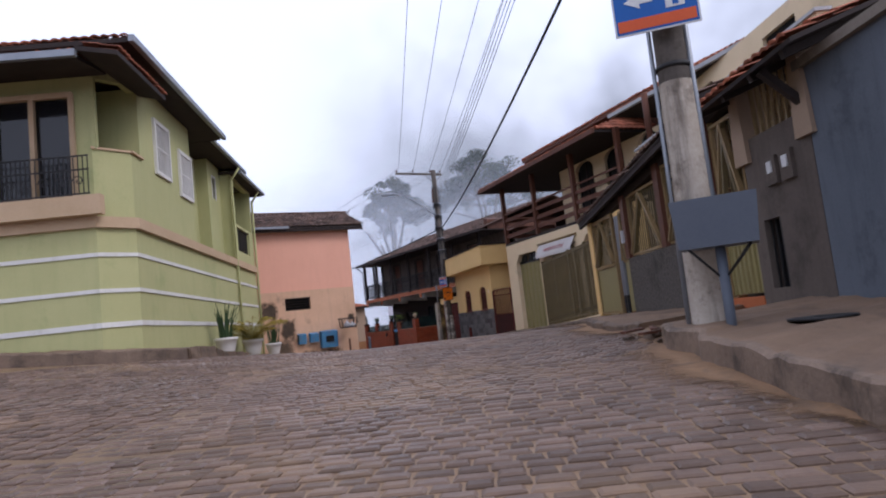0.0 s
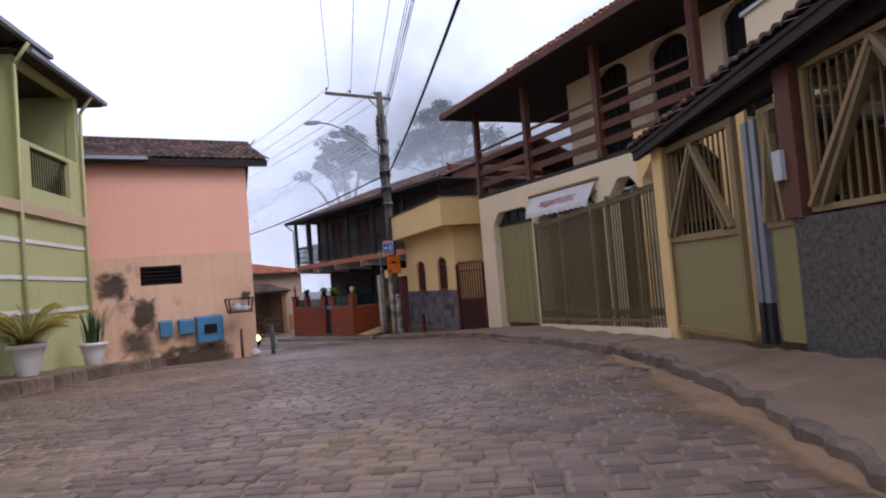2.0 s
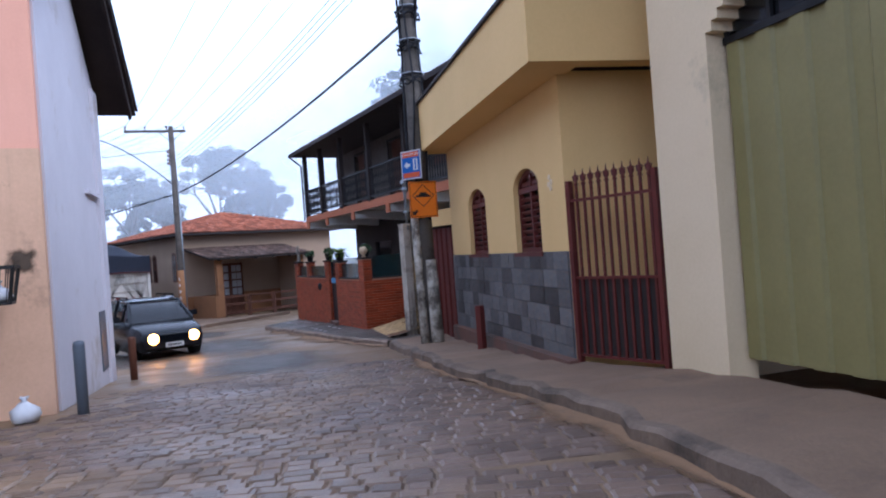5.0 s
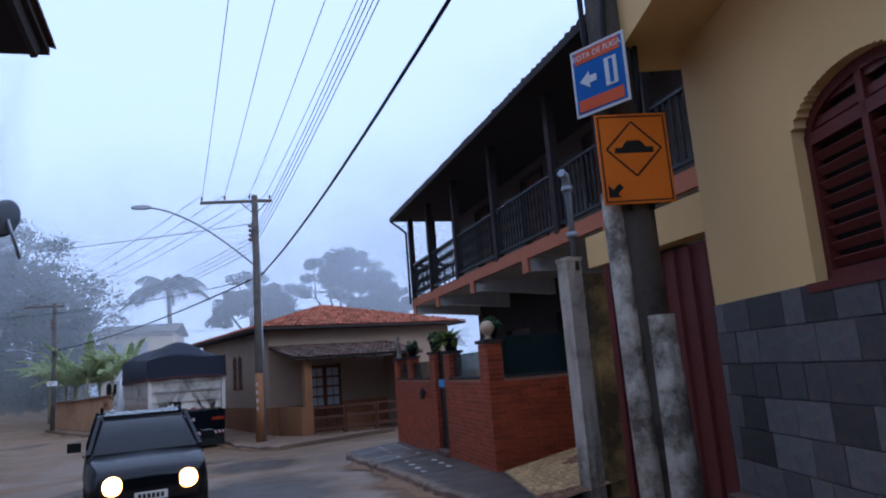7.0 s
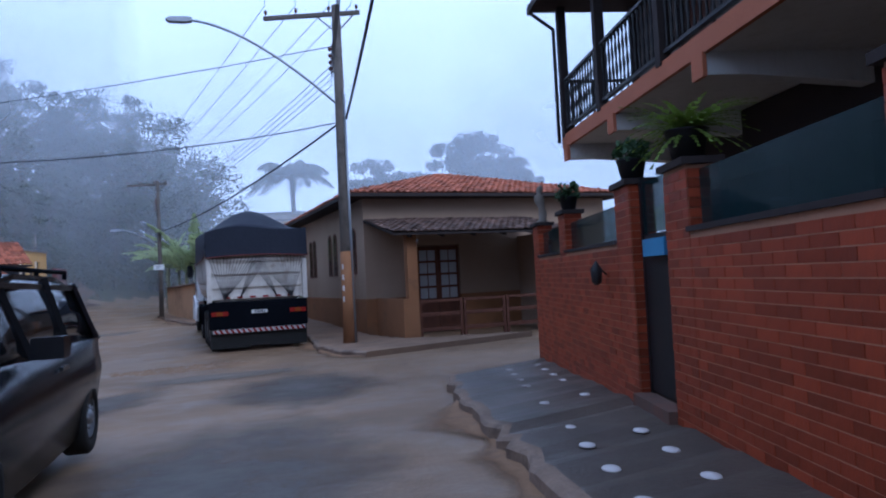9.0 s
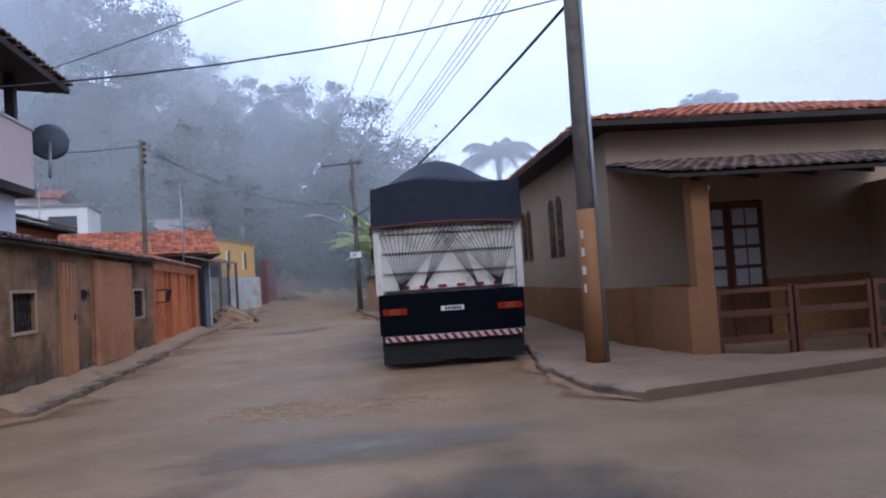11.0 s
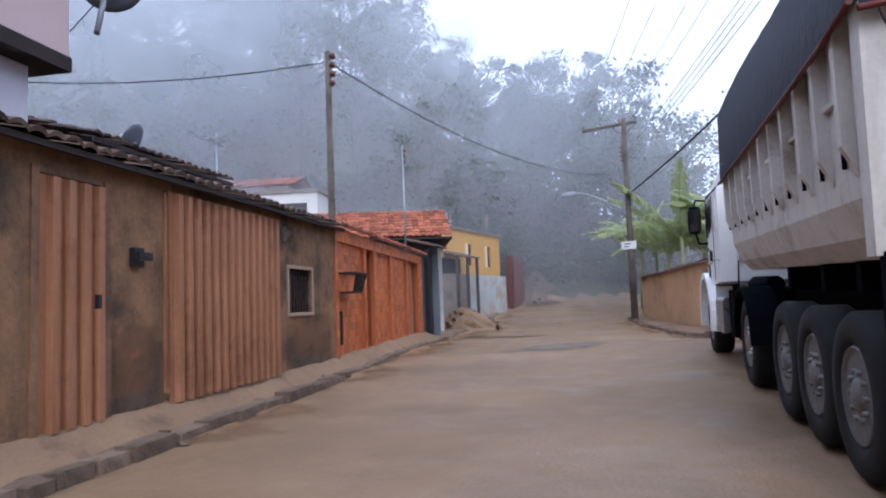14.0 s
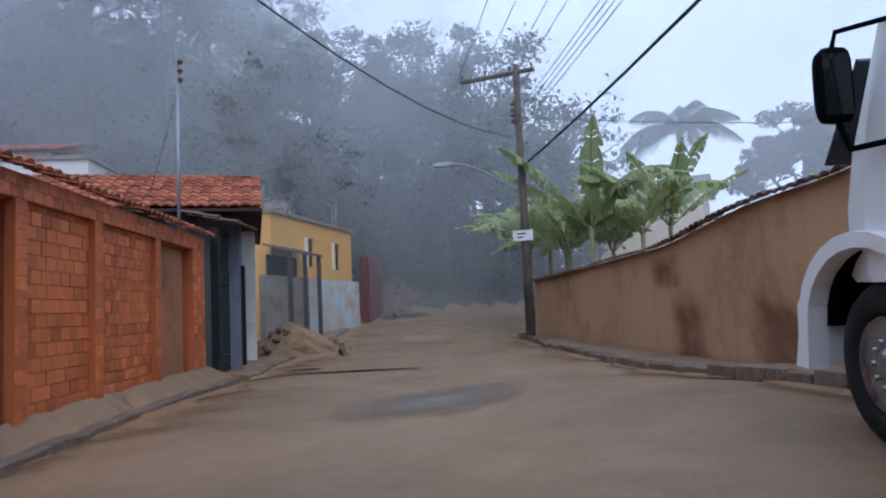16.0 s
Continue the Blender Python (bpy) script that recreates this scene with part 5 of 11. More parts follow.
    wall(b, -6.9, -0.27, -1.4, -1.2, 4.2, 6.62, holes)
    wall_across(b, -6.5, -1.4, -0.47, -0.27, 4.2, 6.62)
    part("upper_wall", b, M_CREAM, h)
    for x0, x1 in doors:
        b = B()
        box(b, x0, x1, -1.38, -1.35, 4.25, 6.6)
        w = part("balcony_door", b, M_DARK, h, "dark arched balcony door")
        b = B()
        for x in (x0 + 0.05, (x0 + x1) / 2, x1 - 0.05):
            beam(b, (x, -1.32, 4.25), (x, -1.32, 6.6 - (0.3 if x != (x0 + x1) / 2 else 0.05)), 0.05)
        beam(b, (x0, -1.32, 5.2), (x1, -1.32, 5.2), 0.05)
        part("door_frame", b, M_SOFFIT, w)
    b = B()
    tiles(b, (3.5, 0.75, 6.72), (-5.8, 0.75, 6.72), (1.7, -1.2, 7.5), (-4.6, -1.2, 7.5))
    tiles(b, (3.5, -6.5, 6.72), (3.5, 0.75, 6.72), (1.7, -6.5, 7.5), (1.7, -1.2, 7.5))
    tiles(b, (-5.8, 0.75, 6.72), (-5.8, -3.0, 6.72), (-4.6, -1.2, 7.5), (-4.6, -3.0, 7.5))
    part("roof_tiles", b, M_TILE, h, "weathered red clay tiles")
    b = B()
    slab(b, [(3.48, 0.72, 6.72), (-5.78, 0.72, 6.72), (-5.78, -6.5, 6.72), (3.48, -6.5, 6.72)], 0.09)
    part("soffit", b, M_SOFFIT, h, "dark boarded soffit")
    b = B()
    box(b, -5.84, 3.54, 0.72, 0.78, 6.6, 6.75)
    box(b, 3.5, 3.56, -6.5, 0.78, 6.6, 6.75)
    part("fascia", b, M_WOOD, h)
    b = B()
    tiles(b, (2.2, -0.9, 7.75), (-6.6, -0.9, 7.75), (0.4, -5.2, 9.6), (-6.6, -5.2, 9.6))
    tiles(b, (2.2, -8.8, 7.75), (2.2, -0.9, 7.75), (0.4, -5.2, 9.6), (0.4, -5.1, 9.6))
    part("upper_roof_tiles", b, M_TILE, h)
    b = B()
    slab(b, [(2.2, -0.92, 7.74), (-6.6, -0.92, 7.74), (-6.6, -8.8, 7.74), (2.2, -8.8, 7.74)], 0.12)
    box(b, -6.1, 0.0, -8.5, -2.0, 4.2, 7.65)
    part("upper_storey", b, M_WOOD, h)
    b = B()
    slab(b, [(0.4, -5.2, 9.62), (-6.6, -5.2, 9.62), (-6.6, -8.9, 7.76), (2.2, -8.9, 7.76)], 0.07)
    slab(b, [(-6.62, -4.2, 8.86), (-17.0, -4.2, 8.86), (-17.0, -8.1, 7.06), (-6.62, -8.1, 7.06)], 0.07)
    part("back_roof", b, M_TILE, h)
    b = B()
    tiles(b, (-6.3, 0.3, 7.06), (-17.0, 0.3, 7.06), (-6.3, -4.2, 8.84), (-17.0, -4.2, 8.84))
    part("wing_roof_tiles", b, M_TILE, h, "red tiles over the terrace wing")
    b = B()
    slab(b, [(-6.3, 0.28, 7.04), (-17.0, 0.28, 7.04), (-17.0, -8.0, 7.04), (-6.3, -8.0, 7.04)], 0.1)
    part("wing_soffit", b, M_SOFFIT, h)
    b = B()
    box(b, -17.0, -6.2, 0.3, 0.41, 6.94, 7.05)
    part("wing_gutter", b, M_GREY_PVC, h, "pale grey gutter")
    # awning of the shop
    aw = thing("shop_awning", "white canvas awning with faded red lettering", "awning", H_AT, H_YAW)
    b = B()
    n = 24
    top = [b.verts.new((-0.02 - 2.72 * k / n, 0.02, 3.74 + 0.01 * math.sin(k))) for k in range(n + 1)]
    low = [b.verts.new((-0.05 - 2.66 * k / n, 0.24 + 0.01 * math.sin(k * 1.9), 3.32 - 0.02 * math.sin(math.pi * k / n))) for k in range(n + 1)]
    hem = [b.verts.new((-0.05 - 2.66 * k / n, 0.25, 3.22 - (0.045 if k % 2 else 0.0))) for k in range(n + 1)]
    for k in range(n):
        b.faces.new((top[k], top[k + 1], low[k + 1], low[k]))
        b.faces.new((low[k], low[k + 1], hem[k + 1], hem[k]))
    cv = part("canvas", b, M_CANVAS, aw)
    sl = math.atan2(0.42, 0.22)
    m = Matrix.Translation((-1.38, 0.185, 3.46)) @ Matrix.Rotation(math.pi, 4, "Z") @ Matrix.Rotation(sl, 4, "X")
    writing("PRESENTES ETC", 0.215, M_LETTER, cv, m)
    b = B()
    tube(b, (0.05, 0.03, 3.76), (-2.85, 0.03, 3.77), 0.04, n=8)
    part("roller", b, M_STRAW, aw)
    b = B()
    tube(b, (-0.02, 0.02, 3.5), (-0.05, 0.235, 3.32), 0.015, n=6)
    tube(b, (-2.72, 0.02, 3.5), (-2.7, 0.235, 3.32), 0.015, n=6)
    part("arm", b, M_IRON, aw)


Y_AT, Y_YAW = (18.22, 24.95, 0), yaw_of((0.285, 0.9585))


def yellow_shop():
    h = thing("yellow_house", "low yellow house with arched maroon shutters and a slate tiled dado", "house", Y_AT, Y_YAW)
    holes = arch(0.81, 1.77, 1.5, 2.58, 0.26, 24) + arch(3.15, 4.2, 1.5, 2.56, 0.26, 24)
    b = B()
    wall(b, 0, 5.5, -0.25, 0, -0.8, 3.5, holes)
    wall_across(b, -6.0, -0.25, 0.005, 0.25, -0.8, 3.5)
    wall_across(b, -6.0, -0.25, 5.25, 5.495, -0.8, 3.5)
    box(b, 0.25, 5.25, -6.0, -5.8, -0.8, 3.5)
    part("wall", b, M_YELLOW, h)
    b = B()
    box(b, -0.55, 5.75, -0.1, 0.52, 3.46, 4.32)
    box(b, -0.55, -0.3, -4.5, -0.1, 3.46, 4.32)
    part("parapet", b, M_YELLOW, h, "plain projecting yellow parapet")
    b = B()
    box(b, -0.6, 5.8, -0.14, 0.56, 4.32, 4.37)
    box(b, -0.6, -0.26, -4.5, -0.14, 4.32, 4.37)
    part("coping", b, M_SOFFIT, h)
    b = B()
    slab(b, [(-0.3, -0.1, 3.9), (5.75, -0.1, 3.9), (5.75, -6, 4.3), (-0.3, -6, 4.3)], 0.1)
    part("roof", b, M_SOFFIT, h)
    shutter_window(h, 0.81, 1.77, 1.5, 2.58, -0.1, 0.26)
    shutter_window(h, 3.15, 4.2, 1.5, 2.56, -0.1, 0.26)
    rnd = random.Random(3)
    b = B()
    box(b, -0.5, 0.5, 0, 0.014, -0.5, 0.5)
    me = mesh_of("stone_tile", b, M_STONE_TILE)
    z = 0.0
    while z < 1.5:
        hh = min(0.215, 1.5 - z)
        x = 0.01
        while x < 5.48:
            w = min(rnd.choice((0.22, 0.3, 0.36, 0.44)), 5.49 - x)
            if w > 0.05:
                piece("stone_tile", me, h, Matrix.Translation((x + w / 2, 0.003 + rnd.uniform(0, 0.006), z + hh / 2)) @ Matrix.Diagonal((w - 0.008, 1, hh - 0.008, 1)))
            x += w
        z += 0.215
    b = B()
    box(b, 0, 5.5, 0.0, 0.003, -0.8, 1.5)
    part("dado_bed", b, M_GREYBLUE, h)
    b = B()
    for x, z in ((0.42, 2.37), (0.45, 2.29), (0.37, 2.31), (0.39, 2.24)):
        tube(b, (x, 0.0, z), (x, 0.012, z), 0.035, n=10)
    part("wall_ornament", b, M_CREAM, h, "small flower-shaped wall ornament")


def maroon_gate():
    h = thing("maroon_gate", "maroon iron gate with spear tips", "gate", (18.42, 23.78, 0), yaw_of((-0.17, 1.17)))
    b = B()
    for z in (0.35, 1.2, 2.05):
        beam(b, (0.02, 0, z), (1.16, 0, z), 0.03, 0.03)
    for x in (0.03, 1.15):
        beam(b, (x, 0, 0.2), (x, 0, 2.27), 0.075, 0.05)
    f = part("gate_frame", b, M_MAROON, h)
    # dark backing added for the dark gap behind the lower bars
    b = B()
    box(b, 0.05, 1.13, -0.03, -0.02, 0.35, 1.2)
    part("gate_sheet", b, M_SOFFIT, f)
    b = B()
    beam(b, (0, 0, 0.35), (0, 0, 2.2), 0.025)
    lathe(b, [(0.012, 2.2), (0.03, 2.22), (0.014, 2.25), (0.03, 2.29), (0.012, 2.33), (0.002, 2.39)], 6)
    for sg in (-1, 1):
        polytube(b, [(0, 0, 2.24), (sg * 0.03, 0, 2.27), (sg * 0.038, 0, 2.31), (sg * 0.02, 0, 2.32)], 0.008, 5)
    me = mesh_of("spear_bar", b, M_MAROON)
    for k in range(10):
        piece("spear_bar", me, f, Matrix.Translation((0.1 + 0.105 * k, 0.0, 0)))


grey_house()
brown_gatehouse()
carport_fence()
terrace_house()
gift_house()
barred_gate("barred_gate", "long olive gate of upright square bars on a cream plinth", (13.98, 14.03, 0), F_YAW, 7.75, 0.86, 0.5, 3.0, 3.02)
b = B()
box(b, 2.32, 2.62, -0.2, 0.05, 0.5, 3.45)
solid("gate_pillar", b, M_YELLOW, "yellow painted gate pillar beside the olive gate", "pillar", F_AT, F_YAW)
yellow_shop()
maroon_gate()
b = B()
slab(b, [(-0.1, 0.13, 0.3), (5.5, 0.11, 0.18), (5.5, 0.02, 0.19), (-0.1, 0.02, 0.31)], 0.6)
solid("wall_foot", b, M_FOOT, "worn red painted foot along the shop wall", "kerb", Y_AT, Y_YAW, kind="structure")


def yard_door():
    """The recessed maroon sheet door between the shop and the driveway wall."""
    h = thing("yard_door", "maroon folded sheet door below a yellow lintel", "door", (19.95, 30.35, 0), yaw_of((0.02, 1.0)))
    b = B()
    corrugated(b, 0.1, 1.55, -0.12, -0.3, 2.05, 0.2, 0.03)
    part("leaf", b, M_MAROON, h)
    b = B()
    for x in (0.06, 1.6):
        box(b, x - 0.05, x + 0.05, -0.16, -0.02, -0.4, 2.1)
    part("door_frame", b, M_MAROON, h)
    b = B()
    box(b, 0.0, 1.9, -0.2, 0.0, 2.1, 2.42)
    part("lintel", b, M_YELLOW, h, "yellow painted lintel")


yard_door()


# ---- right side: balcony house, brick wall, driveway ----
V_AT, V_YAW = (21.86, 35.0, 0), yaw_of((0.026, 1.0))


def baluster_mesh(hh, material):
    b = B()
    lathe(b, [(0.022, 0), (0.022, 0.08 * hh), (0.012, 0.16 * hh), (0.026, 0.34 * hh), (0.013, 0.5 * hh), (0.026, 0.66 * hh), (0.012, 0.84 * hh), (0.022, 0.92 * hh), (0.022, hh)], 8)
    return mesh_of("baluster", b, material)


def balcony_house():
    h = thing("balcony_house", "dark two-storey house with a long timber veranda and orange floor edge", "house", V_AT, V_YAW)
    # near-black brown stands in for the shade under the veranda
    b = B()
    wall(b, -5.0, 10.9, -2.2, -2.0, -1.2, 3.1, [(-0.8, 2.6, 0.2, 2.5), (4.4, 5.6, -0.5, 2.3), (7.2, 8.8, 0.4, 2.1)])
    part("wall", b, M_SOFFIT, h, "ground floor wall darkened to veranda shade")
    for x0, x1, z0, z1 in ((-0.8, 2.6, 0.2, 2.5), (4.4, 5.6, -0.5, 2.3), (7.2, 8.8, 0.4, 2.1)):
        b = B()
        box(b, x0, x1, -2.14, -2.1, z0, z1)
        part("window", b, M_GLASS, h, "dark ground floor window")
    b = B()
    wall_across(b, -9.0, -2.2, 10.7, 10.895, -1.2, 5.78)
    wall_across(b, -9.0, -2.2, -5.0, -4.8, -1.2, 5.78)
    box(b, -4.8, 10.7, -9.2, -9.0, -1.2, 5.78)
    part("end_wall", b, M_GREYBROWN, h)
    b = B()
    box(b, -5.0, 11.0, -3.0, -0.03, 3.12, 3.3)
    part("veranda_floor", b, M_WHITE, h, "white painted veranda underside")
    b = B()
    box(b, -5.0, 11.05, -0.03, 0.03, 3.1, 3.34)
    box(b, 11.0, 11.06, -3.0, -0.03, 3.1, 3.34)
    part("floor_edge", b, M_ORANGE_EDGE, h, "orange painted floor edge")
    for x in (-3.4, -0.4, 2.6, 5.6, 8.4, 10.8):
        b = B()
        prism(b, [(-2.0, 3.12), (0.0, 3.12), (0.0, 2.86), (-0.5, 2.86), (-2.0, 2.74)], x - 0.11, x + 0.11, SWAP)
        k = part("floor_beam", b, M_WHITE, h)
        b = B()
        box(b, x - 0.13, x + 0.13, 0.0, 0.05, 2.84, 3.12)
        part("beam_end", b, M_ORANGE_EDGE, k)
    b = B()
    wall(b, -5.0, 10.9, -1.7, -1.5, 3.3, 5.79, [(-2.4, -1.2, 3.3, 5.5), (1.4, 2.6, 4.2, 5.5), (4.6, 5.7, 3.3, 5.5), (8.0, 9.0, 3.3, 5.5)])
    part("upper_wall", b, M_GREYBROWN, h)
    for x0, x1, z0, z1 in ((-2.4, -1.2, 3.3, 5.5), (1.4, 2.6, 4.2, 5.5), (4.6, 5.7, 3.3, 5.5), (8.0, 9.0, 3.3, 5.5)):
        b = B()
        box(b, x0, x1, -1.66, -1.62, z0, z1)
        w = part("veranda_door", b, M_WOOD, h)
        b = B()
        box(b, x0 - 0.06, x0, -1.5, -1.46, z0, z1)
        box(b, x1, x1 + 0.06, -1.5, -1.46, z0, z1)
        box(b, x0 - 0.06, x1 + 0.06, -1.5, -1.46, z1, z1 + 0.06)
        part("door_frame", b, M_SOFFIT, w)
    posts = (-4.6, -1.6, 1.2, 4.0, 6.6, 8.9, 10.9)
    for x in posts:
        b = B()
        box(b, x - 0.075, x + 0.075, -0.1, 0.05, 3.3, 5.79)
        part("post", b, M_SOFFIT, h, "dark timber post")
    for y in (-0.75, -1.45):
        b = B()
        box(b, 10.84, 10.97, y - 0.06, y + 0.06, 3.3, 5.79)
        part("post", b, M_SOFFIT, h)
    me = baluster_mesh(0.86, M_IRON)
    b = B()
    for z in (3.46, 4.36):
        beam(b, (-4.9, -0.03, z), (10.9, -0.03, z), 0.07, 0.05)
        beam(b, (10.9, -0.03, z), (10.9, -1.5, z), 0.07, 0.05)
    rails = part("railing", b, M_IRON, h)
    x = -4.85
    while x < 10.85:
        piece("baluster", me, rails, Matrix.Translation((x, -0.03, 3.48)))
        x += 0.145
    for k in range(10):
        piece("baluster", me, rails, Matrix.Translation((10.9, -0.17 - 0.14 * k, 3.48)))
    b = B()
    tiles(b, (-5.6, 0.53, 5.84), (11.15, 0.53, 5.84), (-5.6, -4.8, 7.7), (9.4, -4.8, 7.7))
    tiles(b, (11.15, 0.53, 5.84), (11.15, -9.8, 5.84), (9.4, -4.8, 7.7), (9.4, -4.9, 7.7))
    part("roof_tiles", b, M_TILE_OLD, h, "dark weathered clay tiles")
    b = B()
    slab(b, [(-5.6, -4.8, 7.72), (9.4, -4.8, 7.72), (11.1, -9.9, 5.86), (-5.6, -9.9, 5.86)], 0.07)
    part("back_roof", b, M_TILE_OLD, h)
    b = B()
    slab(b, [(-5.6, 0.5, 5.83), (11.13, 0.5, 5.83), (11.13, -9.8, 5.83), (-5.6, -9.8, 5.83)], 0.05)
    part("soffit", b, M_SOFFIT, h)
    b = B()
    box(b, -5.6, 11.18, 0.48, 0.55, 5.75, 5.88)
    tube(b, (11.1, 0.5, 5.76), (11.0, 0.1, 5.4), 0.035, n=8)
    tube(b, (11.0, 0.1, 5.4), (11.0, 0.1, 3.2), 0.035, n=8)
    part("gutter", b, M_SOFFIT, h)
    # the red-boarded gable seen over the shop
    b = B()
    prism(b, [(-5.3, 5.86), (-5.3, 6.4), (-5.0, 6.5), (-5.0, 5.86)], -5, -0.2)
    part("gable_board", b, M_WOOD, h)


BR_AT, BR_YAW = (20.05, 35.4, 0), yaw_of((0.1017, 0.9948))


def brick_wall():
    h = thing("brick_wall", "red brick garden wall with pillars and green glass panels", "wall", BR_AT, BR_YAW, kind="structure")
    pil = [(0.0, 0.45, 1.52), (2.45, 2.9, 1.46), (3.75, 4.2, 1.5), (6.5, 6.85, 1.5), (8.5, 8.95, 1.5)]
    spans = [(0.45, 2.45), (4.2, 6.5), (6.85, 8.5)]
    b = B()
    for x0, x1 in spans:
        box(b, x0, x1, -0.18, -0.012, -1.3, 1.0)
    for x0, x1, z in pil:
        box(b, x0 + 0.012, x1 - 0.012, -0.24, -0.012, -1.3, z)
    box(b, 0.012, 0.2, -4.2, -0.24, -1.3, 1.0)
    part("joints", b, M_JOINT, h, "pale mortar joints")
    b = B()
    for x0, x1 in spans:
        box(b, x0, x1, -0.21, 0.02, 1.0, 1.035)
    for x0, x1, z in pil:
        box(b, x0 - 0.03, x1 + 0.03, -0.27, 0.03, z, z + 0.05)
    box(b, -0.02, 0.23, -4.2, -0.27, 1.0, 1.035)
    part("coping", b, M_SOFFIT, h, "dark stone coping")
    tops = ((0.47, 2.43, 1.42), (4.22, 6.48, 1.38), (6.87, 8.48, 1.38))
    for x0, x1, z in tops:
        b = B()
        box(b, x0, x1, -0.1, -0.09, 1.04, z)
        part("glass_panel", b, M_GLASS_GREEN, h, "green tinted glass panel")
    b = B()
    box(b, 0.1, 0.11, -4.2, -0.28, 1.04, 1.6)
    part("glass_panel", b, M_GLASS_GREEN, h)
    # gate between the pillars
    g = thing("garden_gate", "narrow black sheet gate in the brick wall", "gate", BR_AT, BR_YAW)
    b = B()
    box(b, 2.92, 3.73, -0.14, -0.1, -0.28, 1.05)
    part("leaf", b, M_BLACK, g)
    b = B()
    beam(b, (2.93, -0.12, -0.3), (2.93, -0.12, 1.55), 0.05)
    beam(b, (3.72, -0.12, -0.3), (3.72, -0.12, 1.55), 0.05)
    part("gate_frame", b, M_BLACK, g)
    b = B()
    box(b, 2.96, 3.69, -0.125, -0.115, 1.06, 1.5)
    part("glass_pane", b, M_GLASS_GREEN, g)
    b = B()
    box(b, 3.0, 3.5, -0.11, -0.02, 0.86, 1.0)
    lb = solid("letter_box", b, M_BLUEBOX, "small blue letter box on the black gate", "letter box", BR_AT, BR_YAW)
    b = B()
    box(b, 2.9, 3.75, -0.2, 0.06, -0.55, -0.3)
    part("step", b, M_FOOT, g, "worn red door step")
    # bricks: the near ones singly, the rest joined
    rnd = random.Random(11)
    single, many = [], []
    rows = 33
    for r in range(rows):
        z0, z1 = -0.74 + 0.068 * r, -0.74 + 0.068 * r + 0.062
        segs = [(s0, s1, 0) for s0, s1 in spans if z1 < 1.0] + [(p0, p1, 1) for p0, p1, t in pil if z1 < t + 0.005]
        for s0, s1, pl in segs:
            x = s0 + (0.004 if pl or r % 2 else 0.004)
            first = True
            while x < s1 - 0.01:
                w = 0.225 if not (first and r % 2) else 0.11
                first = False
                w = min(w, s1 - x - 0.004)
                if w > 0.02:
                    it = (x + w / 2, -0.012, (z0 + z1) / 2, w, False)
                    (single if x < 2.6 and z0 > -0.5 and len(single) < 296 else many).append(it)
                x += w + 0.006
        for p0, p1, t in pil:
            if z1 < t and (z1 > 0.99 or p0 in (2.45, 3.75)):
                many.append((p0 + 0.012, -0.125, (z0 + z1) / 2, 0.215, True))
                many.append((p1 + 0.004, -0.125, (z0 + z1) / 2, 0.215, True))
        if z1 < 1.0:
            if r % 2:
                many.append((0.012, -0.055, (z0 + z1) / 2, 0.1, True))
            y = -0.004 - (0.11 if r % 2 else 0.0)
            while y > -4.15:
                many.append((0.012, y - 0.1125, (z0 + z1) / 2, 0.225, True))
                y -= 0.234
    b = B()
    box(b, -0.5, 0.5, 0, 0.004, -0.0305, 0.0305)
    me = mesh_of("brick", b, M_BRICK)
    for x, y, z, w, _ in single:
        piece("brick", me, h, Matrix.Translation((x, y, z + rnd.uniform(-0.001, 0.001))) @ Matrix.Diagonal((w, 1 + rnd.uniform(-0.2, 0.2), 1, 1)))
    b = B()
    for x, y, z, w, side in many:
        d = (0.0145 if side else 0.005) + rnd.uniform(-0.0015, 0.0015)
        if side:
            box(b, x - d, x, y - w / 2, y + w / 2, z - 0.0305, z + 0.0305)
        else:
            box(b, x - w / 2, x + w / 2, y, y + d, z - 0.0305, z + 0.0305)
    tagged(part("bricks", b, M_BRICK_ALL, h), "rows of red facing bricks", kind="stuff")


balcony_house()
brick_wall()


def driveway():
    b = B()
    pts = [(19.3, 32.4), (20.1, 35.25), (24.3, 34.6), (24.0, 31.6)]
    n = 8
    g = [[None] * (n + 1) for _ in range(n + 1)]
    for i in range(n + 1):
        for j in range(n + 1):
            u, v = i / n, j / n
            x = (pts[0][0] * (1 - u) + pts[3][0] * u) * (1 - v) + (pts[1][0] * (1 - u) + pts[2][0] * u) * v
            y = (pts[0][1] * (1 - u) + pts[3][1] * u) * (1 - v) + (pts[1][1] * (1 - u) + pts[2][1] * u) * v
            g[i][j] = b.verts.new((x, y, road_z(x, y) + 0.14 + 0.85 * u))
    for i in range(n):
        for j in range(n):
            b.faces.new((g[i][j], g[i + 1][j], g[i + 1][j + 1], g[i][j + 1]))
    m = mat("pebble_mosaic", (0.42, 0.31, 0.19), (0.13, 0.085, 0.06), 0.75, 14, 2.2, 0.5, stain=(0.16, 0.085, 0.055), amount=0.5, stain_scale=2.0)
    return solid("driveway", b, m, "driveway of pale and brown stone mosaic", "driveway", kind="structure")


driveway()


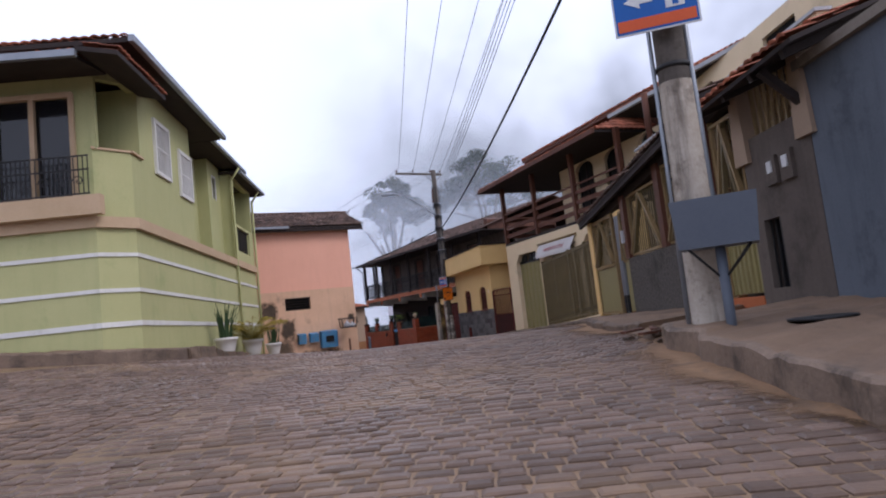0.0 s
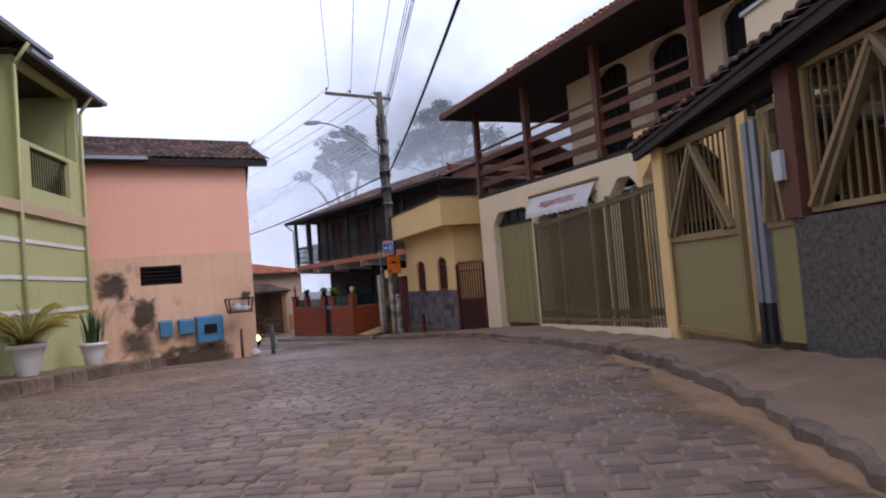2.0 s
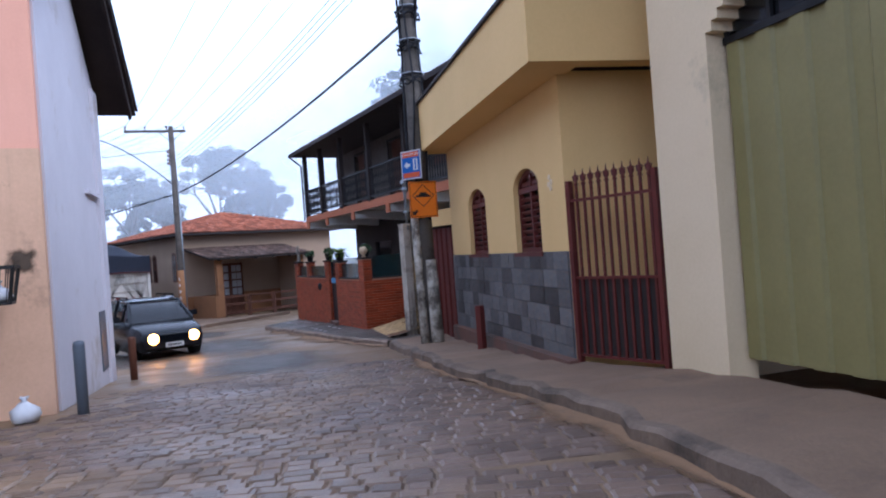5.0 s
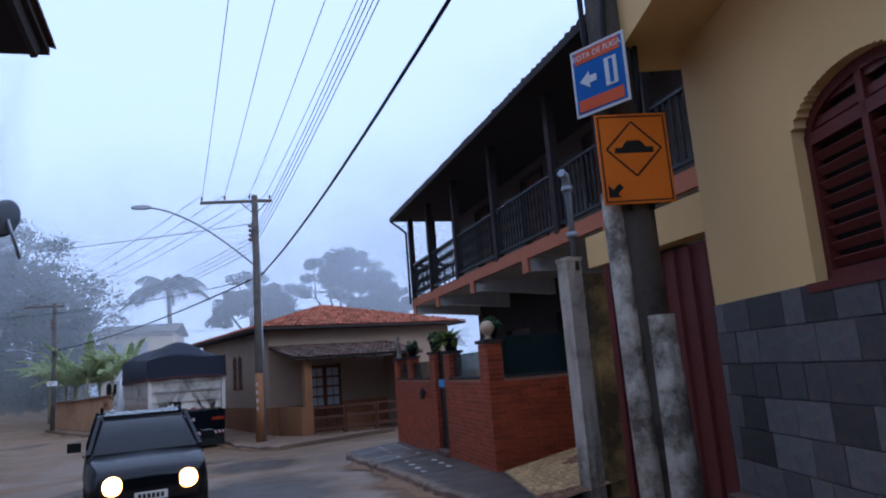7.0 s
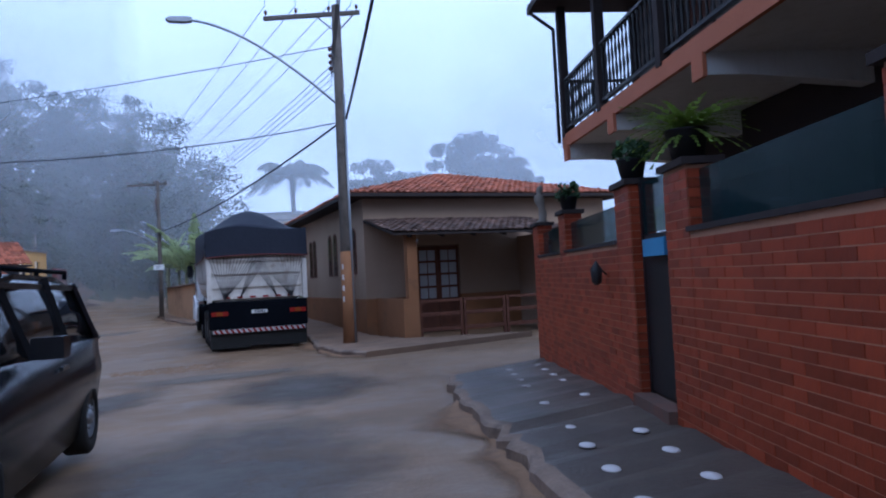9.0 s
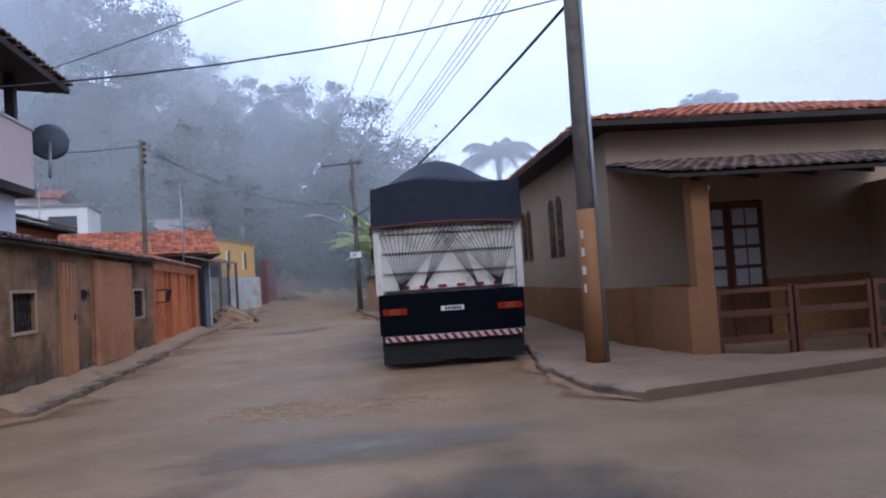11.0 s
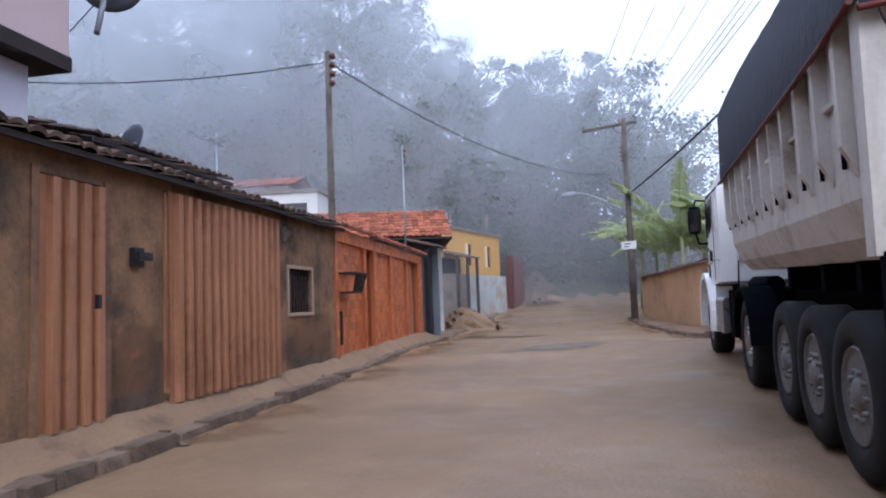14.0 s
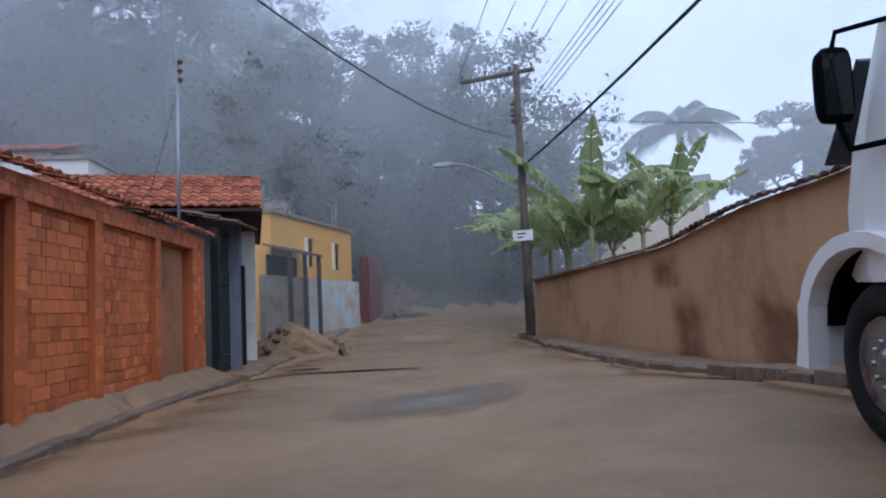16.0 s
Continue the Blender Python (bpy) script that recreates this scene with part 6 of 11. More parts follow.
def mosaic():
    """Irregular pale and brown stones laid over the driveway."""
    rnd = random.Random(17)
    bm = B()
    pts = [(19.3, 32.4), (20.1, 35.25), (24.3, 34.6), (24.0, 31.6)]
    nu, nv = 62, 42
    g = {}
    for i in range(nu + 1):
        for j in range(nv + 1):
            u, v = (i + rnd.uniform(-0.36, 0.36)) / nu, (j + 0.5 * (i % 2) + rnd.uniform(-0.36, 0.36)) / nv
            u, v = min(0.995, max(0.005, u)), min(0.99, max(0.01, v))
            x = (pts[0][0] * (1 - u) + pts[3][0] * u) * (1 - v) + (pts[1][0] * (1 - u) + pts[2][0] * u) * v
            y = (pts[0][1] * (1 - u) + pts[3][1] * u) * (1 - v) + (pts[1][1] * (1 - u) + pts[2][1] * u) * v
            g[i, j] = Vector((x, y, road_z(x, y) + 0.14 + 0.85 * u))
    for i in range(nu):
        for j in range(nv):
            q = [g[i, j], g[i + 1, j], g[i + 1, j + 1], g[i, j + 1]]
            c = sum(q, Vector()) / 4
            k = rnd.uniform(0.78, 0.88)
            up = Vector((0, 0, 0.008 + rnd.uniform(0, 0.006)))
            lo = [bm.verts.new(c + (p - c) * k) for p in q]
            hi = [bm.verts.new(c + (p - c) * k * 0.94 + up) for p in q]
            f = [bm.faces.new(hi)] + [bm.faces.new((lo[e], lo[(e + 1) % 4], hi[(e + 1) % 4], hi[e])) for e in range(4)]
            if math.sin(c.x * 2.1 + 1.3 * math.sin(c.y * 1.7)) + 0.5 * math.sin(c.y * 4.1) > 0.75:
                for w in f:
                    w.material_index = 1
    pale = mat("pale_mosaic_stone", (0.62, 0.40, 0.18), (0.44, 0.28, 0.13), 0.75, 20, 2.5, 0.3, island=True, rnd=0.3)
    brown = mat("brown_mosaic_stone", (0.27, 0.13, 0.07), (0.18, 0.09, 0.05), 0.75, 20, 2.5, 0.3, island=True, rnd=0.3)
    solid("mosaic_stones", bm, [pale, brown], "crazy paving of pale and brown stones", "paving", kind="stuff")


mosaic()
b = B()
box(b, -0.09, 0.09, -0.09, 0.09, -0.6, 2.2)
box(b, -0.1, 0.1, -0.1, 0.1, 2.2, 2.24)
b2 = B()
polytube(b2, [(0.04, -0.06, 2.1), (0.04, -0.06, 3.0), (0.02, -0.08, 3.12), (-0.06, -0.12, 3.14)], 0.045, 8)
for z in (2.45, 2.95):
    tube(b2, (0.04, -0.06, z), (0.04, -0.06, z + 0.06), 0.06, n=10)
solid("service_pipe", b2, M_STEEL, "grey service pipe with a bent head on the gate pillar", "pipe", (19.86, 32.42, 0), 0.12)
solid("driveway_pillar", b, M_POLE, "square grey concrete gate pillar", "pillar", (19.86, 32.42, 0), 0.12)
b = B()
wall(b, 0.16, 4.2, -0.1, 0.1, -0.6, 2.05)
solid("side_wall", b, M_OCHRE, "ochre wall blackened by damp", "wall", (19.86, 32.42, 0), -0.12, kind="structure")

# ---- left side: green house ----
G_AT, G_YAW = (2.11, 15.8, 0), yaw_of((0.472, 0.882))


def wall_stain(h, x0, x1, z0, z1, y, seed, material):
    """A ragged stain on a wall along x."""
    rnd = random.Random(seed)
    bm = B()
    fade = bm.verts.layers.float.new("fade")
    n = 10
    g = []
    for i in range(n + 1):
        row = []
        for j in range(n + 1):
            u, v = i / n, j / n
            e = min(u, 1 - u, 1 - v) * 2
            if z0 > -0.4:
                e = min(e, v * 2)
            p = bm.verts.new((x0 + (x1 - x0) * u, y, z0 + (z1 - z0) * v))
            p[fade] = min(1.0, e * 1.25) * rnd.uniform(0.75, 1.0)
            row.append(p)
        g.append(row)
    for i in range(n):
        for j in range(n):
            bm.faces.new((g[i][j], g[i + 1][j], g[i + 1][j + 1], g[i][j + 1]))
    return part("stain", bm, material, h, "dark damp stain")


def green_house():
    """Local x runs along the side street wall, y into the house; outer face y = 0."""
    h = thing("green_house", "light green two-storey house with white bands and a wrought iron balcony", "house", G_AT, G_YAW)
    ln = 13.5
    flip = Matrix.Scale(-1, 4, (0, 1, 0))
    b = B()
    holes = [(0.6, 1.15, 5.7, 7.3), (2.15, 3.2, 5.62, 6.95), (4.05, 5.1, 5.42, 6.65), (10.3, 13.25, 5.6, 7.25), (10.7, 12.75, 4.6, 5.5)]
    wall(b, 0.6, 5.2, 0, 0.22, -0.5, 7.75, holes)
    wall(b, 5.2, 10.1, 0, 0.22, -0.5, 4.2)
    wall(b, 5.2, 8.45, 0.75, 0.95, 4.2, 7.75)
    wall(b, 8.45, 10.1, 0.36, 0.56, 4.2, 7.75, [(8.95, 9.45, 6.3, 7.1)])
    wall(b, 10.1, ln, 0, 0.22, -0.5, 7.5, holes)
    wall_across(b, 0.6, 9.0, 0.0, 0.22, -0.5, 7.6, [(1.0, 2.6, 4.65, 6.9)])
    wall_across(b, 0.22, 9.0, ln - 0.22, ln, -0.5, 7.5)
    box(b, 0.22, ln - 0.22, 8.8, 9.0, -0.5, 7.5)
    wall_across(b, 0.22, 0.95, 4.98, 5.2, 4.2, 7.75)
    wall_across(b, 0.56, 0.95, 8.45, 8.65, 4.2, 7.75)
    wall_across(b, 0.22, 0.56, 10.1, 10.3, 4.2, 7.5)
    # the cut corner, open above the sill
    for z0, z1 in ((-0.5, 5.7), (7.3, 7.6)):
        slab(b, [(0.6, 0.0, z1), (0.6, 0.22, z1), (0.22, 0.6, z1), (0.0, 0.6, z1)], z1 - z0)
    part("wall", b, M_GREEN, h)
    for z, hh, d, m, nm, lb in ((4.08, 0.24, 0.10, M_LEDGE, "ledge", "ochre ledge band"), (3.38, 0.085, 0.03, M_WHITE, "band", "white painted band"), (2.6, 0.085, 0.03, M_WHITE, "band", "white painted band"), (1.87, 0.11, 0.03, M_WHITE, "band", "white painted band")):
        b = B()
        e, zt = 0.6 - 0.41 * d, z + hh / 2
        box(b, e, ln + 0.001, -d, -0.001, z - hh / 2, zt)
        box(b, -d, -0.001, e, 9.0, z - hh / 2, zt)
        slab(b, [(e, -d, zt), (0.6, -0.001, zt), (-0.001, 0.6, zt), (-d, e, zt)], hh)
        part(nm, b, m, h, lb)
    b = B()
    box(b, -0.35, -0.12, 0.35, 6.0, 4.2, 4.62)
    part("balcony_slab", b, M_LEDGE, h, "ochre stone balcony ledge")
    window_side(h)
    # open corner behind the cut corner of the wall
    b = B()
    box(b, 0.22, 1.35, 1.25, 1.35, 5.2, 7.4)
    box(b, 1.15, 1.25, 0.22, 1.25, 5.2, 7.4)
    box(b, 0.22, 1.15, 0.62, 1.25, 5.5, 5.6)
    box(b, 0.0, 0.12, 0.5, 0.62, 5.7, 7.3)
    part("niche", b, M_GREEN, h, "shaded open corner with a slim post")
    b = B()
    slab(b, [(0.55, -0.06, 5.74), (1.22, -0.06, 5.74), (1.22, 0.22, 5.74), (0.55, 0.22, 5.74)], 0.05)
    slab(b, [(0.6, -0.06, 5.74), (0.6, 0.2, 5.74), (0.2, 0.6, 5.74), (-0.06, 0.6, 5.74)], 0.05)
    part("niche_sill", b, M_LEDGE, h)
    # recessed loggia at the far end
    b = B()
    box(b, 10.3, 13.28, 1.6, 1.8, 4.2, 7.4)
    box(b, 10.32, 13.28, 0.22, 1.6, 4.3, 4.4)
    part("loggia_wall", b, M_GREEN, h)
    b = B()
    beam(b, (10.7, 0.1, 5.47), (12.75, 0.1, 5.47), 0.05)
    lr = part("loggia_rail", b, M_IRON, h)
    b = B()
    beam(b, (0, 0, 0), (0, 0, 0.85), 0.02)
    bar = mesh_of("rail_bar", b, M_IRON)
    for k in range(17):
        piece("rail_bar", bar, lr, Matrix.Translation((10.76 + 0.12 * k, 0.1, 4.61)))
    # front balcony door with iron rail
    b = B()
    for y in (0.97, 2.63, 1.8):
        beam(b, (-0.02, y, 4.65), (-0.02, y, 6.95), 0.1, 0.12)
    beam(b, (-0.02, 0.95, 6.93), (-0.02, 2.65, 6.93), 0.1, 0.12)
    d = part("balcony_door", b, M_LEDGE, h, "pale framed glazed balcony door")
    for y0, y1 in ((1.03, 1.74), (1.86, 2.57)):
        b = B()
        box(b, 0.06, 0.08, y0, y1, 4.66, 6.87)
        part("pane", b, M_GLASS, d)
    b = B()
    for z in (4.68, 5.5, 5.2):
        beam(b, (-0.22, 0.6, z), (-0.22, 2.7, z), 0.03)
    rl = part("balcony_rail", b, M_IRON, h, "wrought iron rail with scrolls")
    for k in range(22):
        b = B()
        y = 0.62 + 0.098 * k
        beam(b, (-0.22, y, 4.66), (-0.22, y, 5.5), 0.018)
        part("rail_bar", b, M_IRON, rl)
    for k in range(6):
        b = B()
        c = Vector((-0.235, 0.82 + 0.35 * k, 4.95))
        for j in range(10):
            a0, a1 = j * 0.75, (j + 1) * 0.75
            r0, r1 = 0.13 - 0.011 * j, 0.13 - 0.011 * (j + 1)
            beam(b, c + Vector((0, r0 * math.cos(a0), r0 * math.sin(a0))), c + Vector((0, r1 * math.cos(a1), r1 * math.sin(a1))), 0.018)
        part("scroll", b, M_IRON, rl)
    # roofs, stepping down along the street
    b = B()
    tiles(b, (-0.9, -0.65, 7.75), (6.5, -0.65, 7.7), (3.0, 4.5, 9.3), (6.5, 4.5, 9.3))
    tiles(b, (-0.9, 9.5, 7.75), (-0.9, -0.65, 7.75), (3.0, 4.6, 9.3), (3.0, 4.5, 9.3))
    part("roof_tiles", b, M_TILE, h, "red clay tiles")
    b = B()
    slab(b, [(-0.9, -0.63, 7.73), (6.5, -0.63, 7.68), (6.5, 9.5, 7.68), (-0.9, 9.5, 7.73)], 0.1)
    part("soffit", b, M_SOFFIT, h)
    b = B()
    tiles(b, (6.3, -0.3, 7.68), (11.2, -0.3, 7.68), (6.3, 4.5, 9.1), (11.2, 4.5, 9.1))
    tiles(b, (10.0, -0.35, 7.46), (14.4, -0.35, 7.42), (10.0, 4.5, 8.7), (12.6, 4.5, 8.7))
    part("low_roof_tiles", b, M_TILE_OLD, h)
    b = B()
    slab(b, [(3.0, 4.5, 9.32), (6.5, 4.5, 9.32), (6.5, 9.5, 7.72), (-0.9, 9.5, 7.76)], 0.07)
    slab(b, [(6.52, 4.5, 9.12), (11.2, 4.5, 9.12), (11.2, 9.5, 7.7), (6.52, 9.5, 7.7)], 0.07)
    slab(b, [(11.22, 4.5, 8.72), (12.6, 4.5, 8.72), (14.4, 9.5, 7.44), (11.22, 9.5, 7.44)], 0.07)
    slab(b, [(12.6, 4.5, 8.72), (14.4, -0.35, 7.42), (14.4, 9.5, 7.44)], 0.07)
    part("back_roof", b, M_TILE_OLD, h)
    b = B()
    slab(b, [(6.52, -0.28, 7.66), (11.2, -0.28, 7.66), (11.2, 9.0, 7.66), (6.52, 9.0, 7.66)], 0.09)
    slab(b, [(10.0, -0.33, 7.44), (14.4, -0.33, 7.4), (14.4, 9.0, 7.4), (10.0, 9.0, 7.44)], 0.08)
    part("low_soffit", b, M_SOFFIT, h)
    b = B()
    slab(b, [(-1.5, 0.2, 7.2), (-0.01, 0.2, 7.42), (-0.01, 6.0, 7.42), (-1.5, 6.0, 7.2)], 0.1)
    slab(b, [(-1.5, -0.62, 7.2), (1.3, -0.62, 7.2), (1.3, 0.0, 7.36), (-1.5, 0.2, 7.36)], 0.1)
    part("door_canopy", b, M_SOFFIT, h)
    b = B()
    tiles(b, (-1.5, 6.0, 7.24), (-1.5, 0.2, 7.24), (0.0, 6.0, 7.46), (0.0, 0.2, 7.46))
    tiles(b, (-1.5, -0.65, 7.24), (1.35, -0.65, 7.24), (-1.5, 0.2, 7.46), (1.35, 0.0, 7.42))
    part("canopy_tiles", b, M_TILE, h)
    b = B()
    box(b, -1.0, 6.6, -0.78, -0.66, 7.6, 7.74)
    box(b, 6.62, 11.2, -0.41, -0.3, 7.58, 7.68)
    box(b, 10.0, 14.4, -0.46, -0.35, 7.34, 7.44)
    box(b, -1.64, -1.52, 0.15, 6.05, 7.1, 7.24)
    part("gutter", b, M_STEEL, h, "grey metal gutter")
    for x, zt in ((10.0, 7.55), (13.42, 7.35)):
        b = B()
        tube(b, (x, -0.4, zt), (x, -0.08, zt - 0.45), 0.045, n=8)
        tube(b, (x, -0.08, zt - 0.45), (x, -0.08, 0.6), 0.045, n=8)
        part("downpipe", b, M_GREEN, h)


def window_side(h):
    for x0, x1, z0, z1 in ((2.15, 3.2, 5.62, 6.95), (4.05, 5.1, 5.42, 6.65)):
        b = B()
        for x in (x0, x1):
            beam(b, (x, -0.02, z0 - 0.05), (x, -0.02, z1 + 0.05), 0.1, 0.08)
        for z in (z0, z1):
            beam(b, (x0, -0.02, z), (x1, -0.02, z), 0.08, 0.1)
        w = part("window", b, M_WHITE, h, "white framed window with upright bars")
        b = B()
        box(b, x0 + 0.04, x1 - 0.04, 0.1, 0.11, z0, z1)
        part("pane", b, M_GLASS, w)
        for k in range(7):
            b = B()
            x = x0 + (x1 - x0) * (k + 1) / 8
            beam(b, (x, -0.03, z0), (x, -0.03, z1), 0.028)
            part("window_bar", b, M_WHITE, w)
        b = B()
        beam(b, (x0, -0.03, (z0 + z1) / 2), (x1, -0.03, (z0 + z1) / 2), 0.03)
        part("cross_bar", b, M_WHITE, w)
    b = B()
    for x in (8.97, 9.43):
        beam(b, (x, 0.37, 6.28), (x, 0.37, 7.12), 0.05)
    beam(b, (8.95, 0.37, 7.1), (9.45, 0.37, 7.1), 0.05)
    w = part("window", b, M_WHITE, h, "narrow white framed window")
    b = B()
    box(b, 8.97, 9.43, 0.44, 0.45, 6.3, 7.1)
    part("pane", b, M_GLASS, w)


green_house()


# ---- left side: pink house ----
P_AT, P_YAW = (8.7, 28.9, 0), yaw_of((4.45, -0.33))


def pink_house():
    """Local x runs along the street front, y into the house."""
    h = thing("pink_house", "pink two-storey house with stained lower plaster and an old tiled roof", "house", P_AT, P_YAW)
    b = B()
    wall(b, -4.0, 4.46, 0, 0.25, 3.2, 6.0)
    part("upper_wall", b, M_PINK, h, "smooth pink painted upper wall")
    b = B()
    wall(b, -4.0, 4.46, -0.012, 0.25, -0.6, 3.2, [(1.28, 2.4, 2.36, 2.9)])
    part("lower_wall", b, M_PINK_OLD, h, "patched and stained lower plaster")
    for k, (x0, x1, z0, z1, mm) in enumerate(((-0.2, 1.3, 1.7, 3.1, M_MOULD), (-3.5, 0.6, -0.5, 1.9, M_MOULD), (0.7, 1.9, 0.7, 2.4, M_MOULD), (-0.6, 4.5, -0.6, 0.6, M_MOULD), (0.4, 1.8, 0.1, 1.5, M_RAIN), (3.9, 4.5, 1.6, 2.1, M_MOULD), (0.9, 4.5, -0.6, 0.9, M_MOULD))):
        wall_stain(h, x0, x1, z0, z1, -0.0165 - 0.0008 * k, 20 + k, mm)
    b = B()
    box(b, 1.28, 2.4, 0.14, 0.16, 2.36, 2.9)
    w = part("window", b, M_DARK, h, "low dark slatted window")
    for k in range(5):
        b = B()
        box(b, 1.28, 2.4, 0.02, 0.13, 2.4 + 0.11 * k, 2.42 + 0.11 * k, Matrix.Rotation(0.0, 4, "X"))
        part("slat", b, M_SOFFIT, w)
    # the whitewashed side towards the street bend
    b = B()
    a = math.atan2(4.3, 0.85) - P_YAW
    m = Matrix.Translation((4.46, 0.0, 0)) @ Matrix.Rotation(a, 4, "Z")
    prism(b, [(0.26, -0.6), (4.4, -0.6), (4.4, 4.95), (1.95, 6.7), (0.26, 6.0)], 0.0, 0.25, m)
    sw = part("side_wall", b, M_LILAC, h, "whitewashed side wall")
    b = B()
    box(b, 3.95, 4.43, -0.05, 0.27, -0.6, 4.9, m)
    box(b, 2.9, 3.9, -0.07, 0.0, 2.95, 3.02, m)
    part("corner_pilaster", b, M_LILAC, sw)
    b = B()
    box(b, 3.35, 3.9, -0.02, -0.001, 0.0, 1.0, m)
    part("blue_door", b, M_BOXGREY, sw, "faded blue board")
    b = B()
    box(b, -4.0, 4.6, 4.4, 4.6, -0.6, 4.9)
    prism(b, [(0.25, -0.6), (4.4, -0.6), (4.4, 4.9), (1.9, 6.7), (0.25, 6.0)], -4.0, -3.8, SWAP)
    part("back_wall", b, M_LILAC, h)
    b = B()
    e, r = 5.98, 6.95
    tiles(b, (-4.5, -0.42, e), (5.1, -0.42, e), (-4.5, 1.9, r), (5.1, 1.9, r), wave=0.055)
    tiles(b, (5.75, 5.1, 4.75), (-4.5, 5.1, 4.75), (5.2, 1.9, r), (-4.5, 1.9, r), wave=0.055)
    for k in range(48):
        x = -4.5 + 0.2 * k
        tube(b, (x, 1.9, r + 0.02), (x + 0.24, 1.9, r + 0.035), 0.09, 0.075, n=8)
    part("roof_tiles", b, M_TILE_OLD, h, "blackened old clay tiles")
    b = B()
    slab(b, [(-4.5, -0.4, e - 0.02), (5.05, -0.4, e - 0.02), (5.2, 1.9, r - 0.03), (-4.5, 1.9, r - 0.03)], 0.06)
    slab(b, [(-4.5, 1.9, r - 0.03), (5.2, 1.9, r - 0.03), (5.7, 5.08, 4.73), (-4.5, 5.08, 4.73)], 0.06)
    box(b, -4.5, 5.05, -0.38, -0.3, e - 0.2, e - 0.08)
    for k in range(12):
        beam(b, (-4.2 + 0.82 * k, -0.38, e - 0.1), (-4.2 + 0.82 * k, 0.3, e + 0.17), 0.07, 0.1)
    beam(b, (4.95, -0.35, e - 0.1), (5.12, 1.9, r - 0.12), 0.06, 0.18)
    beam(b, (5.12, 1.9, r - 0.12), (5.6, 5.0, 4.65), 0.06, 0.18)
    part("rafter_frame", b, M_SOFFIT, h)
    b = B()
    prism(b, [(5.0, r - 0.05), (5.25, r + 0.02), (5.38, r + 0.2), (5.3, r + 0.03), (5.1, r - 0.12)], 1.8, 1.95)
    part("finial", b, M_TILE_OLD, h, "upturned ridge end")
    b = B()
    box(b, -4.0, 1.6, -0.5, -0.4, e - 0.08, e + 0.02)
    part("gutter", b, M_STEEL, h, "short pale metal gutter")


pink_house()


def tile_cap_pillar():
    h = thing("gate_post", "whitewashed gate post with a small tiled cap", "pillar", (13.0, 30.6, 0), 0.2)
    b = B()
    box(b, -0.2, 0.2, -0.3, 0.3, -0.2, 2.0)
    part("shaft", b, M_LILAC, h)
    b = B()
    prism(b, [(-0.34, 2.0), (0.34, 2.0), (0.3, 2.1), (0.0, 2.28), (-0.3, 2.1)], -0.45, 0.45)
    part("cap", b, M_TILE_OLD, h)


# ---- left side: stucco wall and gates ----
L_AT, L_YAW = (9.38, 49.35, 0), yaw_of((-0.337, 0.9416))


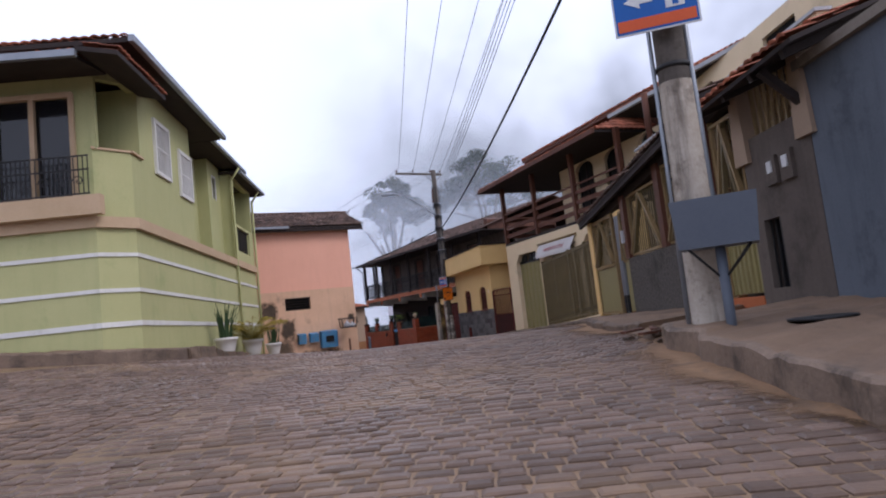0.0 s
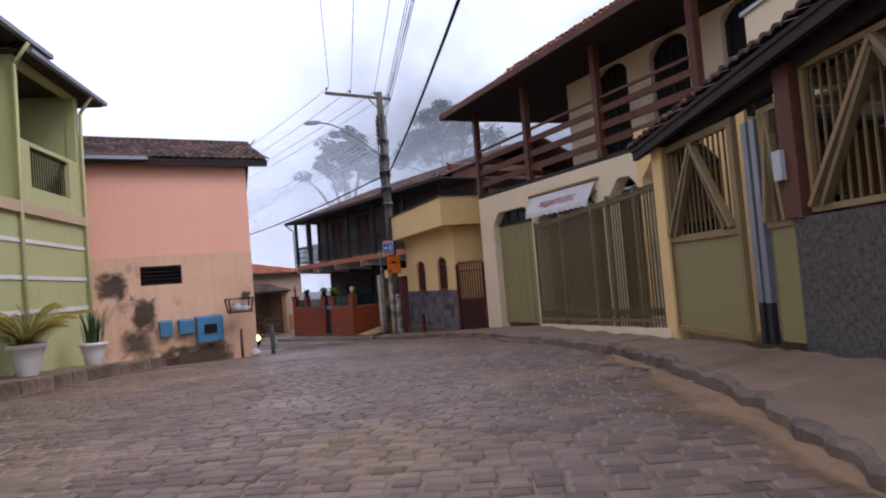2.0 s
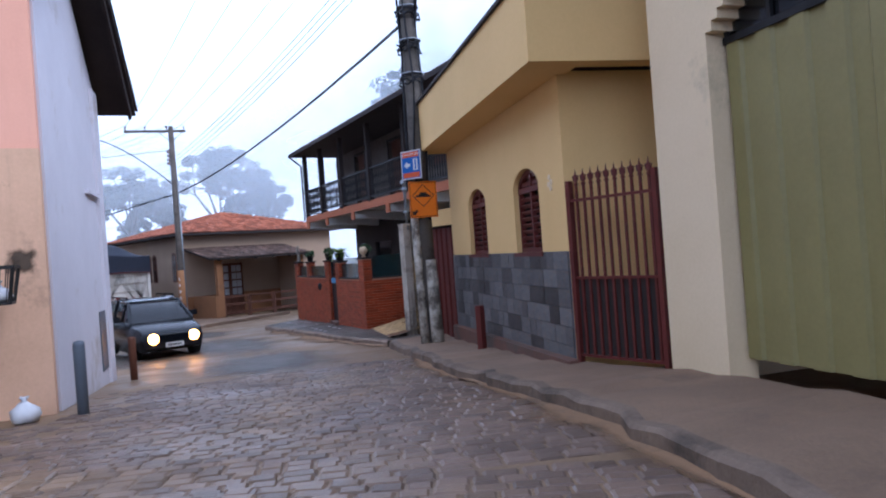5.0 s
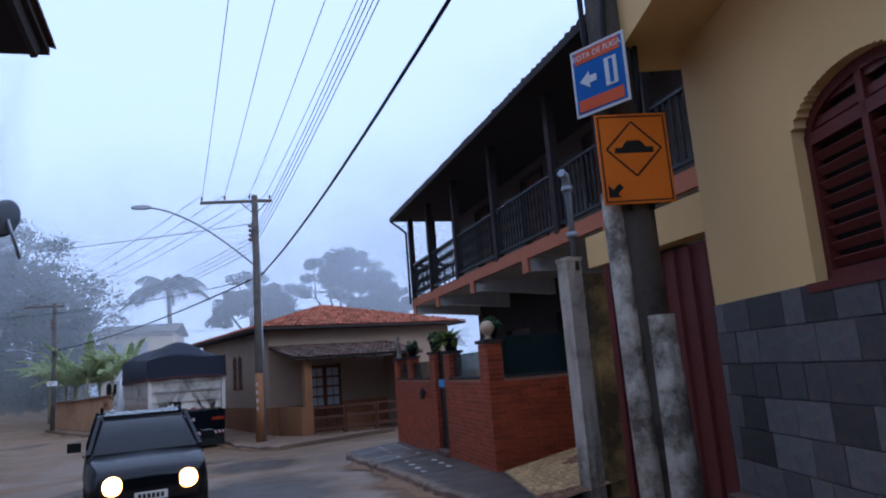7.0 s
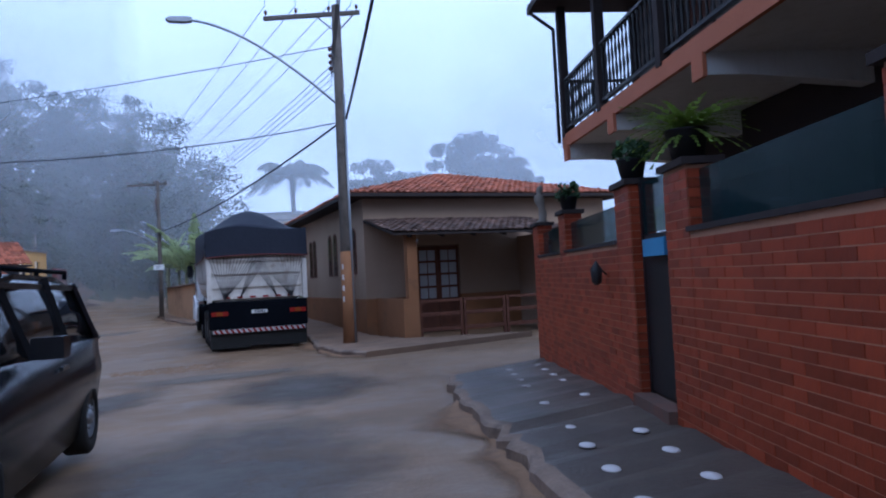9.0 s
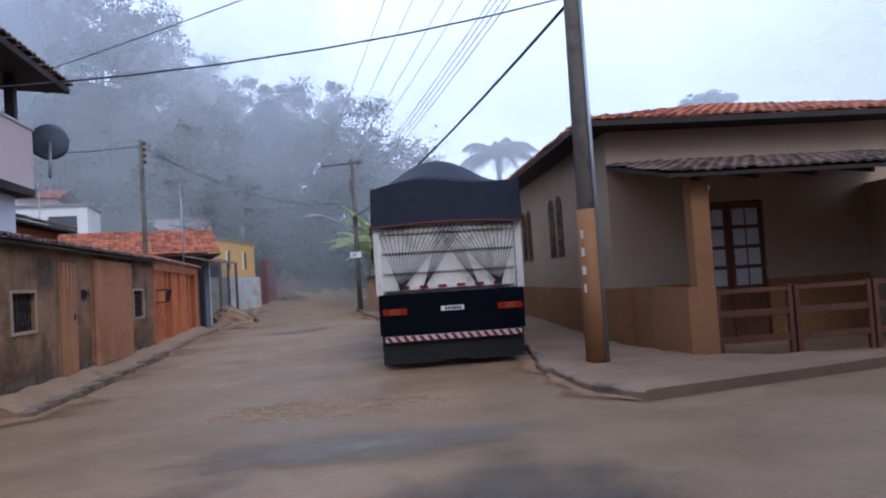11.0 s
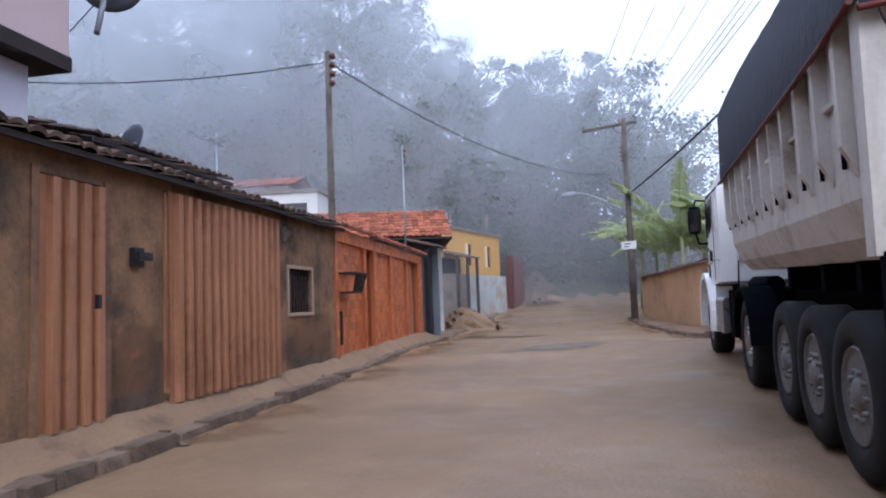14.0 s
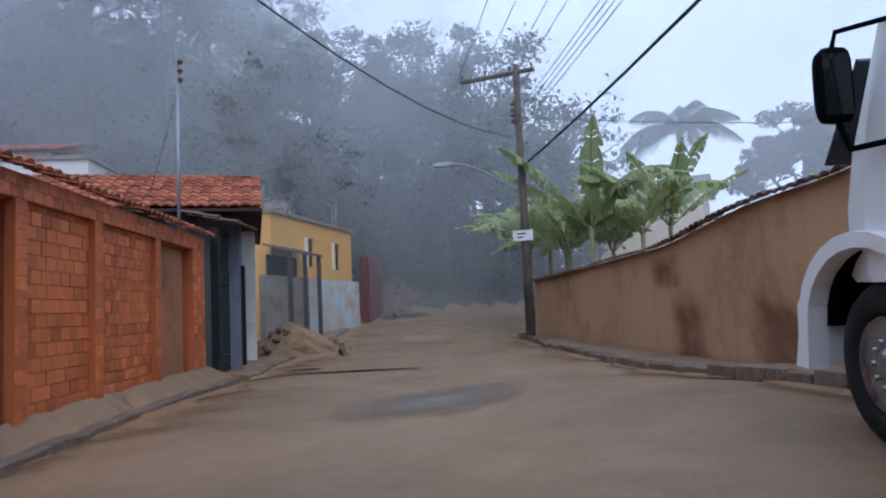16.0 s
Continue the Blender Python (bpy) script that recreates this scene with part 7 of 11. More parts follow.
def stucco_wall():
    h = thing("stucco_wall", "brown stained stucco street wall with a tiled coping", "wall", L_AT, L_YAW, kind="structure")
    holes = [(-0.0, 0.82, 0.23, 0.82), (1.86, 2.62, -0.9, 1.38), (3.52, 6.16, -0.9, 1.49), (6.62, 7.5, 0.17, 0.82)]
    b = B()
    wall(b, -7.0, 8.7, 0.0, 0.22, -1.3, 1.58, holes)
    part("wall_face", b, M_MUD, h)
    for k, (x0, x1, z0, z1) in enumerate(((-7.0, -0.4, -1.2, 0.1), (-1.4, 2.0, -1.2, -0.1), (2.5, 3.7, -1.2, 0.2), (5.9, 8.9, -1.2, 0.0), (-3.5, -1.0, 0.6, 1.6), (0.7, 1.9, 0.6, 1.65), (6.0, 7.2, 0.9, 1.7))):
        wall_stain(h, x0, x1, z0, z1, -0.004, 40 + k, M_RAIN)
    for k, (x0, x1) in enumerate(((-7.0, 1.9), (2.5, 3.6), (6.1, 8.7))):
        wall_stain(h, x0, x1, -0.5, 0.25, -0.006, 60 + k, M_EARTH)
    b = B()
    tiles(b, (8.75, -0.2, 1.6), (-7.0, -0.2, 1.6), (8.75, 0.45, 1.78), (-7.0, 0.45, 1.78), pitch=0.19, course=0.34)
    part("coping_tiles", b, M_TILE_OLD, h, "dark clay coping tiles")
    b = B()
    slab(b, [(8.75, -0.17, 1.59), (-7.0, -0.17, 1.59), (-7.0, 0.45, 1.76), (8.75, 0.45, 1.76)], 0.05)
    part("coping_bed", b, M_SOFFIT, h)
    for x0, x1 in ((0.0, 0.82), (6.62, 7.5)):
        z0, z1 = (0.23, 0.82) if x0 < 1 else (0.17, 0.82)
        b = B()
        for x in (x0 - 0.03, x1 + 0.03):
            box(b, x - 0.03, x + 0.03, -0.02, 0.02, z0 - 0.05, z1 + 0.05)
        box(b, x0, x1, -0.02, 0.02, z1, z1 + 0.05)
        box(b, x0, x1, -0.03, 0.02, z0 - 0.05, z0)
        w = part("window", b, M_TAN, h, "small barred window with a thin tan frame")
        b = B()
        box(b, x0, x1, 0.16, 0.18, z0, z1)
        part("backing", b, M_MAROON, w)
        for k in range(4):
            b = B()
            c = Vector((x0 + (x1 - x0) * (k + 0.5) / 4, 0.045, (z0 + z1) / 2))
            polytube(b, [c + Vector((0.085 * math.cos(0.6 * j) * (1 - 0.05 * j), 0, 0.15 * math.sin(0.6 * j) * (1 - 0.05 * j))) for j in range(14)], 0.008, 5)
            part("scroll", b, M_IRON, w)
        for z in (z0 + 0.12, z1 - 0.12):
            b = B()
            beam(b, (x0, 0.05, z), (x1, 0.05, z), 0.018)
            part("window_rail", b, M_IRON, w)
        for k in range(8):
            b = B()
            x = x0 + (x1 - x0) * (k + 0.5) / 8
            beam(b, (x, 0.05, z0), (x + random.uniform(-0.02, 0.02), 0.05, z1), 0.02)
            part("window_bar", b, M_IRON, w)
    b = B()
    for x in (1.78, 2.62):
        b = B()
        box(b, x, x + 0.08, -0.02, 0.05, -0.9, 1.42)
        part("door_jamb", b, M_MUD, h)
    d = thing("sheet_door", "beige corrugated sheet door in the stucco wall", "door", L_AT, L_YAW)
    b = B()
    corrugated(b, 1.88, 2.6, 0.02, -0.66, 1.36, 0.18, -0.055)
    part("leaf", b, M_RUSTY, d)
    b = B()
    beam(b, (1.89, 0.03, 1.35), (2.6, 0.03, 1.35), 0.04)
    beam(b, (1.89, 0.03, -0.53), (1.89, 0.03, 1.36), 0.04)
    part("door_frame", b, M_RUSTY, d)
    b = B()
    box(b, 2.5, 2.54, -0.05, 0.0, 0.3, 0.42)
    part("handle", b, M_IRON, d)
    g = thing("sheet_gate", "wide beige corrugated sheet gate with rust stains", "gate", L_AT, L_YAW)
    b = B()
    corrugated(b, 3.56, 6.12, -0.03, -0.66, 1.46, 0.185, -0.06)
    part("leaf", b, M_RUSTY, g)
    b = B()
    for z in (-0.54, 1.45):
        beam(b, (3.54, -0.02, z), (6.14, -0.02, z), 0.05)
    for x in (3.54, 6.14, 4.83):
        beam(b, (x, 0.0, -0.55), (x, 0.0, 1.46), 0.05)
    part("gate_frame", b, M_RUSTY, g)
    b = B()
    box(b, 2.98, 3.12, -0.06, 0.0, 0.68, 0.86)
    box(b, 3.0, 3.2, -0.1, -0.06, 0.74, 0.82)
    solid("wall_meter", b, M_IRON, "small dark meter case on the stucco wall", "meter", L_AT, L_YAW)


def block_wall():
    at, yaw = (6.5, 57.45, 0), yaw_of((-0.3752, 0.927))
    h = thing("block_wall", "terracotta block wall with recessed panels and a tiled coping", "wall", at, yaw, kind="structure")
    doors = [(2.1, 2.75), (6.45, 7.95)]
    posts = [(0.0, 0.16), (1.95, 2.1), (2.75, 2.95), (4.35, 4.55), (6.25, 6.45), (7.95, 8.6)]
    b = B()
    cuts = [(x0, x1, -1.2, 1.36) for x0, x1 in doors]
    wall(b, 0.0, 8.6, 0.09, 0.22, -1.2, 1.38, cuts)
    part("panel_bed", b, M_TERRA, h)
    b = B()
    for x0, x1 in posts:
        box(b, x0, x1, 0.0, 0.24, -1.2, 1.38)
    box(b, 0.0, 8.6, -0.005, 0.25, 1.38, 1.62)
    part("frame", b, M_TERRA, h, "terracotta posts and head beam")
    b = B()
    tiles(b, (8.75, -0.16, 1.64), (-0.15, -0.16, 1.64), (8.75, 0.3, 1.8), (-0.15, 0.3, 1.8), pitch=0.17, course=0.25)
    part("coping_tiles", b, M_TILE, h, "red clay coping tiles")
    for x0, x1 in doors:
        b = B()
        box(b, x0, x1, 0.16, 0.19, -0.86, 1.36)
        part("door", b, M_RUSTY, h, "beige sheet door")
    b = B()
    box(b, -0.5, 0.5, 0, 0.03, -0.5, 0.5)
    me = mesh_of("block", b, M_BLOCK)
    rnd = random.Random(4)
    rest = B()
    n = 0
    for x0, x1 in ((0.16, 1.95), (2.95, 4.35), (4.55, 6.25)):
        r, z = 0, -0.78
        while z < 1.37:
            x = x0 - (0.095 if r % 2 else 0.0)
            while x < x1 - 0.01:
                a, c = max(x, x0), min(x + 0.19, x1)
                if c - a > 0.03 and n >= 298:
                    box(rest, a + 0.004, c - 0.004, 0.062, 0.092, z + 0.004, z + 0.136)
                elif c - a > 0.03:
                    piece("block", me, h, Matrix.Translation(((a + c) / 2, 0.062 + rnd.uniform(-0.004, 0.004), z + 0.07)) @ Matrix.Diagonal((c - a - 0.008, 1, 0.132, 1)))
                    n += 1
                x += 0.19
            z += 0.14
            r += 1
    for x0, x1 in posts:
        for r in range(16):
            z = -0.86 + 0.14 * r
            m = max(1, round((x1 - x0) / 0.19))
            for j in range(m):
                a, c = x0 + (x1 - x0) * j / m, x0 + (x1 - x0) * (j + 1) / m
                box(rest, a + 0.004, c - 0.004, -0.008, 0.0, z + 0.004, z + 0.136)
    for r in range(2):
        for j in range(46):
            a = 0.19 * j - (0.095 if r else 0.0)
            box(rest, max(0.0, a) + 0.004, min(8.6, a + 0.19) - 0.004, -0.013, -0.005, 1.384 + 0.118 * r, 1.496 + 0.118 * r)
    tagged(part("blocks", rest, mat("terracotta_blocks", (0.76, 0.23, 0.072), (0.34, 0.075, 0.026), 0.45, 30, 6.5, 0.3, rnd=0.3, island=True, spec=0.35), h), "more terracotta blocks", kind="stuff")
    k = thing("rubbish_basket", "rusty iron rubbish basket on the block wall", "basket", at, yaw)
    b = B()
    for z, d, o in ((0.82, 0.3, 0.0), (0.48, 0.22, 0.08)):
        x0, x1 = 0.26 + o, 0.98 - o
        b = B()
        for p, q in (((x0, -d, z), (x1, -d, z)), ((x0, 0, z), (x0, -d, z)), ((x1, 0, z), (x1, -d, z)), ((x0, 0.02, z), (x1, 0.02, z))):
            beam(b, p, q, 0.03)
        part("basket_rim", b, M_IRON, k)
    for j in range(9):
        b = B()
        t = j / 8
        beam(b, (0.26 + 0.72 * t, -0.3, 0.82), (0.34 + 0.56 * t, -0.22, 0.48), 0.02)
        part("basket_bar", b, M_IRON, k)
    b = B()
    box(b, 0.34, 0.9, -0.22, 0.0, 0.46, 0.48)
    part("basket_floor", b, M_RUSTY, k)
    # flat near-black panel stands in for the dark inside of a niche
    b = B()
    box(b, 0.3, 0.55, 0.05, 0.075, -0.45, 0.15)
    solid("meter_niche", b, M_DARK, "dark open meter niche in the block wall", "meter", at, yaw)


stucco_wall()
block_wall()


def rose_house():
    """The pale building behind the stucco wall, with a veranda and a satellite dish."""
    h = thing("rose_house", "pale rose building with a veranda above a lilac ground floor", "house", (7.5, 52.1, 0), L_YAW)
    b = B()
    wall(b, -9.0, -0.25, 0.25, 0.5, -0.9, 2.8, [(-5.0, -4.0, 1.9, 2.6)])
    wall_across(b, 0.5, 6.0, -0.5, -0.25, -0.9, 2.8)
    part("lower_wall", b, M_LILAC, h)
    b = B()
    box(b, -9.0, 0.0, 0.0, 0.15, 2.85, 4.0)
    box(b, -0.15, 0.0, 0.15, 6.0, 2.85, 4.0)
    part("parapet", b, M_ROSE, h, "pale rose veranda parapet")
    b = B()
    box(b, -9.0, 0.02, -0.02, 6.0, 2.7, 2.85)
    part("veranda_floor", b, M_SOFFIT, h)
    b = B()
    box(b, -9.0, 0.03, -0.03, 0.18, 4.0, 4.05)
    part("coping", b, M_GREY_PVC, h)
    for x in (-0.7, -3.6, -6.5):
        b = B()
        box(b, x - 0.08, x + 0.08, 0.0, 0.16, 4.05, 5.0)
        part("post", b, M_SOFFIT, h)
    b = B()
    wall(b, -9.0, -1.5, 2.2, 2.4, 2.85, 5.2)
    part("upper_wall", b, M_ROSE, h)
    b = B()
    slab(b, [(0.5, -0.55, 4.98), (0.5, 6, 5.6), (-9, 6, 5.6), (-9, -0.55, 4.98)], 0.12)
    part("roof", b, M_SOFFIT, h)
    b = B()
    tiles(b, (0.55, -0.6, 5.02), (-9, -0.6, 5.02), (0.55, 6, 5.65), (-9, 6, 5.65))
    part("roof_tiles", b, M_TILE_OLD, h)


def dish(name, label, at, yaw, tilt, r, arm):
    h = thing(name, label, "satellite dish", at, yaw)
    b = B()
    rows = [(r * t, 0.22 * r * t * t) for t in (0.02, 0.2, 0.4, 0.6, 0.8, 1.0)]
    lathe(b, rows + [(r * 0.99, 0.22 * r + 0.012), (r * 0.5, 0.22 * r * 0.25 + 0.012), (0.01, 0.012)], 26, m=Matrix.Rotation(radians(tilt), 4, "X"))
    part("reflector", b, M_GREYBLUE, h)
    b = B()
    m = Matrix.Rotation(radians(tilt), 4, "X")
    for k in range(3):
        a = k * math.tau / 3 + 0.5
        tube(b, m @ Vector((r * 0.95 * math.cos(a), r * 0.95 * math.sin(a), 0.21 * r)), m @ Vector((0, 0, 0.75 * r)), 0.008, n=5)
    lathe(b, [(0.04, 0.72 * r), (0.05, 0.8 * r), (0.03, 0.86 * r)], 8, m=m)
    part("feed", b, M_GREY_PVC, h)
    b = B()
    tube(b, (0, 0, 0), arm, 0.03, n=8)
    part("mast", b, M_STEEL, h)


rose_house()
dish("satellite_dish", "dark grey satellite dish on a bent arm", (7.55, 52.5, 3.85), radians(-135), 72, 0.36, (0.05, 0.3, -0.75))
dish("satellite_dish", "pale satellite dish on the tiled roof", (3.5, 55.7, 3.25), radians(-60), 62, 0.33, (0.0, 0.1, -0.5))


def small_house(name, label, at, yaw, x0, x1, y0, y1, z0, zw, zr, wall_m, tile_m, over=0.35, hip=0.0, gable_m=None):
    """A low house with a ridge along x."""
    h = thing(name, label, "house", at, yaw)
    b = B()
    wall(b, x0, x1, y0, y0 + 0.2, z0, zw)
    wall(b, x0, x1, y1 - 0.2, y1, z0, zw)
    wall_across(b, y0 + 0.2, y1 - 0.2, x0, x0 + 0.2, z0, zw)
    wall_across(b, y0 + 0.2, y1 - 0.2, x1 - 0.2, x1, z0, zw)
    my = (y0 + y1) / 2
    if not hip:
        for x in (x0, x1 - 0.2):
            g = B()
            prism(g, [(y0, zw), (y1, zw), (my, zr - 0.08)], x, x + 0.2, SWAP)
            part("gable", g, gable_m or wall_m, h)
    part("wall", b, wall_m, h)
    b = B()
    tiles(b, (x0 - over, y0 - over, zw), (x1 + over, y0 - over, zw), (x0 - over + hip, my, zr), (x1 + over - hip, my, zr))
    tiles(b, (x1 + over, y1 + over, zw), (x0 - over, y1 + over, zw), (x1 + over - hip, my, zr), (x0 - over + hip, my, zr))
    if hip:
        tiles(b, (x1 + over, y0 - over, zw), (x1 + over, y1 + over, zw), (x1 + over - hip, my, zr), (x1 + over - hip, my + 0.1, zr))
        tiles(b, (x0 - over, y1 + over, zw), (x0 - over, y0 - over, zw), (x0 - over + hip, my + 0.1, zr), (x0 - over + hip, my, zr))
    part("roof_tiles", b, tile_m, h)
    b = B()
    slab(b, [(x0 - over, y0 - over, zw - 0.03), (x1 + over, y0 - over, zw - 0.03), (x1 + over, y1 + over, zw - 0.03), (x0 - over, y1 + over, zw - 0.03)], 0.06)
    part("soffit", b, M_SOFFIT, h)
    return h


small_house("tiled_house", "low terracotta house with a dark tiled roof behind the street wall", (5.9, 54.3, 0), L_YAW, -0.6, 2.4, 0.6, 4.5, -0.9, 2.55, 3.2, M_TERRA, M_TILE_OLD)
small_house("tiled_house", "small tiled outbuilding behind the street wall", (5.3, 57.2, 0), L_YAW, -0.8, 1.4, 0.3, 3.0, -0.9, 1.9, 2.35, M_MUD, M_TILE_OLD)


def hill_house(label, at, yaw, w, d, z0, z1, m, holes=(), roof=None, bars=0):
    """A plain rendered block on the slope, flat or with a low tiled roof, some with bare steel on top."""
    h = thing("hill_house", label, "house", at, yaw)
    b = B()
    wall(b, 0, w, 0, 0.2, z0, z1, holes)
    wall_across(b, 0.2, d, 0, 0.2, z0, z1)
    wall_across(b, 0.2, d, w - 0.2, w, z0, z1)
    box(b, 0.2, w - 0.2, d - 0.2, d, z0, z1)
    part("wall", b, m, h)
    for x0, x1, q0, q1 in holes:
        b = B()
        box(b, x0, x1, 0.12, 0.15, q0, q1)
        part("window", b, M_DARK, h)
    b = B()
    if roof:
        tiles(b, (-0.3, -0.35, z1), (w + 0.3, -0.35, z1), (-0.3, d / 2, roof), (w + 0.3, d / 2, roof))
        tiles(b, (w + 0.3, d + 0.35, z1), (-0.3, d + 0.35, z1), (w + 0.3, d / 2, roof), (-0.3, d / 2, roof))
        part("roof_tiles", b, M_TILE, h)
    else:
        box(b, -0.12, w + 0.12, -0.12, d + 0.12, z1, z1 + 0.14)
        part("roof_slab", b, M_CONC, h)
    for k in range(bars):
        b = B()
        x = 0.3 + (w - 0.6) * k / max(1, bars - 1)
        for dx, dy in ((0, 0), (0.14, 0.02), (0.02, 0.15)):
            tube(b, (x + dx, 0.3 + dy, z1 + 0.1), (x + dx * 1.3, 0.3 + dy, z1 + 1.1 + 0.3 * dx), 0.022, n=5)
        part("bare_steel_bars", b, M_CONC, h, "bare reinforcing bars above the slab")
    return h


SLOPE = yaw_of((0.9, 0.42))
hill_house("pale rose house with a clay tile roof on the slope", (-13.2, 71.6, 0), SLOPE, 4.2, 4.5, 0.0, 6.3, M_ROSE, [(0.8, 1.7, 4.6, 5.6)], roof=7.1)
hill_house("white rendered annexe with a dark opening on the slope", (-10.6, 71.4, 0), SLOPE, 3.8, 3.2, 0.0, 5.7, M_WHITE, [(1.9, 3.3, 3.9, 5.2)])
hill_house("unfinished rose house with bare steel on its flat roof", (-10.4, 82.6, 0), SLOPE, 4.4, 4.0, 0.5, 5.9, M_ROSE, [(0.8, 1.6, 4.2, 5.2), (2.6, 3.4, 4.2, 5.2)], bars=4)
hill_house("low brown house with a clay tile roof on the slope", (-19.5, 68.5, 0), SLOPE, 5.0, 4.5, 0.0, 5.2, M_PINK_OLD, [(1.2, 2.1, 3.6, 4.6), (3.2, 4.1, 3.6, 4.6)], roof=6.2)
rh = small_house("red_roof_house", "house with an orange-red barrel tiled roof", (3.5, 67.0, 0), yaw_of((-0.83, -0.56)), 0.5, 6.0, -5.4, 0.0, -0.9, 2.3, 3.5, M_GREYBLUE, M_TILE, 0.45, gable_m=M_SOFFIT)
b = B()
box(b, 0.42, 0.5, -2.2, -1.2, -0.8, 1.3)
part("door", b, M_BLACK, rh, "dark door")
for y in (-2.9, -4.6):
    b = B()
    box(b, 0.2, 0.5, y - 0.15, y + 0.15, -0.9, 2.3)
    part("pier", b, M_WHITE, rh, "white wall pier")


small_house("corner_house", "plain lilac rendered house at the street corner", (12.6, 38.6, 0), yaw_of((-0.3, 0.954)), 0.0, 6.5, 0.0, 5.0, -0.9, 4.0, 5.0, M_LILAC, M_TILE_OLD)
dish("satellite_dish", "dark satellite dish on the eave of the corner house", (12.75, 40.4, 4.55), radians(-120), 70, 0.36, (-0.3, 0.0, -0.7))


def black_gate():
    h = thing("black_gate", "tall black louvred gate under a small tiled hood", "gate", (3.18, 65.75, 0), yaw_of((-0.36, 0.933)))
    b = B()
    box(b, 0.0, 0.14, -0.12, 0.02, -0.85, 1.85)
    box(b, 1.1, 1.24, -0.12, 0.02, -0.85, 1.85)
    box(b, 0.14, 1.1, -0.1, 0.0, 1.75, 1.85)
    f = part("gate_frame", b, M_BLACK, h)
    for k in range(24):
        b = B()
        box(b, 0.14, 1.1, -0.07, -0.03, -0.75 + 0.103 * k, -0.68 + 0.103 * k)
        part("louvre", b, M_BLACK, f)
    b = B()
    tiles(b, (-0.15, -0.5, 1.9), (1.4, -0.5, 1.9), (-0.15, 0.5, 2.15), (1.4, 0.5, 2.15))
    part("hood_tiles", b, M_TILE_OLD, h)


black_gate()
h = thing("roof_mast", "slim grey mast with a guy wire behind the roof", "mast", (2.65, 65.56, 0))
b = B()
tube(b, (0, 0, 1.0), (0, 0, 5.1), 0.035, 0.028, n=8)
part("shaft", b, M_STEEL, h)
b = B()
tube(b, (0, 0, 4.4), (-1.6, 1.0, 2.6), 0.008, n=5)
part("guy_wire", b, M_CABLE, h)
for k in range(3):
    b = B()
    lathe(b, [(0.02, 0), (0.05, 0.03), (0.05, 0.07), (0.02, 0.1)], 8, at=(0.07, 0, 4.55 + 0.17 * k))
    part("insulator", b, M_INSUL, h)
h = thing("roof_aerial", "thin television aerial above the tiled roofs", "aerial", (1.6, 59.21, 0), 0.5)
b = B()
tube(b, (0, 0, 1.6), (0, 0, 4.4), 0.022, n=6)
part("mast", b, M_STEEL, h)
b = B()
tube(b, (0, -0.45, 4.2), (0, 0.45, 4.2), 0.012, n=5)
bo = part("boom", b, M_STEEL, h)
for k in range(6):
    b = B()
    ln = 0.32 - 0.03 * k
    tube(b, (-ln, -0.4 + 0.16 * k, 4.2), (ln, -0.4 + 0.16 * k, 4.2), 0.008, n=5)
    part("element", b, M_STEEL, bo)


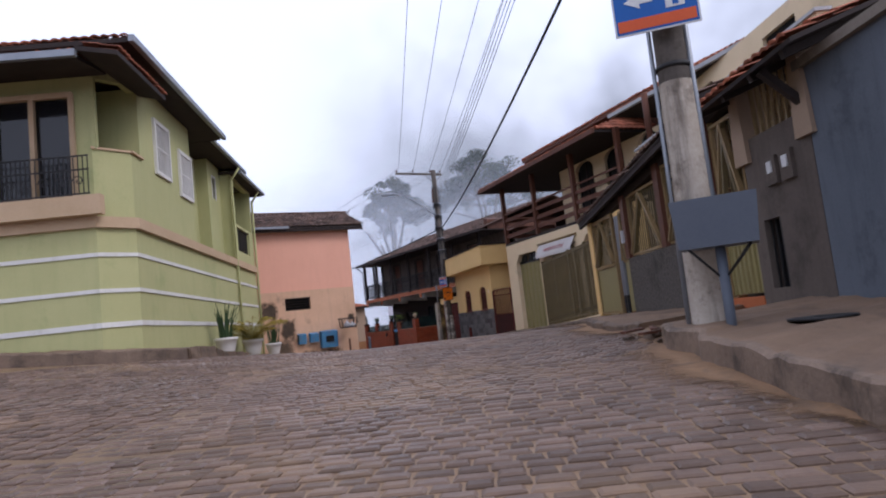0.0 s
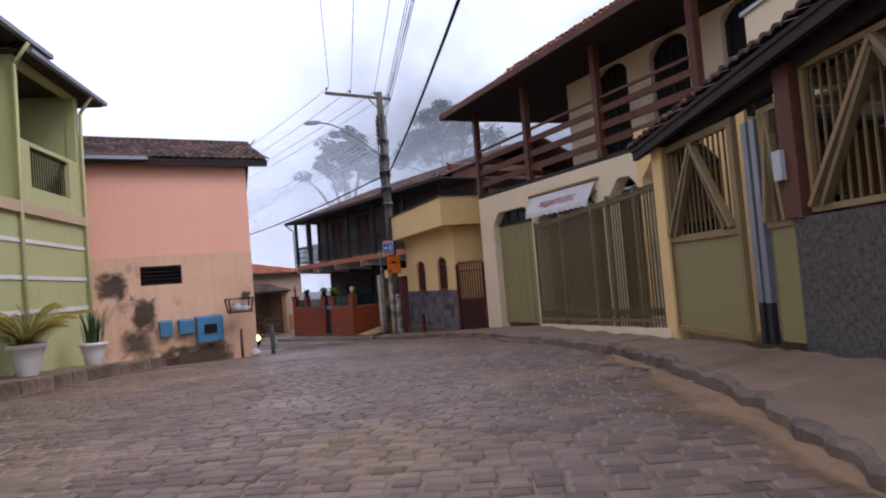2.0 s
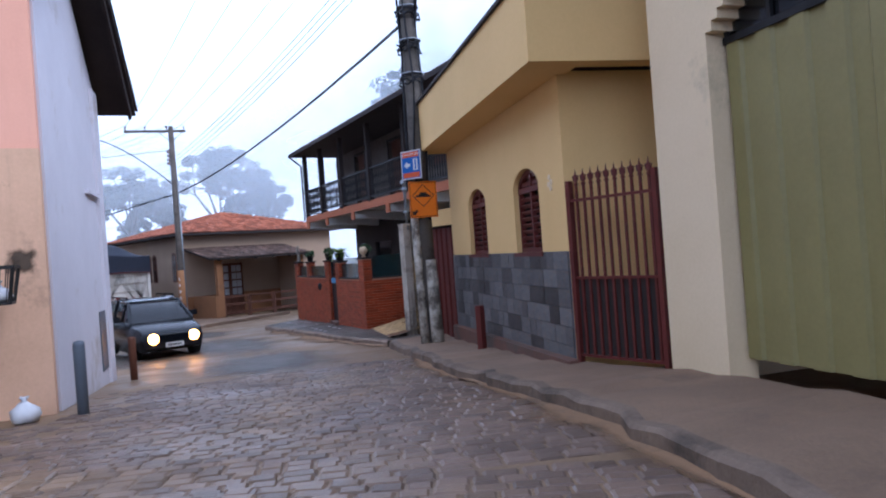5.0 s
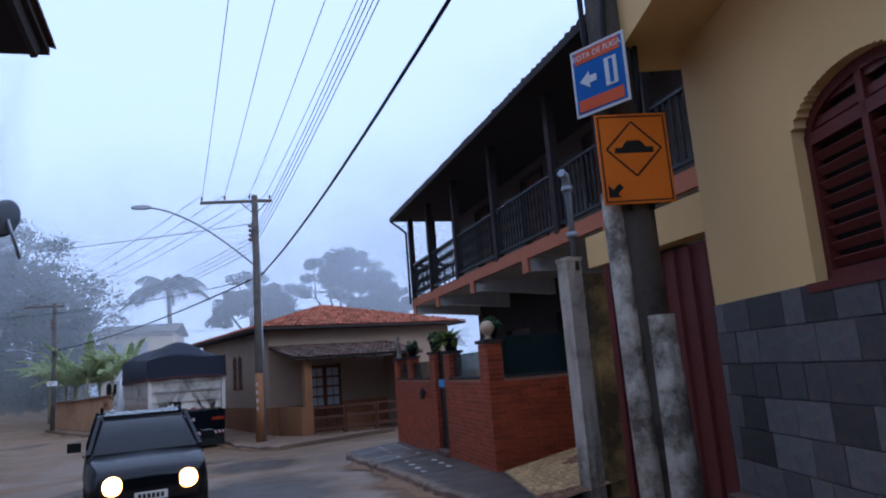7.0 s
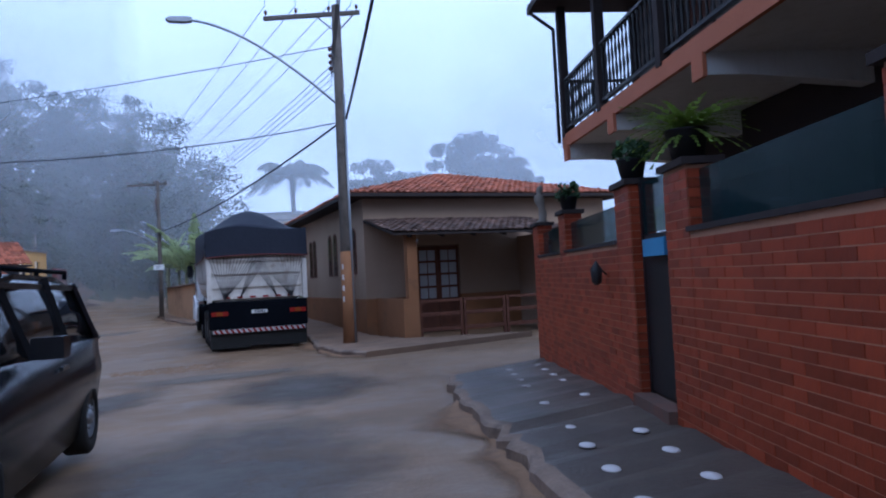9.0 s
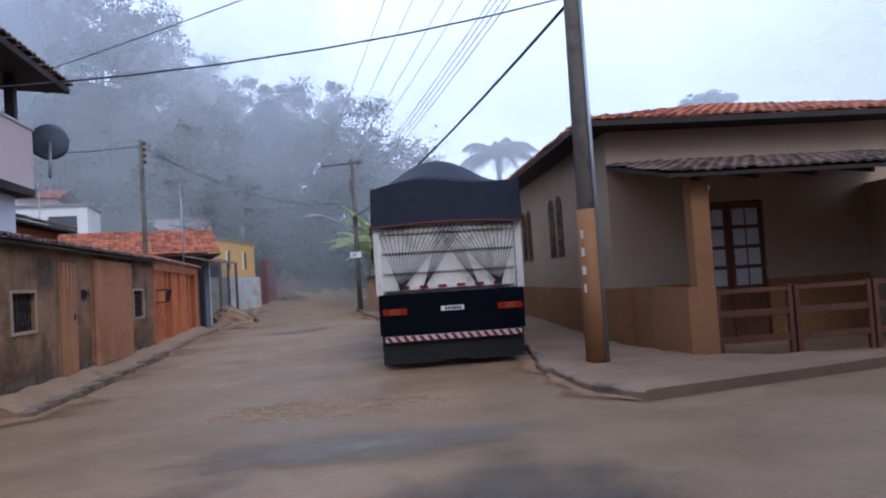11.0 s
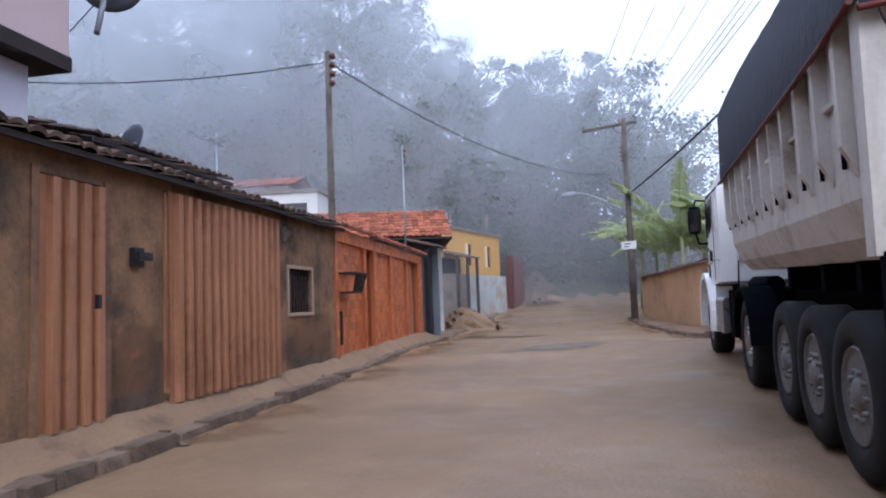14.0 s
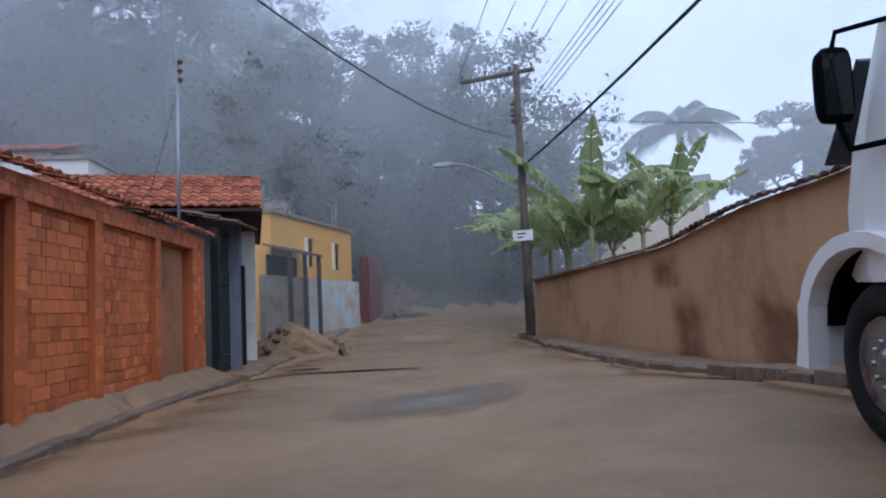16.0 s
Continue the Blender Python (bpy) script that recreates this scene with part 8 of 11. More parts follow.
def mustard_house():
    h = thing("mustard_house", "two-storey mustard yellow house above a painted blue wall", "house", (-1.7, 75.3, 0), yaw_of((-0.09, 0.996)))
    b = B()
    wall(b, 0, 7.4, 0.0, 0.2, -0.6, 3.7, [(2.6, 3.5, 2.0, 3.1), (5.2, 6.1, 2.0, 3.1)])
    wall_across(b, 0.2, 6, 0, 0.2, -0.6, 3.7)
    wall_across(b, 0.2, 6, 7.2, 7.4, -0.6, 3.7)
    box(b, 0.2, 7.2, 5.8, 6.0, -0.6, 3.7)
    part("wall", b, M_MUSTARD, h)
    b = B()
    box(b, -0.1, 7.5, -0.1, 6.1, 3.7, 3.82)
    part("roof", b, M_CONC, h)
    for x0 in (2.6, 5.2):
        b = B()
        box(b, x0, x0 + 0.9, 0.1, 0.12, 2.0, 3.1)
        w = part("window", b, M_DARK, h, "unglazed dark window")
        b = B()
        box(b, x0, x0 + 0.34, -0.01, 0.05, 2.0, 3.1)
        part("shutter", b, M_CREAM, w)
    b = B()
    wall(b, 1.6, 6.9, -0.5, -0.3, -0.8, 1.5)
    part("yard_wall", b, mat("pale_blue_wall", (0.50, 0.60, 0.66), (0.42, 0.38, 0.32), 0.85, 18, 0.9, 0.3, stain=(0.45, 0.27, 0.12), amount=0.4, stain_scale=0.9), h, "pale blue wall stained with earth")
    b = B()
    wall(b, -1.6, 1.6, -0.6, -0.4, -0.8, 1.5)
    part("low_wall", b, M_CONC, h, "grey cement yard wall")
    b = B()
    slab(b, [(-0.6, -1.0, 2.3), (2.0, -1.0, 2.3), (2.0, 0.0, 2.6), (-0.6, 0.0, 2.6)], 0.06)
    part("porch_roof", b, M_TILE_OLD, h)
    for x in (-0.45, 0.7, 1.85):
        b = B()
        box(b, x - 0.06, x + 0.06, -0.95, -0.83, -0.8, 2.3)
        part("porch_post", b, M_SOFFIT, h)
    # porch shade drawn as a near-black sheet on the wall
    b = B()
    box(b, -0.4, 1.8, -0.06, -0.01, 0.4, 2.25)
    part("porch_back", b, M_DARK, h, "dark shaded porch wall")
    for x, y, zz in ((0.6, 0.6, 4.7), (3.4, 1.2, 4.5), (6.9, 0.5, 4.9), (0.9, 4.5, 4.6)):
        b = B()
        for dx, dy in ((0, 0), (0.12, 0), (0, 0.12)):
            tube(b, (x + dx, y + dy, 3.8), (x + dx * 1.2, y + dy, zz + dx), 0.018, n=5)
        part("bare_steel_bars", b, M_CONC, h, "bare reinforcing bars on the flat roof")
    b = B()
    wall(b, 8.4, 10.6, -0.3, 0.0, -0.3, 2.7)
    part("side_gate", b, M_MAROON, h, "dark red sheet gate")


mustard_house()
tile_cap_pillar()

# ---- tan house, the tan garden wall ----
T_AT, T_YAW = (18.4, 53.5, 0), yaw_of((0.967, 0.256))


def tan_window(h, c, z0, z1, w, m):
    """A narrow arched dark window with a timber frame, set in a wall that m stands up."""
    x0, x1 = c - w / 2, c + w / 2
    b = B()
    n, rise = 8, w * 0.5
    pts = [(x0, z0), (x1, z0), (x1, z1 - rise)] + [(c + w / 2 * math.cos(math.pi * k / n), z1 - rise + rise * math.sin(math.pi * k / n)) for k in range(1, n)] + [(x0, z1 - rise)]
    prism(b, pts, -0.03, -0.004, m)
    win = part("window", b, M_WOOD, h, "narrow arched timber window")
    b = B()
    inner = [(c + (x - c) * 0.72, z0 + 0.06 + (z - z0) * 0.92) for x, z in pts]
    prism(b, inner, -0.036, -0.03, m)
    part("pane", b, M_GLASS, win)
    b = B()
    box(b, c - 0.02, c + 0.02, -0.05, -0.036, z0 + 0.05, z1 - 0.05, m)
    for k in (1, 2, 3):
        zz = z0 + (z1 - z0) * k / 4
        box(b, x0 + 0.05, x1 - 0.05, -0.05, -0.036, zz - 0.015, zz + 0.015, m)
    part("glazing_bar", b, M_WOOD, win)


def tan_house():
    """Local x along the porch front, y into the house."""
    h = thing("tan_house", "low tan house with a brown dado, tiled hip roof and porch", "house", T_AT, T_YAW)
    ln, dp = 8.4, 9.6
    b = B()
    wall(b, 0, ln, 0, 0.2, 0.24, 3.3, [(1.6, 3.0, -1.0, 1.75)])
    wall_across(b, 0.2, dp, 0, 0.2, 0.24, 3.3)
    wall_across(b, 0.2, dp, ln - 0.2, ln, 0.24, 3.3)
    box(b, 0.2, ln - 0.2, dp - 0.2, dp, 0.24, 3.3)
    part("wall", b, M_TAN, h)
    b = B()
    wall(b, -0.02, ln + 0.02, -0.02, 0.2, -1.5, 0.24, [(1.6, 3.0, -1.0, 1.75)])
    wall_across(b, 0.2, dp, -0.02, 0.2, -1.5, 0.24)
    wall_across(b, 0.2, dp, ln - 0.2, ln + 0.02, -1.5, 0.24)
    part("dado", b, M_TAN_LOW, h, "darker brown dado")
    side = SWAP @ Matrix.Scale(1, 4)
    for c in (1.12, 3.55, 4.3, 6.9, 7.6):
        tan_window(h, c, 0.98, 2.42, 0.5, side)
    # front door of two glazed leaves
    for x0 in (1.62, 2.31):
        b = B()
        box(b, x0, x0 + 0.67, 0.05, 0.1, -0.85, 1.72)
        d = part("door_leaf", b, M_WOOD, h, "dark timber glazed door leaf")
        for r in range(4):
            for c in range(2):
                b = B()
                box(b, x0 + 0.08 + 0.27 * c, x0 + 0.31 + 0.27 * c, 0.03, 0.05, 0.15 + 0.38 * r, 0.46 + 0.38 * r)
                part("pane", b, M_GREY_PVC, d)
    # hip roof
    b = B()
    e, r = 3.28, 4.6
    x0, x1, y0, y1 = -0.6, ln + 0.6, -0.6, dp + 0.6
    mx = (x0 + x1) / 2
    tiles(b, (x0, y0, e), (x1, y0, e), (mx - 0.05, 4.2, r), (mx + 0.05, 4.2, r))
    tiles(b, (x0, y1, e), (x0, y0, e), (mx, 5.6, r), (mx, 4.2, r))
    tiles(b, (x1, y0, e), (x1, y1, e), (mx, 4.2, r), (mx, 5.6, r))
    tiles(b, (x1, y1, e), (x0, y1, e), (mx + 0.05, 5.6, r), (mx - 0.05, 5.6, r))
    part("roof_tiles", b, M_TILE, h, "orange-red clay barrel tiles")
    b = B()
    slab(b, [(x0, y0, e - 0.01), (x1, y0, e - 0.01), (x1, y1, e - 0.01), (x0, y1, e - 0.01)], 0.1)
    part("soffit", b, M_SOFFIT, h)
    # porch
    b = B()
    wall_across(b, -2.4, -0.02, 0.3, 0.46, -1.5, 0.25)
    part("porch_wall", b, M_TAN_LOW, h, "low brown porch wall")
    for x in (0.6, 4.9):
        b = B()
        box(b, x - 0.14, x + 0.14, -2.4, -2.15, -1.5, 1.95)
        part("porch_pillar", b, M_TAN_LOW, h)
    b = B()
    tiles(b, (0.0, -2.75, 1.98), (5.3, -2.75, 1.98), (0.0, 0.0, 2.55), (5.3, 0.0, 2.55))
    part("porch_tiles", b, M_TILE_OLD, h)
    # unseen wall added at this end to keep the porch dark
    b = B()
    wall_across(b, -2.4, -0.02, 5.05, 5.22, -1.5, 1.95)
    part("porch_shade_wall", b, M_TAN, h)
    b = B()
    slab(b, [(0.0, -2.72, 1.96), (5.3, -2.72, 1.96), (5.3, 0, 2.53), (0.0, 0, 2.53)], 0.06)
    for k in range(6):
        beam(b, (0.5 + 0.92 * k, -2.65, 1.88), (0.5 + 0.92 * k, 0, 2.44), 0.06, 0.09)
    part("porch_rafter_frame", b, M_SOFFIT, h)
    for x0, x1 in ((0.78, 2.0), (2.05, 3.3), (3.35, 4.75)):
        g = B()
        beam(g, (x0, -2.28, 0.15), (x1, -2.28, 0.15), 0.05, 0.07)
        gp = part("porch_gate", g, M_WOOD, h, "low dark timber porch gate")
        for z in (-0.95, -0.6, -0.2):
            b = B()
            beam(b, (x0, -2.28, z), (x1, -2.28, z), 0.05, 0.1)
            part("gate_rail", b, M_WOOD, gp)
        for x in (x0 + 0.03, x1 - 0.03):
            b = B()
            beam(b, (x, -2.28, -1.0), (x, -2.28, 0.2), 0.07)
            part("gate_post", b, M_WOOD, gp)
    b = B()
    lathe(b, [(0.02, 1.78), (0.08, 1.74), (0.05, 1.66), (0.01, 1.64)], 8, at=(0.75, -2.3, 0.05))
    part("porch_lamp", b, M_GREY_PVC, h)


tan_house()


def garden_wall():
    pts = [(14.1, 62.4), (12.35, 65.2), (10.55, 68.9), (8.55, 73.1), (6.85, 76.9)]
    tops = [1.75, 1.45, 1.05, 0.95, 0.9]
    h = thing("garden_wall", "tan orange rendered garden wall with a clay tile coping", "wall", kind="structure")
    b, c, k = B(), B(), B()
    n = 6
    row = []
    for i in range(len(pts) - 1):
        for j in range(n):
            t = j / n
            row.append((pts[i][0] + (pts[i + 1][0] - pts[i][0]) * t, pts[i][1] + (pts[i + 1][1] - pts[i][1]) * t, tops[i] + (tops[i + 1] - tops[i]) * (t * t * (3 - 2 * t))))
    row.append((*pts[-1], tops[-1]))
    for (x0, y0, z0), (x1, y1, z1) in zip(row, row[1:]):
        d = Vector((x1 - x0, y1 - y0, 0)).normalized()
        nr = Vector((d.y, -d.x, 0)) * 0.16
        lo = -1.4
        slab(b, [(x0, y0, z0 + 0.03), (x1, y1, z1 + 0.03), (x1 + nr.x, y1 + nr.y, z1 + 0.08), (x0 + nr.x, y0 + nr.y, z0 + 0.08)], z0 - lo)
        o = nr.normalized() * 0.16
        tiles(c, (x1 - o.x, y1 - o.y, z1), (x0 - o.x, y0 - o.y, z0), (x1 + nr.x, y1 + nr.y, z1 + 0.1), (x0 + nr.x, y0 + nr.y, z0 + 0.1), pitch=0.17, course=0.3)
    part("wall_face", b, M_RWALL, h)
    part("coping_tiles", c, M_TILE_OLD, h)
    for s0, s1, z0, z1, k in ((-0.9, 1.1, -0.75, 0.35, 1), (1.6, 3.6, -1.0, 0.5, 2), (-2.6, -1.3, -0.7, 0.9, 3), (2.6, 4.2, 0.2, 1.1, 4)):
        st = wall_stain(h, s0, s1, z0, z1, 0.006, 60 + k, M_EARTH)
        st.matrix_local = Matrix.Translation((12.35, 65.2, 0)) @ Matrix.Rotation(math.atan2(0.899, -0.437), 4, "Z")
    b = B()
    wall(b, 0.0, 1.7, 0.02, 0.2, -1.4, 2.0)
    box(b, 0.25, 1.35, -0.02, 0.02, -0.7, 0.75)
    solid("wall_end_house", b, M_RWALL, "taller tan wall end with a blind doorway", "wall", (13.9, 62.5, 0), yaw_of((1.0, -1.4)), kind="structure")


garden_wall()


# ---- poles and cables ----
def utility_pole(label, at, top, r0, r1, arm_dir=None, arm=(1.9, 0.65), lamp=None, dark=True, base=-1.3):
    h = thing("utility_pole", label, "utility pole", (at[0], at[1], 0), 0, group="utility poles")
    b = B()
    tube(b, (0, 0, base), (0, 0, top), r0, r1, n=14)
    part("shaft", b, M_POLE_DARK if dark else M_POLE, h)
    if arm_dir:
        d = Vector((*arm_dir, 0)).normalized()
        z = top - 0.22
        b = B()
        beam(b, d * arm[0] + Vector((0, 0, z)), d * -arm[1] + Vector((0, 0, z)), 0.09, 0.1)
        beam(b, d * 0.55 + Vector((0, 0, z)), (0, 0, z - 0.5), 0.03)
        beam(b, d * -0.5 + Vector((0, 0, z)), (0, 0, z - 0.5), 0.03)
        c = part("crossarm", b, M_POLE_DARK, h)
        for s in (arm[0] - 0.06, arm[0] * 0.55, 0.18, -arm[1] + 0.08):
            b = B()
            p = d * s
            lathe(b, [(0.012, z + 0.05), (0.012, z + 0.1), (0.045, z + 0.12), (0.03, z + 0.15), (0.045, z + 0.18), (0.02, z + 0.22)], 8, at=(p.x, p.y, 0))
            part("insulator", b, M_INSUL, c)
        b = B()
        for k in range(4):
            lathe(b, [(0.03, 0), (0.05, 0.03), (0.05, 0.07), (0.03, 0.1)], 8, at=(d.x * (r1 + 0.09), d.y * (r1 + 0.09), top - 1.7 + 0.17 * k))
        beam(b, d * (r1 + 0.03) + Vector((0, 0, top - 1.75)), d * (r1 + 0.03) + Vector((0, 0, top - 1.0)), 0.03)
        part("insulator_rack", b, M_INSUL, h)
    if lamp:
        b = B()
        p0, p2 = Vector((0, 0, lamp[3])), Vector((lamp[0] - at[0], lamp[1] - at[1], lamp[2]))
        p1 = p0.lerp(p2, 0.62) + Vector((0, 0, 0.32 * (p2.z - p0.z) + 0.1))
        polytube(b, [p0 * (1 - t) ** 2 + p1 * 2 * t * (1 - t) + p2 * t * t for t in [k / 12 for k in range(13)]], 0.03, 7)
        a = part("lamp_arm", b, M_STEEL, h)
        b = B()
        dd = (p2 - p1)
        dd.z = 0
        dd.normalize()
        q = dd.to_track_quat("X", "Z").to_matrix().to_4x4()
        prism(b, [(-0.1, -0.03), (0.05, -0.07), (0.42, -0.08), (0.5, -0.03), (0.4, 0.03), (0.05, 0.06), (-0.1, 0.04)], -0.09, 0.09, Matrix.Translation(p2) @ q)
        part("lamp_head", b, M_STEEL, a, "grey street lamp head")
    return h


def bands(at, zs, r):
    b = B()
    for z in zs:
        tube(b, (at[0], at[1], z), (at[0], at[1], z + 0.05), r, n=14)
    return b


P1, P2, P3, P4, P5 = (6.23, 4.69), (19.22, 30.3), (17.9, 51.15), (5.72, 58.35), (7.1, 74.6)
pole_one = utility_pole("stained concrete pole with conduit and steel bands", P1, 9.5, 0.2, 0.13, (-0.87, 0.5), base=-0.3)
b = B()
for z0, z1 in ((-0.2, 1.2), (1.2, 2.3), (2.3, 3.45)):
    tube(b, (0, 0, z0), (0, 0, z1), 0.206 - 0.0071 * z0, 0.206 - 0.0071 * z1, n=18, caps=False)
part("whitewash", b, M_POLE, pole_one, "peeling whitewash on the lower shaft")
b = B()
tube(b, (0.1, -0.18, 0.2), (0.08, -0.15, 6.0), 0.03, n=8)
tube(b, (-0.16, 0.17, 0.2), (-0.13, 0.15, 5.0), 0.025, n=8)
part("conduit", b, M_STEEL, pole_one, "grey steel conduit")
for z in (1.75, 3.6, 4.3):
    b = B()
    tube(b, (0, 0, z), (0, 0, z + 0.05), 0.215 - 0.007 * z, n=14)
    part("steel_band", b, M_IRON, pole_one)
pole_two = utility_pole("dark damp concrete pole with a whitewashed foot and a street lamp", P2, 9.2, 0.19, 0.12, (-0.99, 0.02), (2.25, 0.5), (16.92, 31.08, 8.06, 6.6))
b = B()
tube(b, (0.06, -0.12, -0.5), (0.03, -0.1, 1.45), 0.15, 0.12, n=12)
part("pole_sleeve", b, M_PEEL, pole_two, "peeling whitewashed half sleeve")
b = B()
tube(b, (-0.17, -0.1, -0.5), (-0.2, -0.06, 2.35), 0.085, 0.07, n=10)
part("pole_sleeve", b, M_PEEL, pole_two, "slimmer whitewashed sleeve over the cables")
for k in range(5):
    b = B()
    a = 0.6 + k * 1.15
    polytube(b, [(0.19 * math.cos(a + 0.25 * math.sin(j * 0.7 + k)), 0.19 * math.sin(a + 0.25 * math.sin(j * 0.7 + k)), 2.2 + 0.36 * j) for j in range(18)], 0.022, 6)
    part("cable_run", b, M_CABLE, pole_two, "black cable strapped to the pole")
for k in range(5):
    b = B()
    z = 4.7 + 0.62 * k
    polytube(b, [((0.2 + 0.05 * math.sin(j * 1.3 + k)) * math.cos(j * math.tau / 14), (0.2 + 0.05 * math.sin(j * 1.3 + k)) * math.sin(j * math.tau / 14), z + 0.03 * math.sin(j * 2.1) + 0.004 * j) for j in range(40)], 0.016, 5)
    part("cable_coil", b, M_CABLE, pole_two, "coil of spare black cable")
    b = B()
    tube(b, (0, 0, z + 0.2), (0, 0, z + 0.225), 0.21, n=14)
    part("steel_band", b, M_STEEL, pole_two)
pole_three = utility_pole("grey concrete pole with a curved street lamp arm", P3, 7.95, 0.17, 0.11, (-0.985, 0.17), (1.9, 0.62), (14.35, 50.43, 7.3, 5.3))
b = B()
tube(b, (0, 0, -1.0), (0, 0, 1.55), 0.182, 0.165, n=14)
part("painted_foot", b, M_TAN_LOW, pole_three, "brown painted pole foot with paper scraps")
b = B()
for z, w in ((0.28, 0.02), (0.55, 0.03), (0.83, 0.025), (1.1, 0.02)):
    box(b, -0.186, -0.175, -w, w, z, z + 0.13, Matrix.Rotation(0.9, 4, "Z"))
part("paper", b, M_CANVAS, pole_three, "torn white paper scraps")
b = B()
tube(b, (0.14, -0.12, -0.9), (0.11, -0.1, 5.6), 0.03, n=8)
part("conduit", b, M_STEEL, pole_three)
pole_four = utility_pole("slim dark pole with insulators behind the block wall", P4, 5.2, 0.075, 0.06)
for k in range(4):
    b = B()
    lathe(b, [(0.03, 0), (0.06, 0.03), (0.06, 0.08), (0.03, 0.11)], 8, at=(0.11, 0.0, 4.5 + 0.18 * k))
    part("insulator", b, M_INSUL, pole_four)
pole_five = utility_pole("dark concrete pole at the bend of the garden wall", P5, 7.15, 0.14, 0.09, (-0.93, 0.1), (1.75, 0.55), (5.14, 73.94, 4.32, 3.3))
b = B()
box(b, -0.32, 0.25, -0.16, -0.14, 2.0, 2.3)
part("street_plate", b, M_SIGN_WHITE, pole_five, "white plate with dark bars")
b = B()
for k, w in enumerate((0.18, 0.26)):
    box(b, -0.2, -0.2 + w, -0.165, -0.16, 2.08 + 0.1 * k, 2.12 + 0.1 * k)
part("plate_mark", b, M_BLACK, pole_five)


for o in (-2.1, -1.2, -0.2, 0.45):
    d = Vector((0.87, -0.5))
    wire("cable", [(P1[0] + d.x * o, P1[1] + d.y * o, 9.5), (P2[0] + o, P2[1], 9.2), (P3[0] + o * 0.85, P3[1], 7.95), (P5[0] + o * 0.8, P5[1], 7.15), (-4, 100, 9.5)], 0.009, M_CABLE, "thin bare power line between the poles", sag=0.25)
for k in range(4):
    wire("cable", [(P1[0] - 0.25, P1[1] + 0.1, 8.0 - 0.17 * k), (P2[0] - 0.22, P2[1], 7.6 - 0.17 * k), (P3[0] - 0.2, P3[1], 6.35 - 0.17 * k), (P5[0] - 0.16, P5[1], 5.6 - 0.16 * k)], 0.009, M_CABLE, "low tension line on the insulator rack", sag=0.3)
wire("cable", [(P1[0] + 0.2, P1[1], 6.7), (P2[0] + 0.17, P2[1], 6.1), (P3[0] + 0.15, P3[1], 5.0), (P5[0] + 0.1, P5[1], 4.2)], 0.03, M_CABLE, "thick black telephone cable", sag=0.35)
wire("cable", [(P3[0], P3[1], 4.9), (P4[0], P4[1] - 12, 3.4)], 0.014, M_CABLE, "service line across the street", sag=0.5)
wire("cable", [(P5[0], P5[1], 5.0), (P4[0], P4[1], 5.0), (-6, 52, 6.5)], 0.014, M_CABLE, "service line to the slim pole", sag=0.8)
wire("cable", [(P5[0], P5[1], 5.6), (30, 84, 6.0)], 0.012, M_CABLE, "service line over the garden wall", sag=0.6)
wire("cable", [(P3[0], P3[1], 6.9), (-12, 60, 6.6)], 0.012, M_CABLE, "service line over the roofs", sag=0.6)


# ---- distance: woods, palms, banana plants ----
def leaf_cloud(bm, c, r, n, size, rnd, flat=0.75):
    for _ in range(n):
        d = Vector((rnd.gauss(0, 1), rnd.gauss(0, 1), rnd.gauss(0, 1))).normalized()
        p = Vector(c) + Vector((d.x * r, d.y * r, d.z * r * flat)) * (rnd.random() ** 0.35)
        a = Vector((rnd.gauss(0, 1), rnd.gauss(0, 1), rnd.gauss(0, 1))).normalized()
        q = a.orthogonal().normalized()
        s = size * rnd.uniform(0.5, 1.3)
        w = a.cross(q) * s * 0.55
        q = q * s
        bm.faces.new([bm.verts.new(p + v) for v in (-q, w * 0.9, q, -w)])


def tree(bm_t, bm_l, at, hh, spread, rnd, leaves=900, size=0.35, low=0.3, clumps=14, flat=0.55):
    """A tapered trunk that forks into limbs and twigs, with a broken crown of many leafy tufts."""
    base = Vector(at)
    fork = base + Vector((rnd.uniform(-0.3, 0.3), rnd.uniform(-0.3, 0.3), hh * low))
    tube(bm_t, base - Vector((0, 0, 0.4)), fork, 0.026 * hh, 0.018 * hh, n=8)
    n = rnd.randint(5, 7)
    limbs = []
    for k in range(n):
        a = k * math.tau / n + rnd.uniform(-0.4, 0.4)
        rr = spread * rnd.uniform(0.3, 0.62)
        elbow = base + Vector((math.cos(a) * rr, math.sin(a) * rr, hh * (low + (1 - low) * rnd.uniform(0.3, 0.6))))
        tube(bm_t, fork, elbow, 0.012 * hh, 0.007 * hh, n=6, caps=False)
        limbs.append(elbow)
    for k in range(clumps):
        a, rr = rnd.uniform(0, math.tau), spread * math.sqrt(rnd.random())
        dome = math.sqrt(max(0.0, 1 - (rr / spread) ** 2))
        z = hh * (low + (1 - low) * (1 - flat)) + hh * (1 - low) * flat * dome * rnd.uniform(0.25, 0.95)
        tip = base + Vector((math.cos(a) * rr, math.sin(a) * rr, z - 0.12 * spread * (rr / spread) ** 2))
        near = min(limbs, key=lambda q: (q - tip).length)
        tube(bm_t, near, tip, 0.005 * hh, 0.002 * hh, n=4, caps=False)
        r = spread * rnd.uniform(0.13, 0.27)
        leaf_cloud(bm_l, tip, r, leaves // clumps, size, rnd, 0.6)


